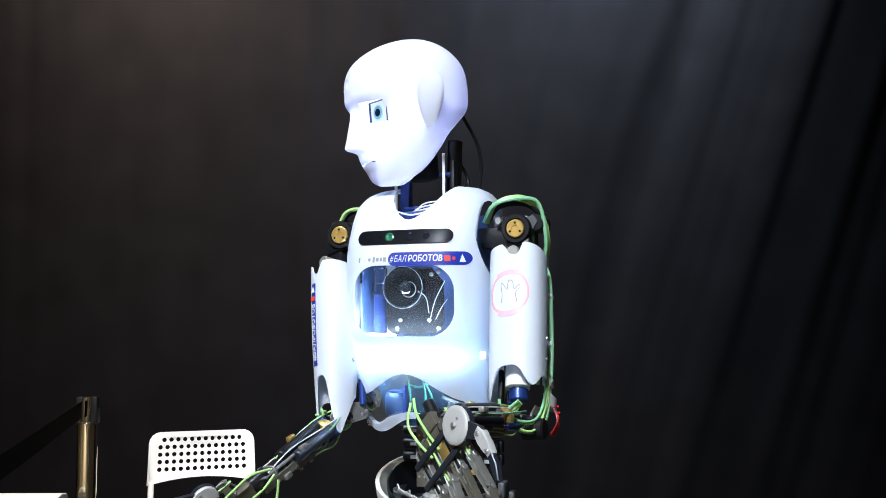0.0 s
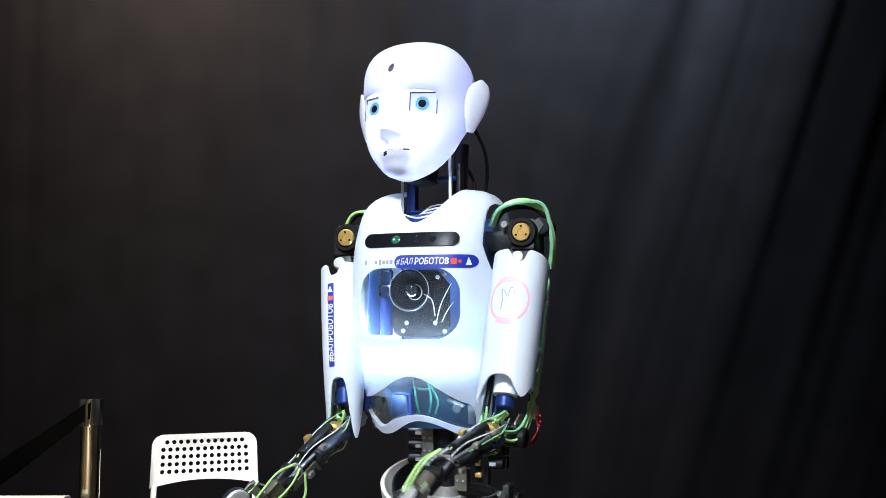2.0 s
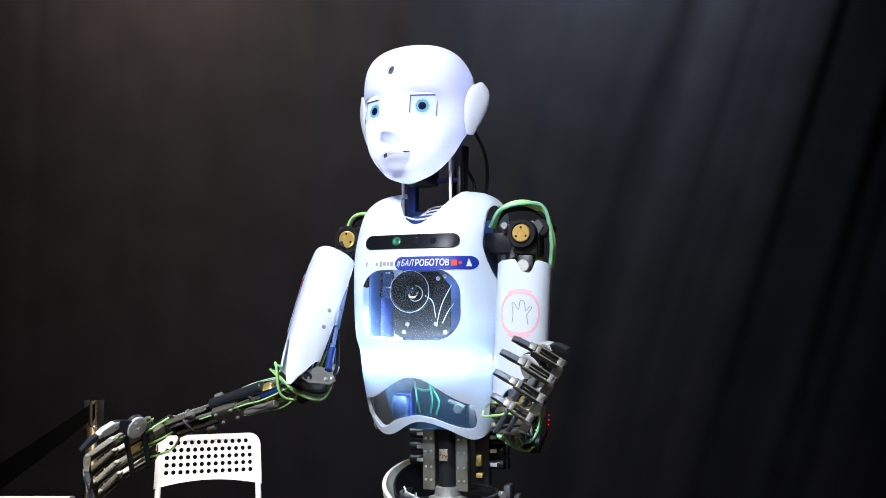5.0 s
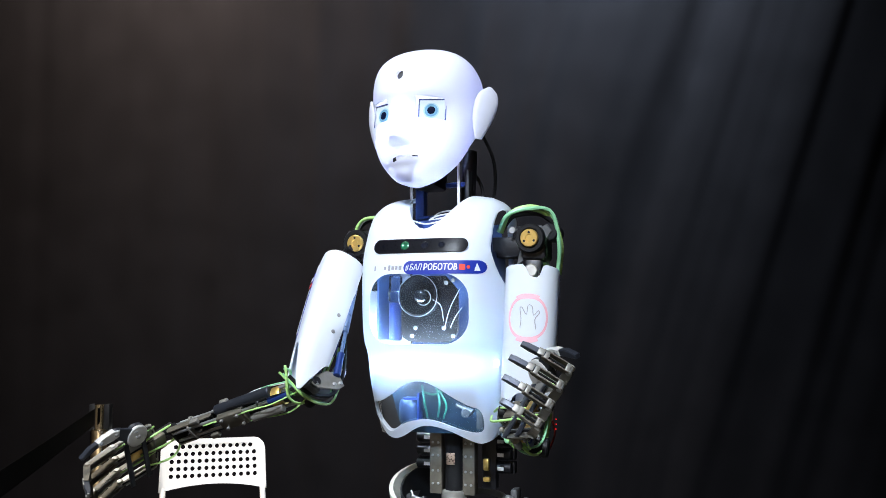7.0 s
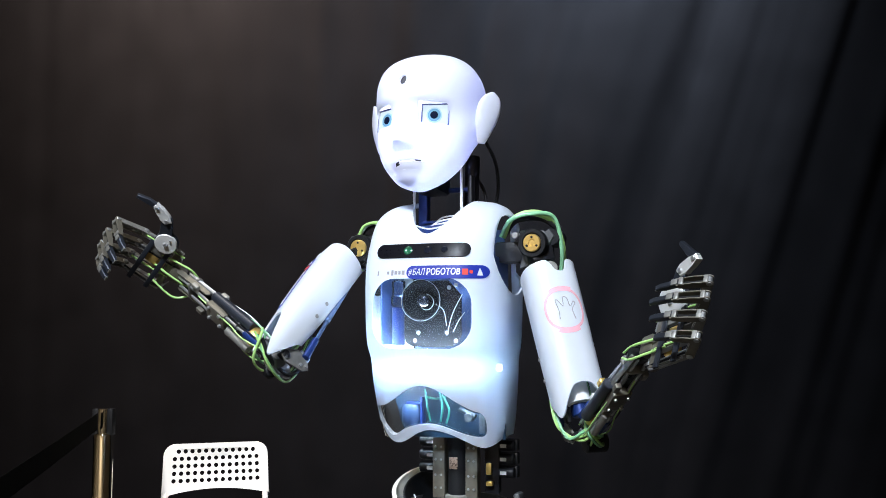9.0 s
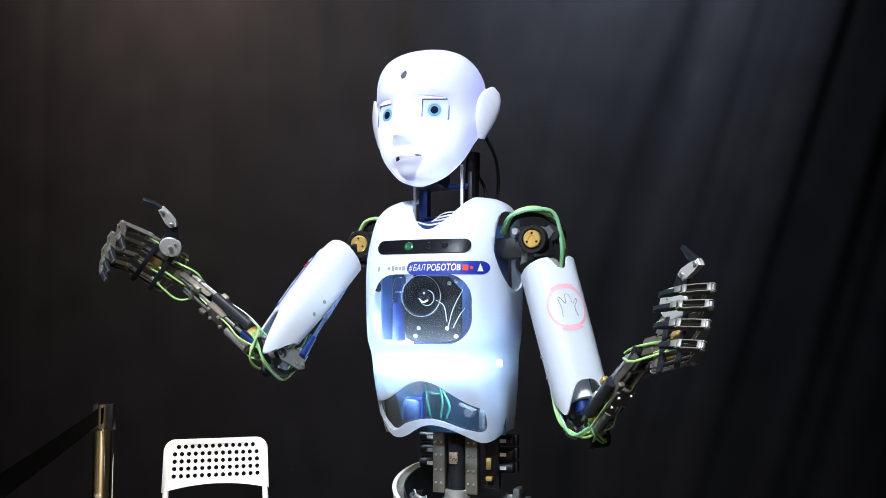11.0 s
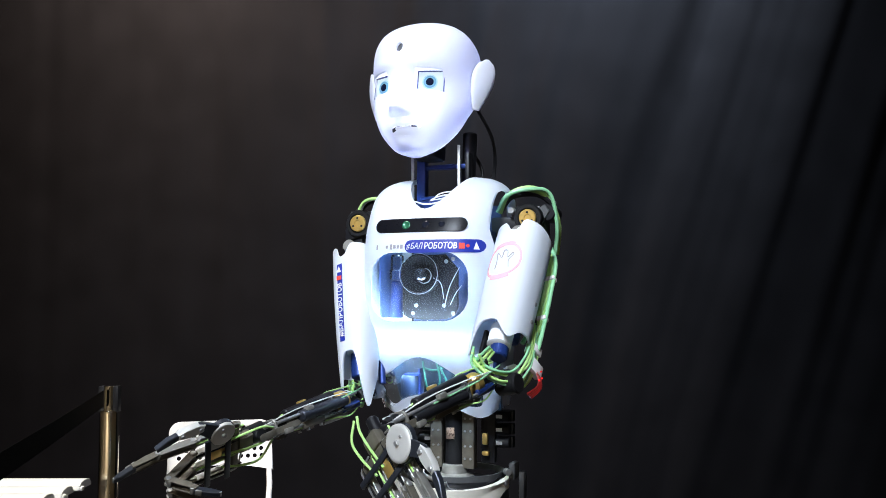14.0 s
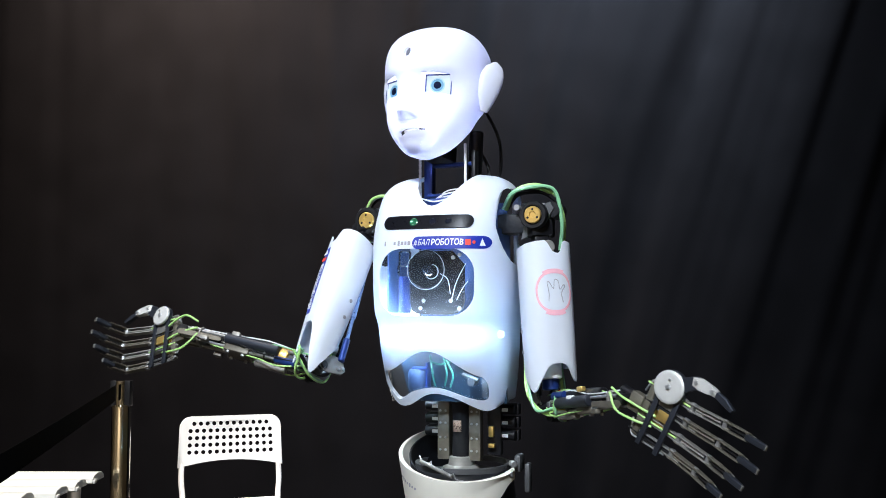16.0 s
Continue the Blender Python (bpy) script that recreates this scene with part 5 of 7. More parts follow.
def motions():
    walk(robot, [
        (0.0, pose(0.02, 0, 0, 0.125, -0.382, -20.103)), (0.5, pose(0.02, 0, 0, 0.054, -0.147, -20.063)), (1.0, pose(0.02, 0, 0, 0.186, -0.406, -20.035)), (1.5, pose(0.02, 0, 0, 0.026, -0.081, -20.070)),
        (2.0, pose(0.02, 0, 0, 0.051, -0.124, -19.993)), (2.5, pose(0.02, 0, 0, 0.083, -0.228, -20.047)), (3.0, pose(0.02, 0, 0, 0.096, -0.273, -20.043)), (3.5, pose(0.02, 0, 0, 0.016, -0.015, -19.943)),
        (4.0, pose(0.02, 0, 0, 0.126, -0.380, -20.035)), (6.5, pose(0.02, 0, 0, 0.035, -0.083, -20.032)), (7.0, pose(0.02, 0, 0, 0.024, -0.031, -20.027)), (7.5, pose(0.02, 0, 0, 0.028, -0.009, -19.993)),
        (8.0, pose(0.02, 0, 0, 0.019, -0.005, -20.028)), (8.5, pose(0.02, 0, 0, -0.002, 0.018, -20.019)), (9.0, pose(0.02, 0, 0, 0.000, -0.000, -20.000)), (11.5, pose(0.02, 0, 0, -0.024, 0.060, -19.953)),
        (12.0, pose(0.02, 0, 0, -0.002, 0.021, -19.957)), (12.5, pose(0.02, 0, 0, -0.052, 0.170, -19.908)), (13.0, pose(0.02, 0, 0, 0.012, -0.004, -19.885)), (13.5, pose(0.02, 0, 0, -0.043, 0.179, -19.848)),
        (14.0, pose(0.02, 0, 0, -0.013, 0.098, -19.794)), (14.5, pose(0.02, 0, 0, -0.003, 0.077, -19.771)), (15.0, pose(0.02, 0, 0, -0.014, 0.121, -19.752)), (15.5, pose(0.02, 0, 0, 0.071, -0.083, -19.809)),
        (16.0, pose(0.02, 0, 0, -0.033, 0.095, -19.950)),
    ])
    walk(head_ob, [
        (0.0, pose(0.0, -0.02, 1.444, 5, 0, -47)), (0.3, pose(0.0, -0.02, 1.444, 5, 0, -47)), (0.5, pose(-0.006, -0.025, 1.440, 1, 0, -37)),
        (0.7, pose(-0.016, -0.03, 1.44, -4, 0, -15)), (0.9, pose(-0.022, -0.03, 1.44, -6, 0, -7)), (1.5, pose(-0.022, -0.03, 1.44, -6, 0, -7)),
        (9.0, pose(-0.022, -0.03, 1.442, -6, 0, -7)), (11.5, pose(-0.023, -0.03, 1.445, -6, 0, -7)), (12.5, pose(-0.024, -0.03, 1.449, -6, 0, -7)), (13.5, pose(-0.026, -0.03, 1.459, -6, 0, -7)), (15.2, pose(-0.026, -0.03, 1.461, -6, 0, -7)), (16.0, pose(-0.017, -0.03, 1.453, -6, 0, -11)),
    ])
    walk(right_arm, [
        (0, pose(-0.1720, -0.0300, 1.3550, -166.1, 15.5, 158.7)), (0.5, pose(-0.1720, -0.0300, 1.3550, -166.0, 15.0, 160.1)), (1, pose(-0.1720, -0.0300, 1.3550, -166.1, 14.0, 162.0)),
        (1.1, pose(-0.1720, -0.0300, 1.3550, -165.7, 13.6, 164.0)), (1.2, pose(-0.1720, -0.0300, 1.3550, -164.8, 12.2, 168.5)), (1.3, pose(-0.1720, -0.0300, 1.3550, -163.7, 10.5, 174.5)),
        (1.4, pose(-0.1720, -0.0300, 1.3550, -162.8, 8.5, -179.3)), (1.5, pose(-0.1720, -0.0300, 1.3550, -162.2, 6.9, -174.6)), (1.6, pose(-0.1720, -0.0300, 1.3550, -162.0, 6.3, -172.6)),
        (2, pose(-0.1720, -0.0300, 1.3550, -162.0, 6.1, -172.1)), (2.5, pose(-0.1720, -0.0300, 1.3550, -161.9, 6.0, -171.4)), (3, pose(-0.1720, -0.0300, 1.3550, -161.7, 6.2, -170.7)),
        (3.1, pose(-0.1720, -0.0300, 1.3550, -159.7, 6.8, -171.1)), (3.2, pose(-0.1720, -0.0300, 1.3550, -155.2, 7.8, -172.1)), (3.3, pose(-0.1720, -0.0300, 1.3550, -150.6, 8.4, -172.6)),
        (3.4, pose(-0.1720, -0.0300, 1.3550, -146.6, 9.1, -175.8)), (3.5, pose(-0.1720, -0.0300, 1.3550, -143.7, 13.0, 176.7)), (3.6, pose(-0.1720, -0.0300, 1.3550, -147.4, 27.4, 156.8)),
        (3.7, pose(-0.1720, -0.0300, 1.3550, -149.4, 32.5, 149.2)), (3.8, pose(-0.1720, -0.0300, 1.3550, -149.1, 32.8, 148.3)), (3.9, pose(-0.1720, -0.0300, 1.3550, -150.7, 34.6, 144.0)),
        (4, pose(-0.1720, -0.0300, 1.3550, -151.2, 35.0, 142.3)), (4.5, pose(-0.1720, -0.0300, 1.3550, -150.9, 34.7, 142.4)), (5, pose(-0.1720, -0.0300, 1.3550, -150.4, 34.3, 143.0)),
        (5.5, pose(-0.1720, -0.0300, 1.3550, -149.9, 33.9, 143.6)), (6, pose(-0.1720, -0.0300, 1.3550, -149.4, 33.6, 144.2)), (6.5, pose(-0.1720, -0.0300, 1.3550, -149.2, 33.2, 144.8)),
        (7, pose(-0.1720, -0.0300, 1.3550, -149.1, 32.6, 145.7)), (7.5, pose(-0.1720, -0.0300, 1.3550, -149.0, 32.3, 146.2)), (7.6, pose(-0.1720, -0.0300, 1.3550, -149.1, 32.4, 145.7)),
        (7.7, pose(-0.1720, -0.0300, 1.3550, -149.2, 32.5, 144.6)), (7.8, pose(-0.1720, -0.0300, 1.3550, -150.6, 33.7, 141.1)), (7.9, pose(-0.1720, -0.0300, 1.3550, -150.5, 33.7, 140.1)),
        (8, pose(-0.1720, -0.0300, 1.3550, -150.5, 33.8, 138.7)), (8.1, pose(-0.1720, -0.0300, 1.3550, -148.8, 34.0, 139.0)), (8.2, pose(-0.1720, -0.0300, 1.3550, -144.9, 33.8, 141.8)),
        (8.3, pose(-0.1720, -0.0300, 1.3550, -139.1, 30.8, 148.1)), (8.4, pose(-0.1720, -0.0300, 1.3550, -132.0, 24.7, 156.4)), (8.5, pose(-0.1720, -0.0300, 1.3550, -128.2, 19.8, 161.3)),
        (8.6, pose(-0.1720, -0.0300, 1.3550, -127.6, 19.7, 161.9)), (8.7, pose(-0.1720, -0.0300, 1.3550, -127.3, 19.8, 162.4)), (8.8, pose(-0.1720, -0.0300, 1.3550, -127.1, 20.1, 162.8)),
        (8.9, pose(-0.1720, -0.0300, 1.3550, -127.0, 20.4, 163.0)), (9, pose(-0.1720, -0.0300, 1.3550, -127.0, 20.5, 163.1)), (9.5, pose(-0.1720, -0.0300, 1.3550, -127.0, 20.4, 162.9)),
        (10, pose(-0.1720, -0.0300, 1.3550, -127.1, 20.1, 162.5)), (10.5, pose(-0.1720, -0.0300, 1.3550, -127.4, 19.8, 161.8)), (11, pose(-0.1720, -0.0300, 1.3550, -127.9, 19.6, 161.1)),
        (11.5, pose(-0.1720, -0.0300, 1.3550, -128.8, 19.7, 160.3)), (11.6, pose(-0.1720, -0.0300, 1.3550, -129.2, 19.6, 160.2)), (11.7, pose(-0.1720, -0.0300, 1.3550, -130.0, 19.4, 160.0)),
        (11.8, pose(-0.1720, -0.0300, 1.3550, -131.2, 19.2, 159.8)), (11.9, pose(-0.1720, -0.0300, 1.3550, -132.7, 19.0, 159.6)), (12, pose(-0.1720, -0.0300, 1.3550, -134.4, 18.8, 159.2)),
        (12.1, pose(-0.1720, -0.0300, 1.3550, -140.5, 25.4, 151.0)), (12.2, pose(-0.1720, -0.0300, 1.3550, -153.1, 33.2, 134.6)), (12.3, pose(-0.1720, -0.0300, 1.3550, -166.6, 35.3, 117.6)),
        (12.4, pose(-0.1720, -0.0300, 1.3550, -160.1, 25.2, 139.2)), (12.5, pose(-0.1720, -0.0300, 1.3550, -156.8, 14.1, 163.8)), (12.6, pose(-0.1720, -0.0300, 1.3550, -160.2, 15.4, 161.1)),
        (12.7, pose(-0.1720, -0.0300, 1.3550, -161.9, 15.3, 163.0)), (12.8, pose(-0.1720, -0.0300, 1.3550, -161.3, 14.1, 169.6)), (12.9, pose(-0.1720, -0.0300, 1.3550, -160.0, 13.3, 175.7)),
        (13, pose(-0.1720, -0.0300, 1.3550, -159.5, 13.3, 177.9)), (13.1, pose(-0.1720, -0.0300, 1.3550, -159.3, 13.6, 177.6)), (13.2, pose(-0.1720, -0.0300, 1.3550, -159.0, 13.9, 177.5)),
        (13.3, pose(-0.1720, -0.0300, 1.3550, -158.6, 14.0, 177.6)), (13.5, pose(-0.1720, -0.0300, 1.3550, -158.2, 14.1, 177.6)), (14, pose(-0.1720, -0.0300, 1.3550, -158.3, 13.8, 177.8)),
        (14.5, pose(-0.1720, -0.0300, 1.3550, -158.5, 13.6, 177.8)), (15, pose(-0.1720, -0.0300, 1.3550, -158.5, 13.9, 177.2)), (15.2, pose(-0.1720, -0.0300, 1.3550, -158.5, 14.0, 177.0)),
        (15.3, pose(-0.1720, -0.0300, 1.3550, -158.7, 13.7, 177.3)), (15.4, pose(-0.1720, -0.0300, 1.3550, -158.9, 13.1, 177.8)), (15.5, pose(-0.1720, -0.0300, 1.3550, -158.1, 10.6, -177.2)),
        (15.6, pose(-0.1720, -0.0300, 1.3550, -156.6, 8.2, -176.1)), (15.7, pose(-0.1720, -0.0300, 1.3550, -154.7, 8.4, 177.7)), (15.8, pose(-0.1720, -0.0300, 1.3550, -150.9, 9.6, 171.4)),
        (15.9, pose(-0.1720, -0.0300, 1.3550, -146.6, 13.5, 163.6)), (16, pose(-0.1720, -0.0300, 1.3550, -144.4, 15.4, 160.8)),
    ])
    walk(right_forearm, [
        (0, pose(-0.1210, -0.1345, 1.0483, -104.8, 11.0, 175.2)), (0.5, pose(-0.1215, -0.1325, 1.0475, -104.3, 10.7, 175.8)), (0.8, pose(-0.1222, -0.1303, 1.0467, -103.6, 10.2, 176.6)),
        (0.9, pose(-0.1224, -0.1296, 1.0464, -103.4, 10.1, 177.0)), (1, pose(-0.1227, -0.1289, 1.0462, -103.3, 9.9, 177.3)), (1.1, pose(-0.1229, -0.1283, 1.0460, -103.1, 9.7, 177.7)),
        (1.2, pose(-0.1233, -0.1278, 1.0457, -103.0, 9.4, 178.5)), (1.3, pose(-0.1239, -0.1271, 1.0454, -102.8, 8.9, 179.8)), (1.4, pose(-0.1245, -0.1265, 1.0451, -102.7, 8.3, -178.7)),
        (1.5, pose(-0.1250, -0.1261, 1.0449, -102.5, 7.8, -177.4)), (1.6, pose(-0.1252, -0.1259, 1.0448, -102.5, 7.6, -176.8)), (2, pose(-0.1250, -0.1259, 1.0449, -102.4, 7.5, -176.4)),
        (2.5, pose(-0.1242, -0.1260, 1.0450, -102.4, 7.6, -176.3)), (3, pose(-0.1223, -0.1263, 1.0454, -102.5, 8.0, -176.4)), (3.1, pose(-0.1187, -0.1370, 1.0496, -102.0, 8.9, -177.2)),
        (3.2, pose(-0.1127, -0.1604, 1.0599, -101.5, 10.7, -178.6)), (3.3, pose(-0.1097, -0.1841, 1.0723, -101.5, 12.0, -179.2)), (3.4, pose(-0.1159, -0.2070, 1.0846, -102.0, 14.1, 176.2)),
        (3.5, pose(-0.1235, -0.2272, 1.0974, -106.6, 24.5, 157.5)), (3.6, pose(-0.1252, -0.2423, 1.1094, -120.2, 41.4, 106.8)), (3.7, pose(-0.1268, -0.2510, 1.1169, -119.2, 41.8, 80.3)),
        (3.8, pose(-0.1306, -0.2534, 1.1185, -115.9, 40.8, 73.5)), (3.9, pose(-0.1353, -0.2551, 1.1193, -113.2, 40.1, 69.4)), (4, pose(-0.1379, -0.2558, 1.1195, -112.2, 39.9, 67.9)),
        (4.5, pose(-0.1400, -0.2561, 1.1195, -112.2, 40.0, 68.1)), (5, pose(-0.1414, -0.2562, 1.1195, -112.3, 40.2, 68.6)), (5.5, pose(-0.1422, -0.2563, 1.1195, -112.6, 40.5, 69.1)),
        (6, pose(-0.1425, -0.2564, 1.1195, -113.0, 40.7, 69.8)), (6.5, pose(-0.1425, -0.2562, 1.1193, -113.3, 40.9, 70.4)), (7, pose(-0.1420, -0.2548, 1.1180, -114.0, 40.8, 71.3)),
        (7.5, pose(-0.1416, -0.2538, 1.1172, -114.4, 40.7, 71.8)), (7.6, pose(-0.1427, -0.2540, 1.1172, -113.6, 40.6, 71.4)), (7.7, pose(-0.1456, -0.2543, 1.1171, -111.1, 40.4, 70.2)),
        (7.8, pose(-0.1497, -0.2548, 1.1172, -107.3, 40.2, 68.9)), (7.9, pose(-0.1544, -0.2554, 1.1174, -102.5, 40.4, 68.3)), (8, pose(-0.1592, -0.2561, 1.1177, -97.2, 41.1, 69.4)),
        (8.1, pose(-0.1647, -0.2611, 1.1223, -89.8, 43.3, 73.1)), (8.2, pose(-0.1711, -0.2704, 1.1319, -79.8, 46.6, 79.3)), (8.3, pose(-0.1777, -0.2795, 1.1422, -67.7, 49.6, 88.3)),
        (8.4, pose(-0.1856, -0.2902, 1.1557, -50.9, 51.5, 102.5)), (8.5, pose(-0.1895, -0.2962, 1.1642, -41.0, 51.5, 112.0)), (8.6, pose(-0.1887, -0.2978, 1.1664, -39.7, 51.5, 114.0)),
        (8.7, pose(-0.1868, -0.2991, 1.1680, -38.8, 51.5, 115.7)), (8.8, pose(-0.1845, -0.3000, 1.1692, -38.2, 51.6, 116.9)), (8.9, pose(-0.1826, -0.3006, 1.1699, -37.9, 51.7, 117.6)),
        (9, pose(-0.1818, -0.3007, 1.1701, -37.8, 51.7, 117.9)), (9.5, pose(-0.1830, -0.3005, 1.1699, -38.0, 51.7, 117.4)), (10, pose(-0.1858, -0.2998, 1.1690, -38.5, 51.7, 116.0)),
        (10.5, pose(-0.1892, -0.2986, 1.1675, -39.5, 51.8, 113.9)), (10.9, pose(-0.1915, -0.2971, 1.1656, -40.4, 51.7, 111.9)), (11, pose(-0.1920, -0.2967, 1.1651, -40.7, 51.7, 111.3)),
        (11.1, pose(-0.1924, -0.2962, 1.1645, -41.0, 51.7, 110.7)), (11.2, pose(-0.1927, -0.2957, 1.1638, -41.3, 51.6, 110.2)), (11.3, pose(-0.1930, -0.2952, 1.1631, -41.7, 51.6, 109.6)),
        (11.4, pose(-0.1931, -0.2947, 1.1624, -42.1, 51.6, 109.0)), (11.5, pose(-0.1932, -0.2941, 1.1616, -42.5, 51.5, 108.4)), (11.6, pose(-0.1929, -0.2928, 1.1598, -43.0, 51.3, 107.7)),
        (11.7, pose(-0.1919, -0.2901, 1.1562, -43.8, 50.6, 107.0)), (11.8, pose(-0.1904, -0.2862, 1.1511, -44.9, 49.7, 106.1)), (11.9, pose(-0.1884, -0.2813, 1.1448, -46.5, 48.6, 104.7)),
        (12, pose(-0.1859, -0.2753, 1.1377, -48.7, 47.3, 103.1)), (12.1, pose(-0.1783, -0.2650, 1.1263, -57.2, 45.5, 96.5)), (12.2, pose(-0.1652, -0.2485, 1.1105, -71.1, 41.8, 87.3)),
        (12.3, pose(-0.1535, -0.2286, 1.0946, -79.6, 37.2, 84.3)), (12.4, pose(-0.1454, -0.2004, 1.0760, -76.9, 28.7, 125.3)), (12.5, pose(-0.1380, -0.1749, 1.0627, -81.6, 9.9, 165.1)),
        (12.6, pose(-0.1304, -0.1616, 1.0574, -84.4, 11.1, 163.2)), (12.7, pose(-0.1231, -0.1514, 1.0543, -87.3, 12.3, 164.0)), (12.8, pose(-0.1165, -0.1471, 1.0537, -90.0, 13.8, 167.2)),
        (12.9, pose(-0.1097, -0.1471, 1.0550, -91.9, 16.0, 167.3)), (13, pose(-0.1054, -0.1476, 1.0561, -93.3, 17.4, 165.2)), (13.1, pose(-0.1044, -0.1487, 1.0568, -94.4, 17.8, 164.7)),
        (13.2, pose(-0.1037, -0.1505, 1.0577, -95.4, 18.1, 164.6)), (13.3, pose(-0.1032, -0.1525, 1.0586, -96.4, 18.3, 164.7)), (13.4, pose(-0.1030, -0.1541, 1.0593, -97.2, 18.5, 164.8)),
        (13.5, pose(-0.1029, -0.1548, 1.0596, -97.8, 18.5, 164.8)), (13.6, pose(-0.1030, -0.1547, 1.0596, -98.2, 18.5, 164.8)), (13.7, pose(-0.1031, -0.1546, 1.0595, -98.6, 18.4, 164.8)),
        (13.8, pose(-0.1034, -0.1544, 1.0594, -98.9, 18.4, 164.9)), (13.9, pose(-0.1037, -0.1541, 1.0592, -99.2, 18.3, 164.9)), (14, pose(-0.1040, -0.1538, 1.0590, -99.4, 18.2, 165.0)),
        (14.5, pose(-0.1050, -0.1529, 1.0584, -100.6, 17.8, 165.1)), (14.6, pose(-0.1050, -0.1529, 1.0584, -100.9, 17.9, 164.9)), (14.7, pose(-0.1049, -0.1531, 1.0585, -101.3, 17.9, 164.7)),
        (14.8, pose(-0.1048, -0.1532, 1.0586, -101.7, 18.0, 164.5)), (14.9, pose(-0.1047, -0.1534, 1.0587, -102.0, 18.1, 164.3)), (15, pose(-0.1046, -0.1536, 1.0588, -102.3, 18.2, 164.1)),
        (15.2, pose(-0.1045, -0.1538, 1.0588, -102.6, 18.3, 163.8)), (15.3, pose(-0.1052, -0.1526, 1.0582, -101.7, 18.0, 164.2)), (15.4, pose(-0.1072, -0.1504, 1.0568, -99.6, 17.3, 165.1)),
        (15.5, pose(-0.1102, -0.1493, 1.0558, -96.8, 16.5, 166.2)), (15.6, pose(-0.1202, -0.1573, 1.0572, -93.5, 19.4, 153.6)), (15.7, pose(-0.1344, -0.1721, 1.0618, -87.8, 24.7, 129.1)),
        (15.8, pose(-0.1483, -0.1949, 1.0725, -81.5, 29.6, 113.7)), (15.9, pose(-0.1621, -0.2216, 1.0890, -76.9, 35.4, 102.7)), (16, pose(-0.1683, -0.2339, 1.0981, -75.3, 38.2, 99.1)),
    ])
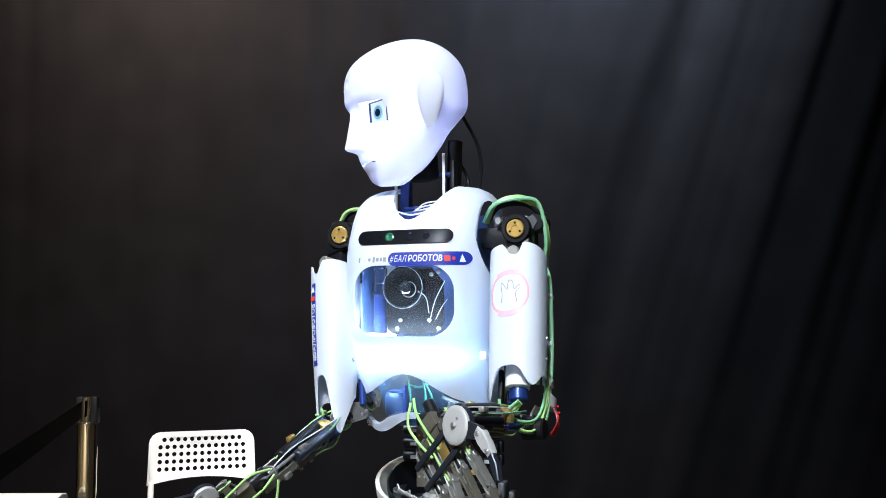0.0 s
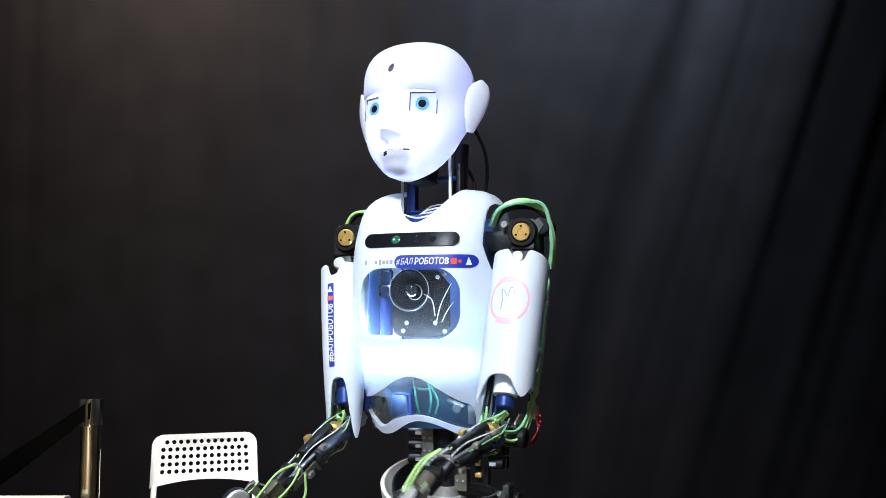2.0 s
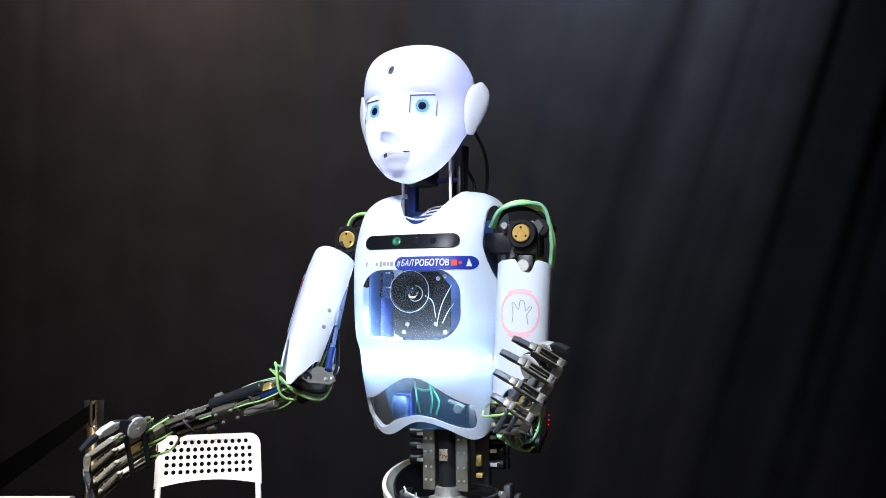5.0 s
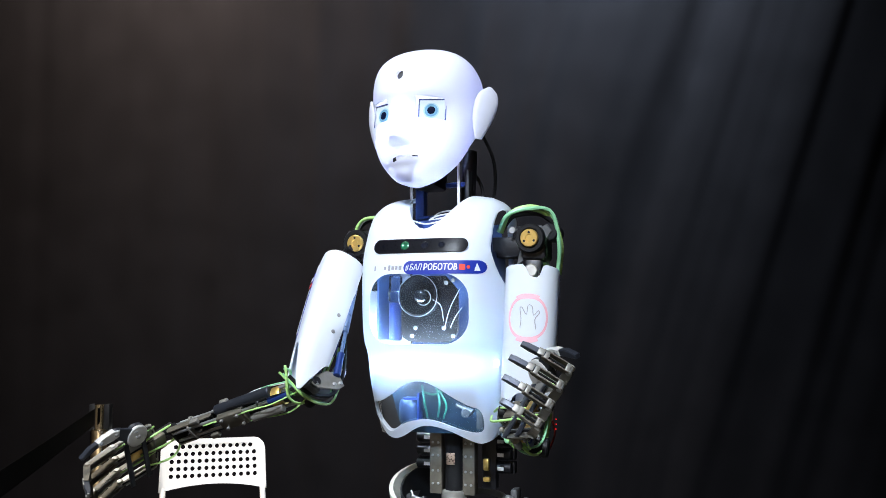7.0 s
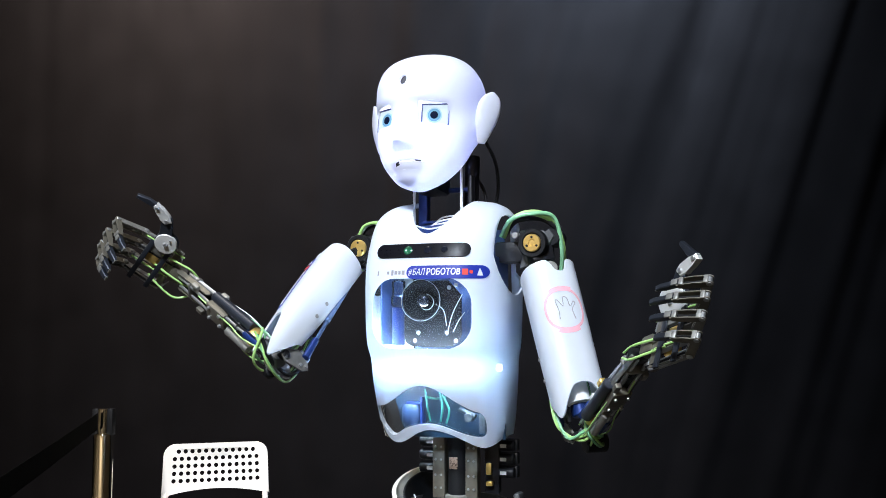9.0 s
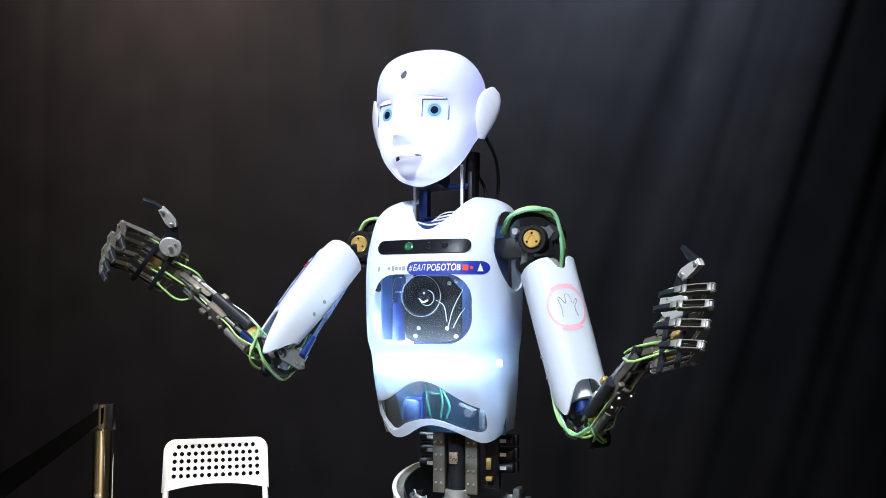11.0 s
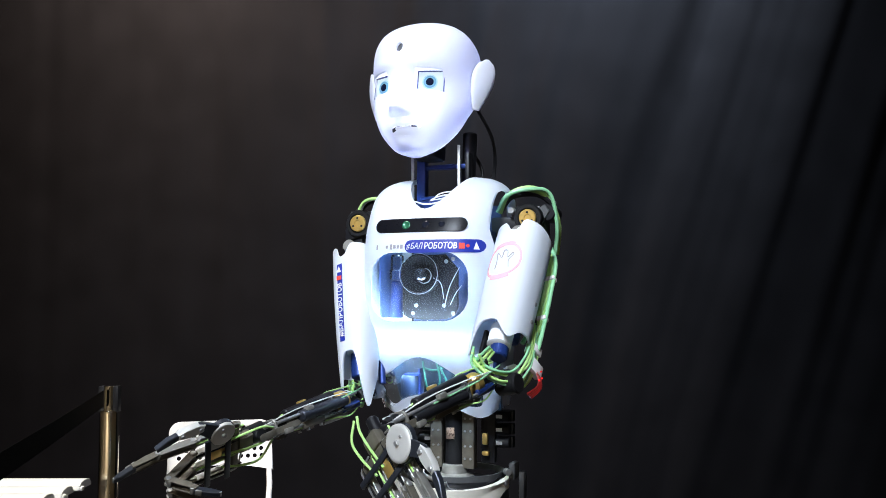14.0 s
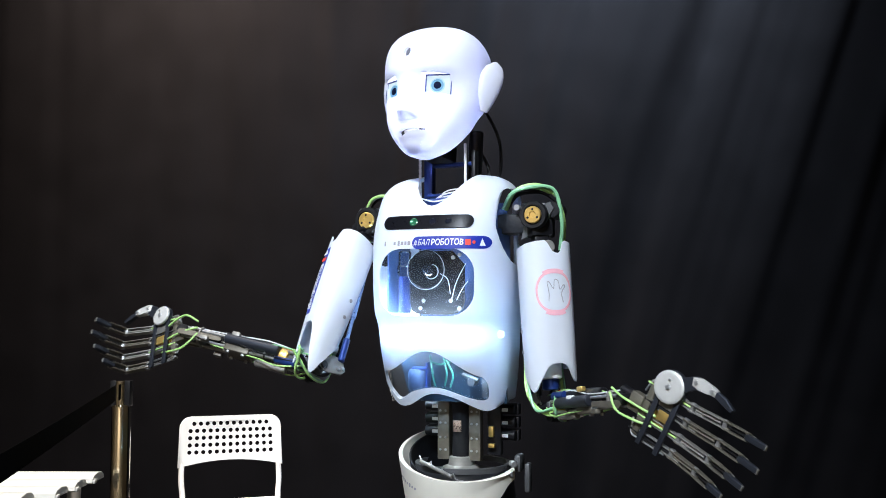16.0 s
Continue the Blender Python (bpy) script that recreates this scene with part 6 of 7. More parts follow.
    walk(right_palm, [
        (0, pose(-0.1299, -0.3957, 0.9804, 157.0, -46.5, -110.1)), (0.5, pose(-0.1284, -0.3944, 0.9822, 157.0, -46.5, -110.1)), (1, pose(-0.1243, -0.3919, 0.9852, 156.9, -46.5, -110.1)),
        (1.1, pose(-0.1232, -0.3915, 0.9856, 156.9, -46.4, -110.1)), (1.2, pose(-0.1205, -0.3910, 0.9859, 157.6, -45.7, -110.4)), (1.3, pose(-0.1155, -0.3904, 0.9862, 159.2, -43.9, -111.1)),
        (1.4, pose(-0.1099, -0.3897, 0.9866, 161.0, -41.8, -111.7)), (1.5, pose(-0.1052, -0.3890, 0.9869, 162.4, -40.0, -112.0)), (1.6, pose(-0.1027, -0.3887, 0.9870, 163.0, -39.2, -112.2)),
        (2, pose(-0.1007, -0.3886, 0.9873, 162.9, -39.2, -112.1)), (2.5, pose(-0.0995, -0.3887, 0.9874, 162.9, -39.2, -112.0)), (3, pose(-0.0977, -0.3889, 0.9877, 162.8, -39.3, -111.9)),
        (3.1, pose(-0.0971, -0.4003, 0.9940, 161.4, -41.8, -111.2)), (3.2, pose(-0.0960, -0.4247, 1.0072, 157.9, -46.7, -109.4)), (3.3, pose(-0.0949, -0.4485, 1.0194, 153.7, -50.6, -107.3)),
        (3.4, pose(-0.1198, -0.4714, 1.0300, 148.8, -52.7, -105.4)), (3.5, pose(-0.1938, -0.4820, 1.0263, 147.6, -56.4, -101.9)), (3.6, pose(-0.3336, -0.4039, 1.0022, 151.0, -61.8, -95.9)),
        (3.7, pose(-0.3943, -0.3016, 1.0105, 152.1, -66.4, -87.3)), (3.8, pose(-0.4079, -0.2591, 1.0211, 147.7, -65.6, -78.0)), (3.9, pose(-0.4125, -0.2301, 1.0311, 143.0, -60.5, -71.8)),
        (4, pose(-0.4141, -0.2196, 1.0352, 141.2, -57.8, -69.3)), (4.5, pose(-0.4165, -0.2211, 1.0353, 141.2, -57.6, -69.1)), (5, pose(-0.4184, -0.2243, 1.0349, 141.2, -57.6, -69.1)),
        (5.5, pose(-0.4197, -0.2286, 1.0342, 141.3, -57.6, -69.1)), (6, pose(-0.4205, -0.2332, 1.0332, 141.3, -57.5, -69.1)), (6.5, pose(-0.4208, -0.2374, 1.0317, 141.3, -57.5, -69.1)),
        (7, pose(-0.4203, -0.2428, 1.0278, 141.4, -57.4, -69.1)), (7.5, pose(-0.4198, -0.2457, 1.0253, 141.4, -57.3, -69.1)), (7.6, pose(-0.4213, -0.2406, 1.0283, 140.8, -59.9, -69.8)),
        (7.7, pose(-0.4225, -0.2268, 1.0378, 138.5, -63.8, -73.5)), (7.8, pose(-0.4214, -0.2083, 1.0529, 131.5, -65.7, -76.6)), (7.9, pose(-0.4197, -0.1916, 1.0718, 118.6, -65.5, -74.4)),
        (8, pose(-0.4195, -0.1821, 1.0922, 103.6, -63.8, -67.8)), (8.1, pose(-0.4229, -0.1821, 1.1229, 84.2, -63.3, -52.3)), (8.2, pose(-0.4258, -0.1871, 1.1648, 63.3, -61.1, -33.6)),
        (8.3, pose(-0.4252, -0.1939, 1.2089, 52.9, -55.6, -27.4)), (8.4, pose(-0.4194, -0.2056, 1.2618, 45.5, -47.8, -27.0)), (8.5, pose(-0.4140, -0.2149, 1.2910, 41.5, -43.8, -26.3)),
        (8.6, pose(-0.4127, -0.2193, 1.2959, 41.1, -43.2, -23.4)), (8.7, pose(-0.4108, -0.2234, 1.2992, 42.1, -42.7, -20.3)), (8.8, pose(-0.4089, -0.2269, 1.3012, 43.7, -42.5, -17.3)),
        (8.9, pose(-0.4074, -0.2292, 1.3022, 45.2, -42.4, -15.1)), (9, pose(-0.4068, -0.2301, 1.3025, 45.8, -42.6, -14.1)), (9.1, pose(-0.4068, -0.2300, 1.3025, 45.9, -42.7, -13.7)),
        (9.2, pose(-0.4069, -0.2298, 1.3024, 46.0, -42.8, -13.4)), (9.5, pose(-0.4077, -0.2285, 1.3019, 46.3, -43.1, -12.8)), (10, pose(-0.4100, -0.2243, 1.3000, 46.5, -43.7, -12.1)),
        (10.5, pose(-0.4127, -0.2182, 1.2968, 46.8, -44.2, -11.7)), (11, pose(-0.4149, -0.2111, 1.2920, 46.9, -44.4, -11.3)), (11.5, pose(-0.4158, -0.2036, 1.2856, 47.0, -44.3, -10.8)),
        (11.6, pose(-0.4156, -0.2021, 1.2835, 46.6, -43.7, -10.1)), (11.7, pose(-0.4150, -0.2005, 1.2801, 44.7, -42.6, -7.2)), (11.8, pose(-0.4142, -0.1987, 1.2748, 41.4, -41.1, -1.8)),
        (11.9, pose(-0.4135, -0.1964, 1.2677, 37.8, -39.6, 4.1)), (12, pose(-0.4132, -0.1936, 1.2585, 35.0, -38.8, 8.8)), (12.1, pose(-0.4155, -0.1869, 1.2289, 35.5, -46.1, 5.1)),
        (12.2, pose(-0.4309, -0.1748, 1.1791, 47.7, -54.9, -17.5)), (12.3, pose(-0.4544, -0.1645, 1.1392, 57.8, -52.4, -39.1)), (12.4, pose(-0.4083, -0.3460, 1.1371, 64.6, -49.2, -42.3)),
        (12.5, pose(-0.2121, -0.4272, 1.1010, 72.4, -52.4, -42.2)), (12.6, pose(-0.2118, -0.4147, 1.0829, 74.8, -54.0, -48.0)), (12.7, pose(-0.1993, -0.4080, 1.0664, 77.1, -54.2, -43.5)),
        (12.8, pose(-0.1761, -0.4098, 1.0537, 83.8, -54.5, -30.5)), (12.9, pose(-0.1668, -0.4116, 1.0461, 104.2, -55.6, -39.4)), (13, pose(-0.1700, -0.4100, 1.0410, 119.1, -54.3, -55.1)),
        (13.1, pose(-0.1693, -0.4107, 1.0368, 119.4, -54.3, -55.3)), (13.2, pose(-0.1675, -0.4124, 1.0331, 119.4, -54.3, -55.3)), (13.3, pose(-0.1653, -0.4143, 1.0299, 119.5, -54.4, -55.4)),
        (13.4, pose(-0.1632, -0.4159, 1.0272, 119.6, -54.4, -55.4)), (13.5, pose(-0.1620, -0.4165, 1.0249, 119.7, -54.4, -55.4)), (13.6, pose(-0.1614, -0.4163, 1.0230, 119.7, -54.4, -55.4)),
        (13.7, pose(-0.1609, -0.4161, 1.0212, 119.7, -54.5, -55.3)), (14, pose(-0.1596, -0.4151, 1.0169, 119.7, -54.5, -55.4)), (14.5, pose(-0.1587, -0.4136, 1.0108, 119.7, -54.7, -55.2)),
        (15, pose(-0.1593, -0.4126, 1.0039, 119.8, -54.6, -55.1)), (15.2, pose(-0.1599, -0.4124, 1.0028, 119.7, -54.7, -55.0)), (15.3, pose(-0.1608, -0.4120, 1.0060, 119.8, -54.7, -55.0)),
        (15.4, pose(-0.1629, -0.4115, 1.0139, 119.6, -54.8, -54.9)), (15.5, pose(-0.1649, -0.4105, 1.0252, 125.3, -59.7, -60.8)), (15.6, pose(-0.2325, -0.3957, 1.0418, 126.7, -71.9, -63.0)),
        (15.7, pose(-0.3374, -0.3322, 1.0705, 126.7, -85.1, -66.2)), (15.8, pose(-0.3894, -0.2802, 1.1059, -130.1, -80.3, 173.3)), (15.9, pose(-0.4165, -0.2441, 1.1371, -127.8, -65.9, 134.0)),
        (16, pose(-0.4238, -0.2333, 1.1502, -127.9, -61.7, 116.9)),
    ])
    grip(right_digits, [(0.0, 0.30, 0.30), (3.2, 0.30, 0.30), (3.4, 0.46, 0.44), (3.6, 0.46, 0.44), (3.9, 0.36, 0.34), (4.2, 0.34, 0.32), (7.6, 0.34, 0.32), (8.0, 0.36, 0.34), (8.2, 0.48, 0.48), (8.4, 0.60, 0.60), (8.6, 0.66, 0.66), (9.0, 0.70, 0.70), (9.2, 0.70, 0.70),
                        (10.0, 0.67, 0.67), (11.0, 0.62, 0.62), (11.5, 0.58, 0.56), (11.8, 0.42, 0.38), (12.1, 0.26, 0.18), (12.3, 0.45, 0.16), (12.4, 0.62, 0.16), (12.5, 0.74, 0.16), (12.7, 0.76, 0.10), (13.0, 0.76, 0.03), (15.2, 0.76, 0.03), (15.4, 0.66, 0.12),
                        (15.6, 0.56, 0.30), (15.8, 0.50, 0.46), (16.0, 0.52, 0.50)])
    walk(left_arm, [
        (0.0, pose(0.1600, -0.0300, 1.3550, -155.9, 7.9, 175.1)), (0.4, pose(0.1600, -0.0300, 1.3550, -155.1, 8.0, 174.4)), (0.5, pose(0.1600, -0.0300, 1.3550, -154.8, 7.6, 174.7)),
        (0.6, pose(0.1600, -0.0300, 1.3550, -154.6, 6.8, 175.0)), (0.7, pose(0.1600, -0.0300, 1.3550, -155.4, 5.9, 173.2)), (0.8, pose(0.1600, -0.0300, 1.3550, -156.4, 4.3, 172.1)),
        (0.9, pose(0.1600, -0.0300, 1.3550, -156.7, 2.0, 173.7)), (1.0, pose(0.1600, -0.0300, 1.3550, -157.0, 0.6, 174.7)), (1.1, pose(0.1600, -0.0300, 1.3550, -157.5, -0.1, 176.5)),
        (1.2, pose(0.1600, -0.0300, 1.3550, -157.9, -1.4, 179.8)), (1.3, pose(0.1600, -0.0300, 1.3550, -158.1, -2.1, -178.2)), (1.4, pose(0.1600, -0.0300, 1.3550, -158.1, -2.2, -177.9)),
        (1.5, pose(0.1600, -0.0300, 1.3550, -158.0, -2.3, -177.7)), (1.8, pose(0.1600, -0.0300, 1.3550, -157.7, -2.4, -177.4)), (1.9, pose(0.1600, -0.0300, 1.3550, -158.1, -2.0, -178.9)),
        (2.0, pose(0.1600, -0.0300, 1.3550, -158.9, -1.5, 178.4)), (2.1, pose(0.1600, -0.0300, 1.3550, -162.4, -1.8, 175.0)), (2.2, pose(0.1600, -0.0300, 1.3550, -166.7, -2.9, 172.7)),
        (2.3, pose(0.1600, -0.0300, 1.3550, -169.2, -3.9, 172.5)), (2.4, pose(0.1600, -0.0300, 1.3550, -170.5, -4.4, 172.5)), (2.5, pose(0.1600, -0.0300, 1.3550, -170.6, -4.4, 173.1)),
        (2.6, pose(0.1600, -0.0300, 1.3550, -170.7, -4.4, 173.7)), (2.7, pose(0.1600, -0.0300, 1.3550, -170.7, -4.4, 174.4)), (2.8, pose(0.1600, -0.0300, 1.3550, -170.8, -4.5, 175.6)),
        (2.9, pose(0.1600, -0.0300, 1.3550, -170.9, -4.8, 177.2)), (3.0, pose(0.1600, -0.0300, 1.3550, -171.0, -5.0, 179.2)), (3.1, pose(0.1600, -0.0300, 1.3550, -171.3, -5.4, -177.1)),
        (3.2, pose(0.1600, -0.0300, 1.3550, -171.8, -5.7, -172.5)), (3.3, pose(0.1600, -0.0300, 1.3550, -172.0, -5.7, -169.5)), (3.4, pose(0.1600, -0.0300, 1.3550, -172.1, -5.1, -168.5)),
        (3.5, pose(0.1600, -0.0300, 1.3550, -172.1, -4.3, -168.1)), (3.6, pose(0.1600, -0.0300, 1.3550, -172.1, -3.7, -168.2)), (3.7, pose(0.1600, -0.0300, 1.3550, -172.1, -3.3, -169.1)),
        (3.8, pose(0.1600, -0.0300, 1.3550, -172.0, -2.8, -170.6)), (3.9, pose(0.1600, -0.0300, 1.3550, -172.0, -2.4, -172.0)), (4.0, pose(0.1600, -0.0300, 1.3550, -172.0, -2.2, -172.6)),
        (4.5, pose(0.1600, -0.0300, 1.3550, -172.0, -2.2, -172.6)), (5.0, pose(0.1600, -0.0300, 1.3550, -172.1, -2.2, -172.6)), (5.5, pose(0.1600, -0.0300, 1.3550, -172.1, -2.2, -172.6)),
        (6.0, pose(0.1600, -0.0300, 1.3550, -172.1, -2.2, -172.5)), (6.5, pose(0.1600, -0.0300, 1.3550, -172.1, -2.2, -172.5)), (7.0, pose(0.1600, -0.0300, 1.3550, -172.1, -2.1, -172.6)),
        (7.5, pose(0.1600, -0.0300, 1.3550, -172.0, -1.9, -172.7)), (7.6, pose(0.1600, -0.0300, 1.3550, -172.1, -1.8, -171.8)), (7.7, pose(0.1600, -0.0300, 1.3550, -172.5, -1.8, -167.5)),
        (7.8, pose(0.1600, -0.0300, 1.3550, -173.0, -1.4, -162.8)), (7.9, pose(0.1600, -0.0300, 1.3550, -165.3, -2.5, -155.6)), (8.0, pose(0.1600, -0.0300, 1.3550, -157.8, -5.0, -149.7)),
        (8.1, pose(0.1600, -0.0300, 1.3550, -157.5, -4.4, -147.5)), (8.2, pose(0.1600, -0.0300, 1.3550, -157.8, -3.6, -145.9)), (8.3, pose(0.1600, -0.0300, 1.3550, -158.3, -1.9, -146.3)),
        (8.4, pose(0.1600, -0.0300, 1.3550, -159.9, 0.9, -148.5)), (8.5, pose(0.1600, -0.0300, 1.3550, -160.7, 2.8, -149.8)), (8.6, pose(0.1600, -0.0300, 1.3550, -160.3, 3.7, -149.7)),
        (8.7, pose(0.1600, -0.0300, 1.3550, -159.7, 4.8, -149.4)), (8.8, pose(0.1600, -0.0300, 1.3550, -159.1, 5.7, -149.0)), (8.9, pose(0.1600, -0.0300, 1.3550, -158.6, 6.4, -148.5)),
        (9.0, pose(0.1600, -0.0300, 1.3550, -158.4, 6.6, -148.2)), (9.5, pose(0.1600, -0.0300, 1.3550, -158.5, 6.5, -147.0)), (10.0, pose(0.1600, -0.0300, 1.3550, -158.8, 6.6, -146.5)),
        (10.5, pose(0.1600, -0.0300, 1.3550, -159.2, 6.8, -146.2)), (11.0, pose(0.1600, -0.0300, 1.3550, -160.0, 7.2, -145.7)), (11.4, pose(0.1600, -0.0300, 1.3550, -160.8, 7.5, -144.8)),
        (11.5, pose(0.1600, -0.0300, 1.3550, -161.0, 7.5, -144.5)), (11.6, pose(0.1600, -0.0300, 1.3550, -161.8, 7.7, -143.7)), (11.7, pose(0.1600, -0.0300, 1.3550, -163.1, 8.1, -142.6)),
        (11.8, pose(0.1600, -0.0300, 1.3550, -164.5, 8.7, -142.0)), (11.9, pose(0.1600, -0.0300, 1.3550, -166.2, 9.3, -142.3)), (12.0, pose(0.1600, -0.0300, 1.3550, -167.4, 9.4, -142.8)),
        (12.1, pose(0.1600, -0.0300, 1.3550, -163.8, 6.7, -145.0)), (12.2, pose(0.1600, -0.0300, 1.3550, -157.7, 2.7, -147.5)), (12.3, pose(0.1600, -0.0300, 1.3550, -156.9, 1.6, -147.4)),
        (12.4, pose(0.1600, -0.0300, 1.3550, -158.5, 1.6, -145.9)), (12.5, pose(0.1600, -0.0300, 1.3550, -159.7, 1.2, -144.5)), (12.6, pose(0.1600, -0.0300, 1.3550, -158.9, 0.5, -152.9)),
        (12.7, pose(0.1600, -0.0300, 1.3550, -157.9, 0.2, -164.6)), (12.8, pose(0.1600, -0.0300, 1.3550, -159.0, -1.3, -171.3)), (12.9, pose(0.1600, -0.0300, 1.3550, -159.8, -3.4, -176.9)),
        (13.0, pose(0.1600, -0.0300, 1.3550, -160.1, -4.5, -179.2)), (13.1, pose(0.1600, -0.0300, 1.3550, -158.5, -4.3, -179.3)), (13.2, pose(0.1600, -0.0300, 1.3550, -155.0, -3.6, -179.8)),
        (13.3, pose(0.1600, -0.0300, 1.3550, -151.6, -2.7, 179.5)), (13.4, pose(0.1600, -0.0300, 1.3550, -148.7, 0.8, 174.5)), (13.5, pose(0.1600, -0.0300, 1.3550, -146.6, 5.1, 169.1)),
        (13.6, pose(0.1600, -0.0300, 1.3550, -145.0, 6.8, 167.8)), (13.7, pose(0.1600, -0.0300, 1.3550, -143.5, 8.3, 167.0)), (13.8, pose(0.1600, -0.0300, 1.3550, -142.3, 9.5, 166.5)),
        (13.9, pose(0.1600, -0.0300, 1.3550, -141.7, 10.4, 166.0)), (14.0, pose(0.1600, -0.0300, 1.3550, -141.4, 11.1, 165.4)), (14.1, pose(0.1600, -0.0300, 1.3550, -141.1, 11.9, 164.7)),
        (14.2, pose(0.1600, -0.0300, 1.3550, -141.0, 12.6, 164.0)), (14.3, pose(0.1600, -0.0300, 1.3550, -140.9, 13.3, 163.4)), (14.4, pose(0.1600, -0.0300, 1.3550, -140.9, 13.8, 162.9)),
        (14.5, pose(0.1600, -0.0300, 1.3550, -140.9, 14.1, 162.6)), (15.0, pose(0.1600, -0.0300, 1.3550, -141.6, 14.2, 162.1)), (15.1, pose(0.1600, -0.0300, 1.3550, -141.8, 14.0, 162.2)),
        (15.2, pose(0.1600, -0.0300, 1.3550, -141.7, 12.2, 164.7)), (15.3, pose(0.1600, -0.0300, 1.3550, -141.2, 4.4, 177.1)), (15.4, pose(0.1600, -0.0300, 1.3550, -142.3, -0.0, -173.9)),
        (15.5, pose(0.1600, -0.0300, 1.3550, -144.7, -1.7, -167.5)), (15.6, pose(0.1600, -0.0300, 1.3550, -148.3, -3.8, -160.9)), (15.7, pose(0.1600, -0.0300, 1.3550, -152.9, -4.6, -154.8)),
        (15.8, pose(0.1600, -0.0300, 1.3550, -158.9, -3.5, -150.7)), (15.9, pose(0.1600, -0.0300, 1.3550, -168.3, -0.8, -146.3)), (16.0, pose(0.1600, -0.0300, 1.3550, -173.2, 1.0, -144.0)),
    ])
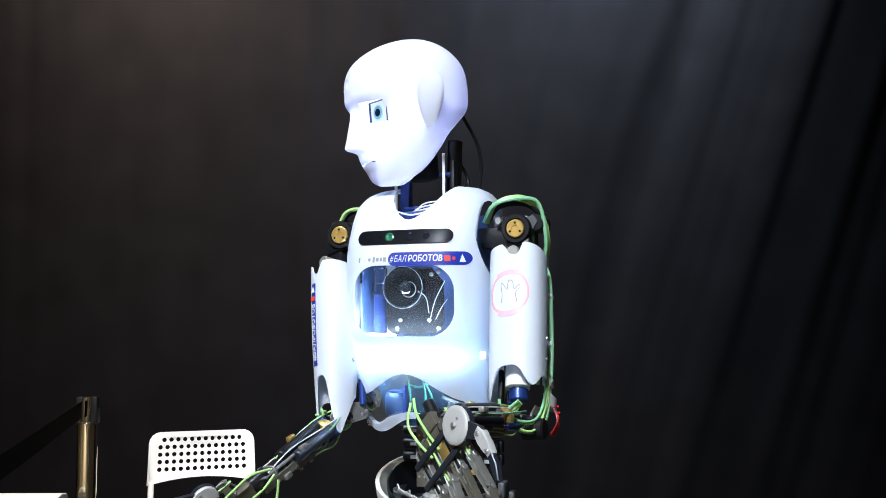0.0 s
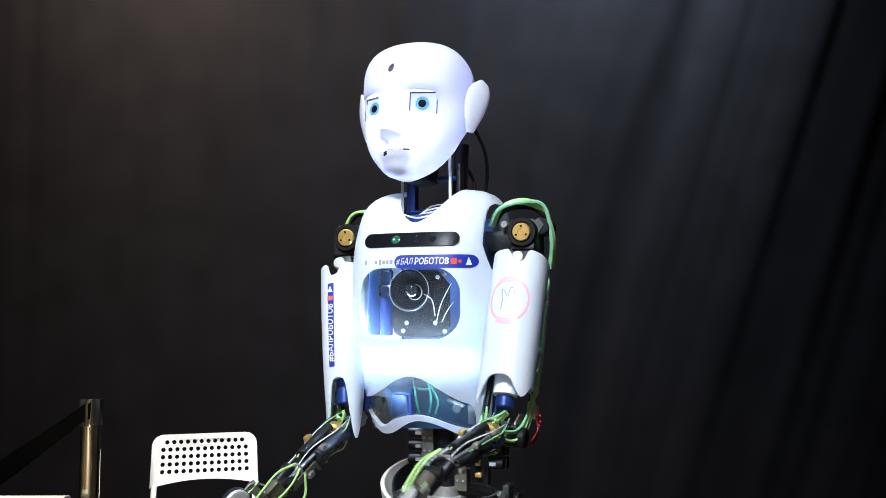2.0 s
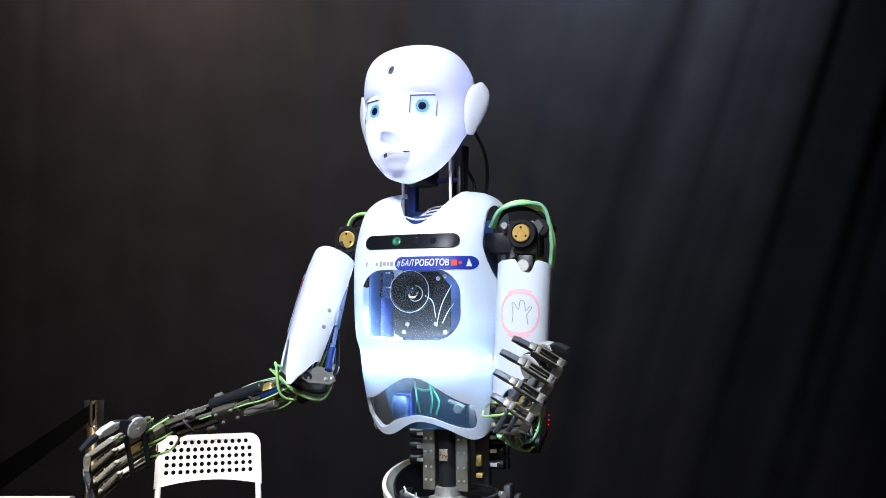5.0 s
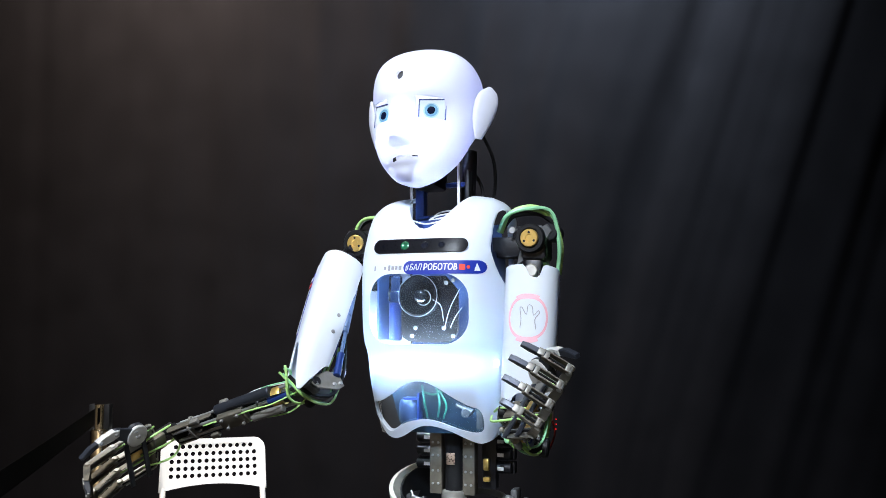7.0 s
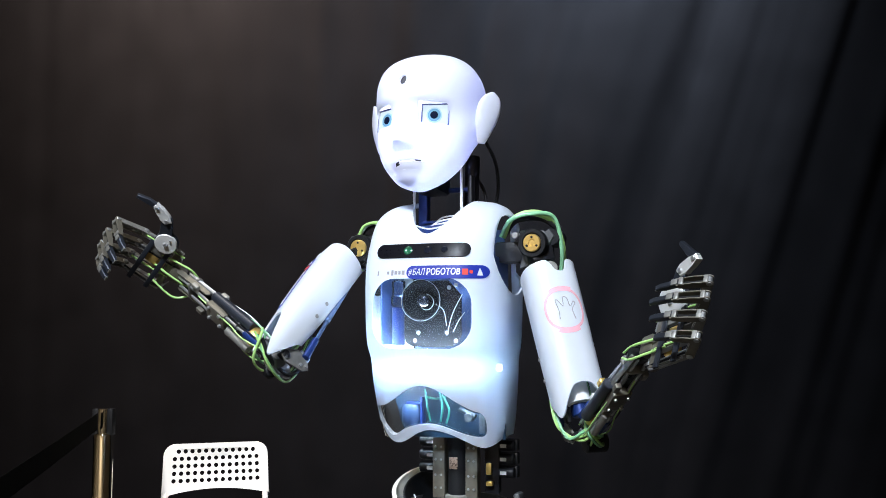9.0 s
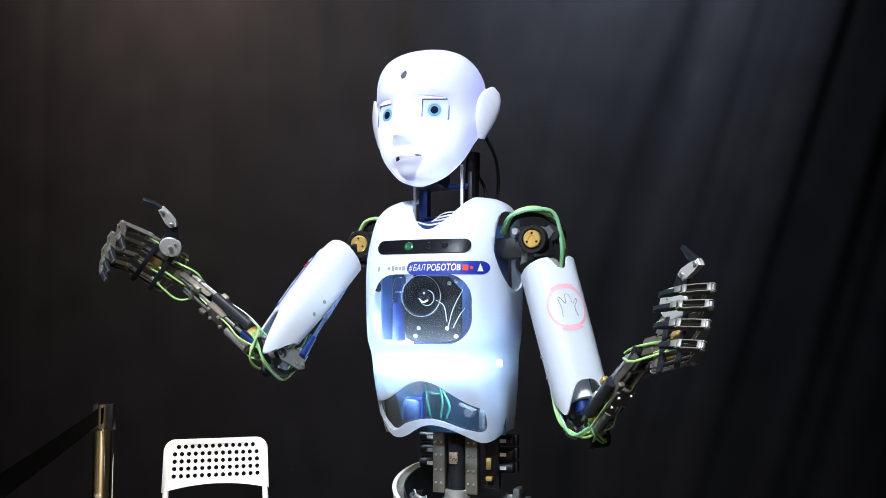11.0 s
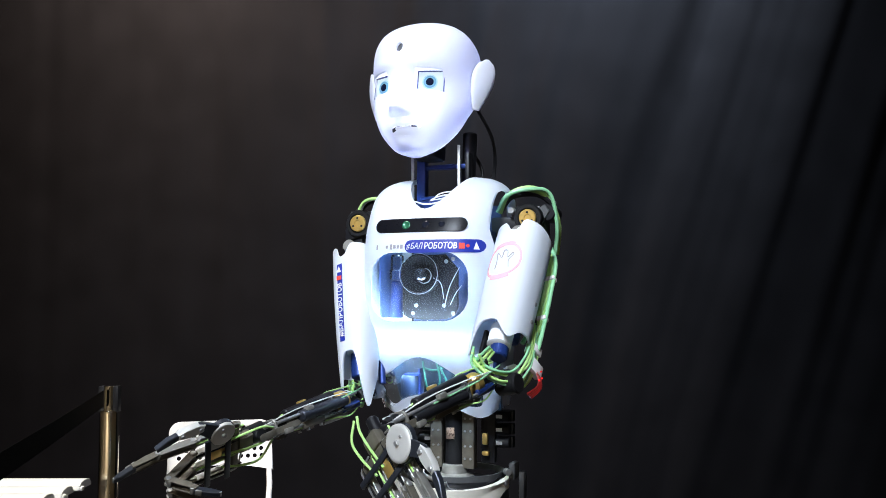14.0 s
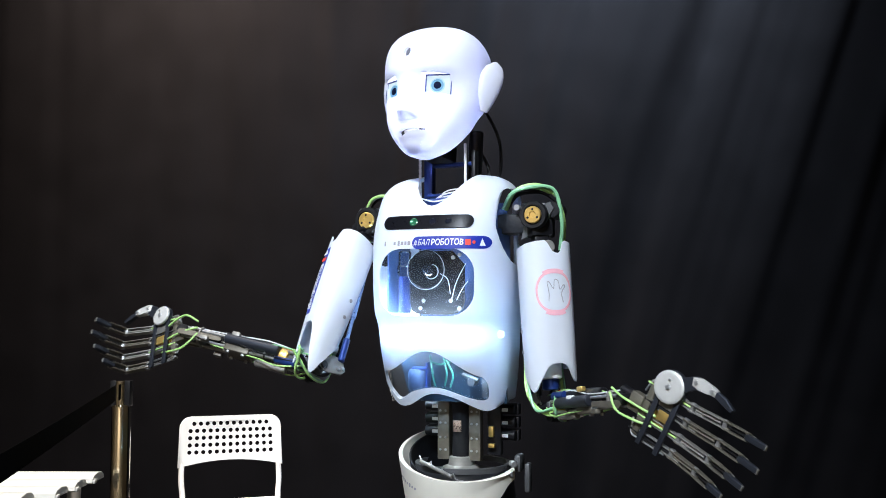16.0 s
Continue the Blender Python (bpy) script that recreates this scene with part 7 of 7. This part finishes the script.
    walk(left_forearm, [
        (0, pose(0.1896, -0.1672, 1.0586, -83.7, 9.6, 170.8)), (0.1, pose(0.1895, -0.1677, 1.0588, -83.6, 9.6, 170.6)), (0.2, pose(0.1892, -0.1688, 1.0592, -83.4, 9.7, 170.3)),
        (0.4, pose(0.1881, -0.1713, 1.0603, -83.3, 9.8, 170.0)), (0.5, pose(0.1862, -0.1726, 1.0608, -85.7, 9.3, 170.4)), (0.6, pose(0.1826, -0.1735, 1.0609, -89.4, 8.3, 171.1)),
        (0.7, pose(0.1743, -0.1694, 1.0584, -92.4, 7.5, 169.4)), (0.8, pose(0.1644, -0.1634, 1.0554, -94.5, 5.9, 168.3)), (0.9, pose(0.1561, -0.1602, 1.0540, -95.5, 3.5, 170.2)),
        (1, pose(0.1516, -0.1578, 1.0530, -96.5, 2.1, 171.4)), (1.1, pose(0.1518, -0.1555, 1.0521, -97.2, 1.2, 173.3)), (1.2, pose(0.1523, -0.1535, 1.0512, -97.8, -0.3, 177.1)),
        (1.3, pose(0.1526, -0.1526, 1.0509, -98.0, -1.1, 179.3)), (1.4, pose(0.1527, -0.1528, 1.0509, -98.0, -1.2, 179.6)), (1.5, pose(0.1528, -0.1533, 1.0511, -98.0, -1.3, 179.9)),
        (1.8, pose(0.1530, -0.1547, 1.0517, -98.0, -1.4, -179.8)), (1.9, pose(0.1517, -0.1527, 1.0509, -97.6, -1.0, 178.5)), (2, pose(0.1488, -0.1477, 1.0490, -96.5, -0.3, 175.4)),
        (2.1, pose(0.1417, -0.1277, 1.0424, -90.0, -0.7, 171.5)), (2.2, pose(0.1343, -0.1030, 1.0363, -80.0, -2.0, 168.9)), (2.3, pose(0.1303, -0.0882, 1.0336, -66.7, -3.1, 168.6)),
        (2.4, pose(0.1285, -0.0806, 1.0325, -57.9, -3.7, 168.6)), (2.5, pose(0.1289, -0.0803, 1.0324, -57.5, -3.8, 169.3)), (2.6, pose(0.1296, -0.0801, 1.0323, -57.3, -3.7, 169.9)),
        (2.7, pose(0.1302, -0.0801, 1.0322, -57.2, -3.8, 170.8)), (2.8, pose(0.1305, -0.0803, 1.0322, -57.5, -4.0, 172.1)), (2.9, pose(0.1306, -0.0806, 1.0323, -58.5, -4.2, 173.9)),
        (3, pose(0.1309, -0.0808, 1.0323, -59.5, -4.5, 176.2)), (3.1, pose(0.1321, -0.0808, 1.0322, -60.5, -5.0, -179.6)), (3.2, pose(0.1343, -0.0808, 1.0320, -61.9, -5.4, -174.3)),
        (3.3, pose(0.1369, -0.0808, 1.0318, -63.7, -5.5, -170.9)), (3.4, pose(0.1406, -0.0802, 1.0314, -66.8, -5.2, -169.2)), (3.5, pose(0.1452, -0.0791, 1.0310, -70.8, -4.9, -167.2)),
        (3.6, pose(0.1485, -0.0783, 1.0308, -73.3, -4.7, -165.8)), (3.7, pose(0.1504, -0.0779, 1.0307, -74.2, -4.3, -166.1)), (3.8, pose(0.1520, -0.0775, 1.0306, -74.9, -3.7, -167.8)),
        (3.9, pose(0.1531, -0.0772, 1.0305, -75.3, -3.2, -169.4)), (4, pose(0.1535, -0.0771, 1.0305, -75.5, -3.0, -170.1)), (4.5, pose(0.1535, -0.0767, 1.0304, -75.5, -3.0, -170.1)),
        (5, pose(0.1534, -0.0765, 1.0304, -75.4, -3.1, -170.1)), (5.5, pose(0.1533, -0.0763, 1.0304, -75.3, -3.1, -170.1)), (6, pose(0.1533, -0.0763, 1.0303, -75.3, -3.1, -170.1)),
        (6.5, pose(0.1533, -0.0763, 1.0303, -75.3, -3.1, -170.1)), (7, pose(0.1538, -0.0764, 1.0304, -75.5, -3.0, -170.2)), (7.5, pose(0.1551, -0.0766, 1.0304, -76.2, -2.6, -170.3)),
        (7.6, pose(0.1561, -0.0762, 1.0303, -76.8, -2.5, -169.7)), (7.7, pose(0.1593, -0.0740, 1.0300, -78.8, -2.3, -165.8)), (7.8, pose(0.1643, -0.0707, 1.0296, -81.1, -1.5, -161.7)),
        (7.9, pose(0.1815, -0.1114, 1.0380, -85.2, -2.7, -154.5)), (8, pose(0.1996, -0.1506, 1.0525, -89.5, -5.6, -148.3)), (8.1, pose(0.2077, -0.1482, 1.0528, -87.4, -5.1, -145.7)),
        (8.2, pose(0.2137, -0.1432, 1.0519, -82.7, -4.4, -143.5)), (8.3, pose(0.2189, -0.1362, 1.0503, -77.8, -2.8, -143.7)), (8.4, pose(0.2233, -0.1237, 1.0471, -71.5, -0.0, -145.9)),
        (8.5, pose(0.2275, -0.1161, 1.0458, -66.9, 1.8, -147.3)), (8.6, pose(0.2331, -0.1154, 1.0469, -64.5, 2.7, -147.2)), (8.7, pose(0.2399, -0.1150, 1.0484, -62.4, 3.6, -146.8)),
        (8.8, pose(0.2464, -0.1148, 1.0501, -60.8, 4.5, -146.4)), (8.9, pose(0.2514, -0.1145, 1.0515, -59.9, 5.1, -145.8)), (9, pose(0.2534, -0.1142, 1.0521, -59.5, 5.3, -145.4)),
        (9.2, pose(0.2537, -0.1133, 1.0519, -59.4, 5.2, -145.0)), (9.5, pose(0.2542, -0.1120, 1.0517, -59.3, 5.2, -144.3)), (10, pose(0.2547, -0.1097, 1.0512, -59.3, 5.6, -144.3)),
        (10.5, pose(0.2549, -0.1064, 1.0505, -59.5, 6.2, -144.6)), (11, pose(0.2550, -0.1011, 1.0492, -59.9, 6.9, -144.5)), (11.3, pose(0.2551, -0.0968, 1.0483, -60.1, 7.2, -144.0)),
        (11.4, pose(0.2551, -0.0950, 1.0479, -60.1, 7.3, -143.7)), (11.5, pose(0.2551, -0.0932, 1.0475, -60.2, 7.4, -143.4)), (11.6, pose(0.2546, -0.0879, 1.0463, -60.9, 7.6, -142.4)),
        (11.7, pose(0.2533, -0.0788, 1.0444, -62.6, 7.8, -141.0)), (11.8, pose(0.2516, -0.0698, 1.0426, -65.1, 8.2, -140.0)), (11.9, pose(0.2485, -0.0605, 1.0406, -69.0, 8.8, -140.0)),
        (12, pose(0.2449, -0.0550, 1.0392, -73.8, 8.9, -140.3)), (12.1, pose(0.2423, -0.0838, 1.0421, -79.1, 6.0, -142.9)), (12.2, pose(0.2389, -0.1275, 1.0519, -86.2, 2.0, -145.8)),
        (12.3, pose(0.2362, -0.1340, 1.0534, -93.0, 0.8, -145.7)), (12.4, pose(0.2343, -0.1248, 1.0499, -102.0, 0.8, -144.0)), (12.5, pose(0.2312, -0.1189, 1.0474, -106.5, 0.4, -142.3)),
        (12.6, pose(0.2161, -0.1338, 1.0490, -102.9, 0.1, -151.9)), (12.7, pose(0.1938, -0.1486, 1.0511, -99.2, 0.5, -165.3)), (12.8, pose(0.1709, -0.1474, 1.0489, -99.2, -0.7, -172.8)),
        (12.9, pose(0.1478, -0.1441, 1.0477, -99.4, -2.6, -179.2)), (13, pose(0.1373, -0.1422, 1.0476, -99.5, -3.6, 178.2)), (13.1, pose(0.1388, -0.1506, 1.0507, -99.8, -3.2, 178.0)),
        (13.2, pose(0.1419, -0.1686, 1.0583, -101.1, -2.3, 177.4)), (13.3, pose(0.1451, -0.1858, 1.0667, -103.2, -1.4, 176.4)), (13.4, pose(0.1475, -0.1998, 1.0747, -104.9, 2.5, 170.3)),
        (13.5, pose(0.1497, -0.2117, 1.0821, -106.1, 7.1, 163.7)), (13.6, pose(0.1516, -0.2207, 1.0883, -106.0, 8.9, 162.2)), (13.7, pose(0.1535, -0.2287, 1.0941, -105.0, 10.6, 161.2)),
        (13.8, pose(0.1549, -0.2349, 1.0990, -104.1, 11.9, 160.5)), (13.9, pose(0.1558, -0.2386, 1.1019, -103.5, 12.9, 159.9)), (14, pose(0.1562, -0.2406, 1.1036, -103.2, 13.7, 159.3)),
        (14.1, pose(0.1565, -0.2424, 1.1050, -102.8, 14.5, 158.4)), (14.2, pose(0.1568, -0.2438, 1.1063, -102.6, 15.3, 157.5)), (14.3, pose(0.1570, -0.2449, 1.1072, -102.4, 16.0, 156.8)),
        (14.4, pose(0.1571, -0.2455, 1.1078, -102.3, 16.5, 156.2)), (14.5, pose(0.1572, -0.2458, 1.1080, -102.2, 16.8, 155.9)), (15, pose(0.1573, -0.2432, 1.1058, -101.7, 16.9, 155.3)),
        (15.1, pose(0.1573, -0.2421, 1.1048, -101.4, 16.7, 155.4)), (15.2, pose(0.1591, -0.2404, 1.1034, -99.9, 14.9, 158.7)), (15.3, pose(0.1689, -0.2363, 1.1002, -95.3, 6.4, 173.5)),
        (15.4, pose(0.1810, -0.2294, 1.0954, -87.7, 1.2, -175.9)), (15.5, pose(0.1934, -0.2168, 1.0875, -78.1, -1.0, -168.4)), (15.6, pose(0.1989, -0.1991, 1.0766, -77.7, -3.9, -160.6)),
        (15.7, pose(0.2023, -0.1752, 1.0640, -78.9, -5.2, -153.0)), (15.8, pose(0.2014, -0.1420, 1.0495, -79.4, -4.3, -148.0)), (15.9, pose(0.1931, -0.0880, 1.0339, -80.6, -1.5, -142.9)),
        (16, pose(0.1874, -0.0580, 1.0293, -81.9, 0.5, -140.2)),
    ])
    walk(left_palm, [
        (0, pose(0.1417, -0.4306, 1.0877, 168.9, -46.3, -24.0)), (0.1, pose(0.1409, -0.4309, 1.0883, 169.8, -45.9, -25.7)), (0.2, pose(0.1391, -0.4315, 1.0896, 171.4, -44.8, -29.3)),
        (0.3, pose(0.1373, -0.4325, 1.0909, 172.7, -43.0, -33.4)), (0.4, pose(0.1365, -0.4337, 1.0915, 172.2, -40.5, -36.0)), (0.5, pose(0.1381, -0.4377, 1.0808, 165.7, -33.0, -36.8)),
        (0.6, pose(0.1400, -0.4412, 1.0638, 154.8, -20.7, -37.6)), (0.7, pose(0.1259, -0.4358, 1.0476, 143.6, -16.3, -50.2)), (0.8, pose(0.1118, -0.4278, 1.0344, 133.6, -21.1, -61.2)),
        (0.9, pose(0.1121, -0.4254, 1.0280, 129.5, -18.0, -62.3)), (1, pose(0.1123, -0.4232, 1.0225, 129.5, -16.6, -65.0)), (1.1, pose(0.1214, -0.4216, 1.0182, 133.5, -10.5, -61.2)),
        (1.2, pose(0.1383, -0.4206, 1.0147, 141.3, -2.7, -51.0)), (1.3, pose(0.1485, -0.4199, 1.0134, 145.6, -0.2, -45.1)), (1.4, pose(0.1501, -0.4202, 1.0134, 145.7, -0.2, -45.1)),
        (1.5, pose(0.1514, -0.4207, 1.0135, 145.7, -0.2, -45.1)), (1.8, pose(0.1530, -0.4220, 1.0141, 145.7, -0.3, -45.1)), (1.9, pose(0.1441, -0.4202, 1.0154, 142.8, -1.6, -49.4)),
        (2, pose(0.1272, -0.4151, 1.0187, 138.2, -6.7, -55.4)), (2.1, pose(0.1020, -0.3948, 1.0425, 117.4, -34.3, -53.3)), (2.2, pose(0.0847, -0.3642, 1.0832, 73.3, -44.2, -18.2)),
        (2.3, pose(0.0870, -0.3324, 1.1401, 49.6, -23.0, -12.8)), (2.4, pose(0.0925, -0.3066, 1.1758, 35.3, -9.0, -19.5)), (2.5, pose(0.0959, -0.3058, 1.1771, 33.4, -6.9, -19.3)),
        (2.6, pose(0.0992, -0.3055, 1.1779, 32.4, -5.5, -19.1)), (2.7, pose(0.1033, -0.3056, 1.1783, 30.9, -3.3, -18.9)), (2.8, pose(0.1090, -0.3073, 1.1768, 21.3, 10.1, -26.5)),
        (2.9, pose(0.1165, -0.3106, 1.1730, -1.9, 25.4, -44.1)), (3, pose(0.1263, -0.3137, 1.1688, -20.1, 32.0, -55.3)), (3.1, pose(0.1451, -0.3158, 1.1645, -0.1, 42.8, -28.8)),
        (3.2, pose(0.1699, -0.3166, 1.1585, 49.0, 15.3, 34.7)), (3.3, pose(0.1864, -0.3180, 1.1508, 59.9, -7.2, 47.7)), (3.4, pose(0.1968, -0.3220, 1.1372, 67.9, -20.7, 52.8)),
        (3.5, pose(0.2089, -0.3256, 1.1194, 74.0, -40.9, 55.9)), (3.6, pose(0.2176, -0.3268, 1.1080, 76.9, -50.9, 55.8)), (3.7, pose(0.2177, -0.3276, 1.1037, 77.0, -50.9, 55.7)),
        (3.8, pose(0.2110, -0.3295, 1.1002, 77.1, -50.8, 55.7)), (3.9, pose(0.2042, -0.3308, 1.0979, 77.1, -50.7, 55.7)), (4, pose(0.2012, -0.3313, 1.0971, 77.2, -50.7, 55.6)),
        (4.5, pose(0.2012, -0.3309, 1.0972, 77.2, -50.7, 55.7)), (5, pose(0.2012, -0.3306, 1.0975, 77.2, -50.8, 55.7)), (5.5, pose(0.2012, -0.3303, 1.0978, 77.2, -50.9, 55.8)),
        (6, pose(0.2012, -0.3302, 1.0981, 77.1, -51.0, 55.8)), (6.5, pose(0.2012, -0.3302, 1.0980, 77.1, -51.1, 55.8)), (7, pose(0.2013, -0.3307, 1.0968, 77.2, -51.1, 55.8)),
        (7.5, pose(0.2018, -0.3317, 1.0937, 77.2, -51.2, 55.8)), (7.6, pose(0.2052, -0.3319, 1.0913, 79.7, -54.8, 57.7)), (7.7, pose(0.2262, -0.3294, 1.0826, 99.4, -69.7, 54.0)),
        (7.8, pose(0.2492, -0.3237, 1.0715, 163.5, -77.8, -1.3)), (7.9, pose(0.2982, -0.3541, 1.0609, -157.5, -67.6, -29.9)), (8, pose(0.3417, -0.3801, 1.0549, -149.3, -60.1, -31.9)),
        (8.1, pose(0.3607, -0.3706, 1.0648, -137.9, -67.5, -45.5)), (8.2, pose(0.3756, -0.3580, 1.0858, -92.4, -76.0, -97.8)), (8.3, pose(0.3787, -0.3489, 1.1081, -43.8, -79.2, -156.8)),
        (8.4, pose(0.3683, -0.3381, 1.1340, 54.2, -65.8, 91.3)), (8.5, pose(0.3606, -0.3295, 1.1530, 62.0, -52.4, 75.4)), (8.6, pose(0.3622, -0.3257, 1.1646, 61.7, -52.6, 75.7)),
        (8.7, pose(0.3657, -0.3224, 1.1747, 61.5, -53.1, 76.1)), (8.8, pose(0.3700, -0.3196, 1.1828, 61.0, -53.7, 76.6)), (8.9, pose(0.3740, -0.3173, 1.1883, 60.6, -54.2, 77.1)),
        (9, pose(0.3766, -0.3157, 1.1904, 60.5, -54.5, 77.3)), (9.2, pose(0.3787, -0.3135, 1.1907, 60.5, -54.4, 77.3)), (9.5, pose(0.3811, -0.3103, 1.1909, 60.6, -54.6, 77.4)),
        (10, pose(0.3803, -0.3073, 1.1892, 61.2, -55.9, 77.6)), (10.5, pose(0.3776, -0.3043, 1.1862, 61.8, -57.6, 77.9)), (11, pose(0.3762, -0.2991, 1.1826, 62.5, -59.0, 78.2)),
        (11.1, pose(0.3764, -0.2975, 1.1819, 62.5, -59.2, 78.2)), (11.2, pose(0.3768, -0.2958, 1.1812, 62.6, -59.4, 78.3)), (11.3, pose(0.3775, -0.2938, 1.1804, 62.7, -59.5, 78.3)),
        (11.4, pose(0.3785, -0.2917, 1.1798, 62.7, -59.5, 78.3)), (11.5, pose(0.3797, -0.2892, 1.1791, 62.6, -59.5, 78.4)), (11.6, pose(0.3833, -0.2832, 1.1750, 48.5, -68.4, 97.5)),
        (11.7, pose(0.3899, -0.2737, 1.1660, -25.1, -71.5, -174.5)), (11.8, pose(0.3958, -0.2665, 1.1543, -47.4, -61.7, -137.0)), (11.9, pose(0.3991, -0.2625, 1.1361, -62.0, -58.9, -116.7)),
        (12, pose(0.4016, -0.2619, 1.1138, -81.6, -58.1, -98.9)), (12.1, pose(0.3981, -0.2984, 1.0930, -110.0, -61.4, -72.7)), (12.2, pose(0.3897, -0.3507, 1.0699, -139.4, -59.2, -43.2)),
        (12.3, pose(0.3882, -0.3566, 1.0391, -145.5, -59.7, -36.7)), (12.4, pose(0.3903, -0.3379, 0.9940, -146.3, -64.1, -37.2)), (12.5, pose(0.3898, -0.3235, 0.9707, -147.7, -67.1, -38.5)),
        (12.6, pose(0.3401, -0.3660, 0.9889, -169.0, -48.1, -27.4)), (12.7, pose(0.2620, -0.4063, 1.0080, 172.0, -22.9, -19.4)), (12.8, pose(0.2035, -0.4119, 1.0059, 160.4, -9.1, -21.3)),
        (12.9, pose(0.1494, -0.4105, 1.0038, 148.8, 1.6, -28.7)), (13, pose(0.1261, -0.4082, 1.0030, 143.3, 4.7, -33.1)), (13.1, pose(0.1270, -0.4164, 1.0048, 145.5, 5.1, -30.0)),
        (13.2, pose(0.1278, -0.4343, 1.0061, 151.8, -0.1, -25.5)), (13.3, pose(0.1268, -0.4521, 1.0044, 159.1, -12.6, -23.5)), (13.4, pose(0.1055, -0.4655, 1.0028, 165.8, -27.1, -21.2)),
        (13.5, pose(0.0830, -0.4747, 1.0044, 169.8, -40.1, -20.7)), (13.6, pose(0.0795, -0.4839, 1.0111, 171.8, -45.7, -22.8)), (13.7, pose(0.0780, -0.4919, 1.0218, 172.0, -46.5, -22.7)),
        (13.8, pose(0.0769, -0.4983, 1.0315, 172.2, -47.0, -22.6)), (13.9, pose(0.0752, -0.5017, 1.0376, 172.1, -47.4, -22.4)), (14, pose(0.0727, -0.5031, 1.0411, 172.1, -47.6, -22.3)),
        (14.1, pose(0.0697, -0.5041, 1.0442, 172.3, -47.9, -22.4)), (14.2, pose(0.0666, -0.5047, 1.0469, 172.3, -48.1, -22.3)), (14.3, pose(0.0638, -0.5049, 1.0489, 172.2, -48.2, -22.1)),
        (14.4, pose(0.0616, -0.5049, 1.0503, 172.1, -48.4, -22.0)), (14.5, pose(0.0603, -0.5047, 1.0509, 172.1, -48.4, -22.0)), (15, pose(0.0571, -0.5012, 1.0510, 172.0, -48.4, -21.9)),
        (15.1, pose(0.0571, -0.5002, 1.0511, 171.9, -48.5, -21.7)), (15.2, pose(0.0707, -0.5016, 1.0566, 168.0, -44.5, -20.2)), (15.3, pose(0.1406, -0.5079, 1.0749, 156.9, -49.9, -20.2)),
        (15.4, pose(0.2003, -0.4991, 1.1062, 165.1, -61.9, -18.1)), (15.5, pose(0.2473, -0.4755, 1.1429, -144.8, -74.1, -39.1)), (15.6, pose(0.2903, -0.4470, 1.1341, -156.0, -73.9, -33.1)),
        (15.7, pose(0.3277, -0.4108, 1.1163, -173.7, -72.5, -28.1)), (15.8, pose(0.3472, -0.3676, 1.0994, 176.0, -70.3, -24.1)), (15.9, pose(0.3573, -0.3024, 1.0786, 169.8, -66.4, -16.7)),
        (16, pose(0.3605, -0.2667, 1.0679, 167.0, -64.4, -13.1)),
    ])
    grip(left_digits, [(0.0, 0.12, 0.12), (0.4, 0.12, 0.12), (0.6, 0.20, 0.20), (0.8, 0.30, 0.30), (1.8, 0.30, 0.30), (2.0, 0.40, 0.40), (2.2, 0.70, 0.70), (2.4, 0.80, 0.80), (2.7, 0.80, 0.80), (3.0, 0.70, 0.70), (3.3, 0.68, 0.68), (3.6, 0.66, 0.66),
                       (7.5, 0.66, 0.66), (7.7, 0.52, 0.52), (7.9, 0.24, 0.24), (8.0, 0.15, 0.15), (8.1, 0.25, 0.25), (8.2, 0.45, 0.45), (8.3, 0.62, 0.62), (8.4, 0.76, 0.76), (8.5, 0.85, 0.85), (8.7, 0.92, 0.92), (9.2, 0.94, 0.94), (11.6, 0.94, 0.94), (11.8, 0.75, 0.75),
                       (11.9, 0.50, 0.50), (12.0, 0.28, 0.28), (12.1, 0.19, 0.19), (12.3, 0.15, 0.15), (12.5, 0.15, 0.15), (12.7, 0.30, 0.30), (13.0, 0.30, 0.30), (13.3, 0.20, 0.20), (13.5, 0.14, 0.14), (15.3, 0.14, 0.14), (15.5, 0.10, 0.10), (15.8, 0.06, 0.04), (16.0, 0.05, 0.02)])
    swing(left_thumb, 1, [(0.0, 0, 0, 0), (2.1, 0, 0, 0), (2.4, 40, 0, 0), (3.3, 40, 0, 0), (3.6, 60, 0, 0), (7.5, 60, 0, 0), (7.9, 0, 0, 0), (8.1, 0, 0, 0), (8.3, 15, 8, 60), (8.5, 30, 16, 125), (11.6, 30, 16, 125), (11.8, 15, 8, 60), (12.0, 0, 0, 0), (16.0, 0, 0, 0)])
    swing(right_thumb, -1, [(0.0, 0, 0, 0), (8.0, 0, 0, 0), (8.5, 0, 26, -14), (11.6, 0, 26, -14), (12.0, 0, 26, 0), (12.4, 0, 4, 0), (16.0, 0, 0, 0)])


motions()
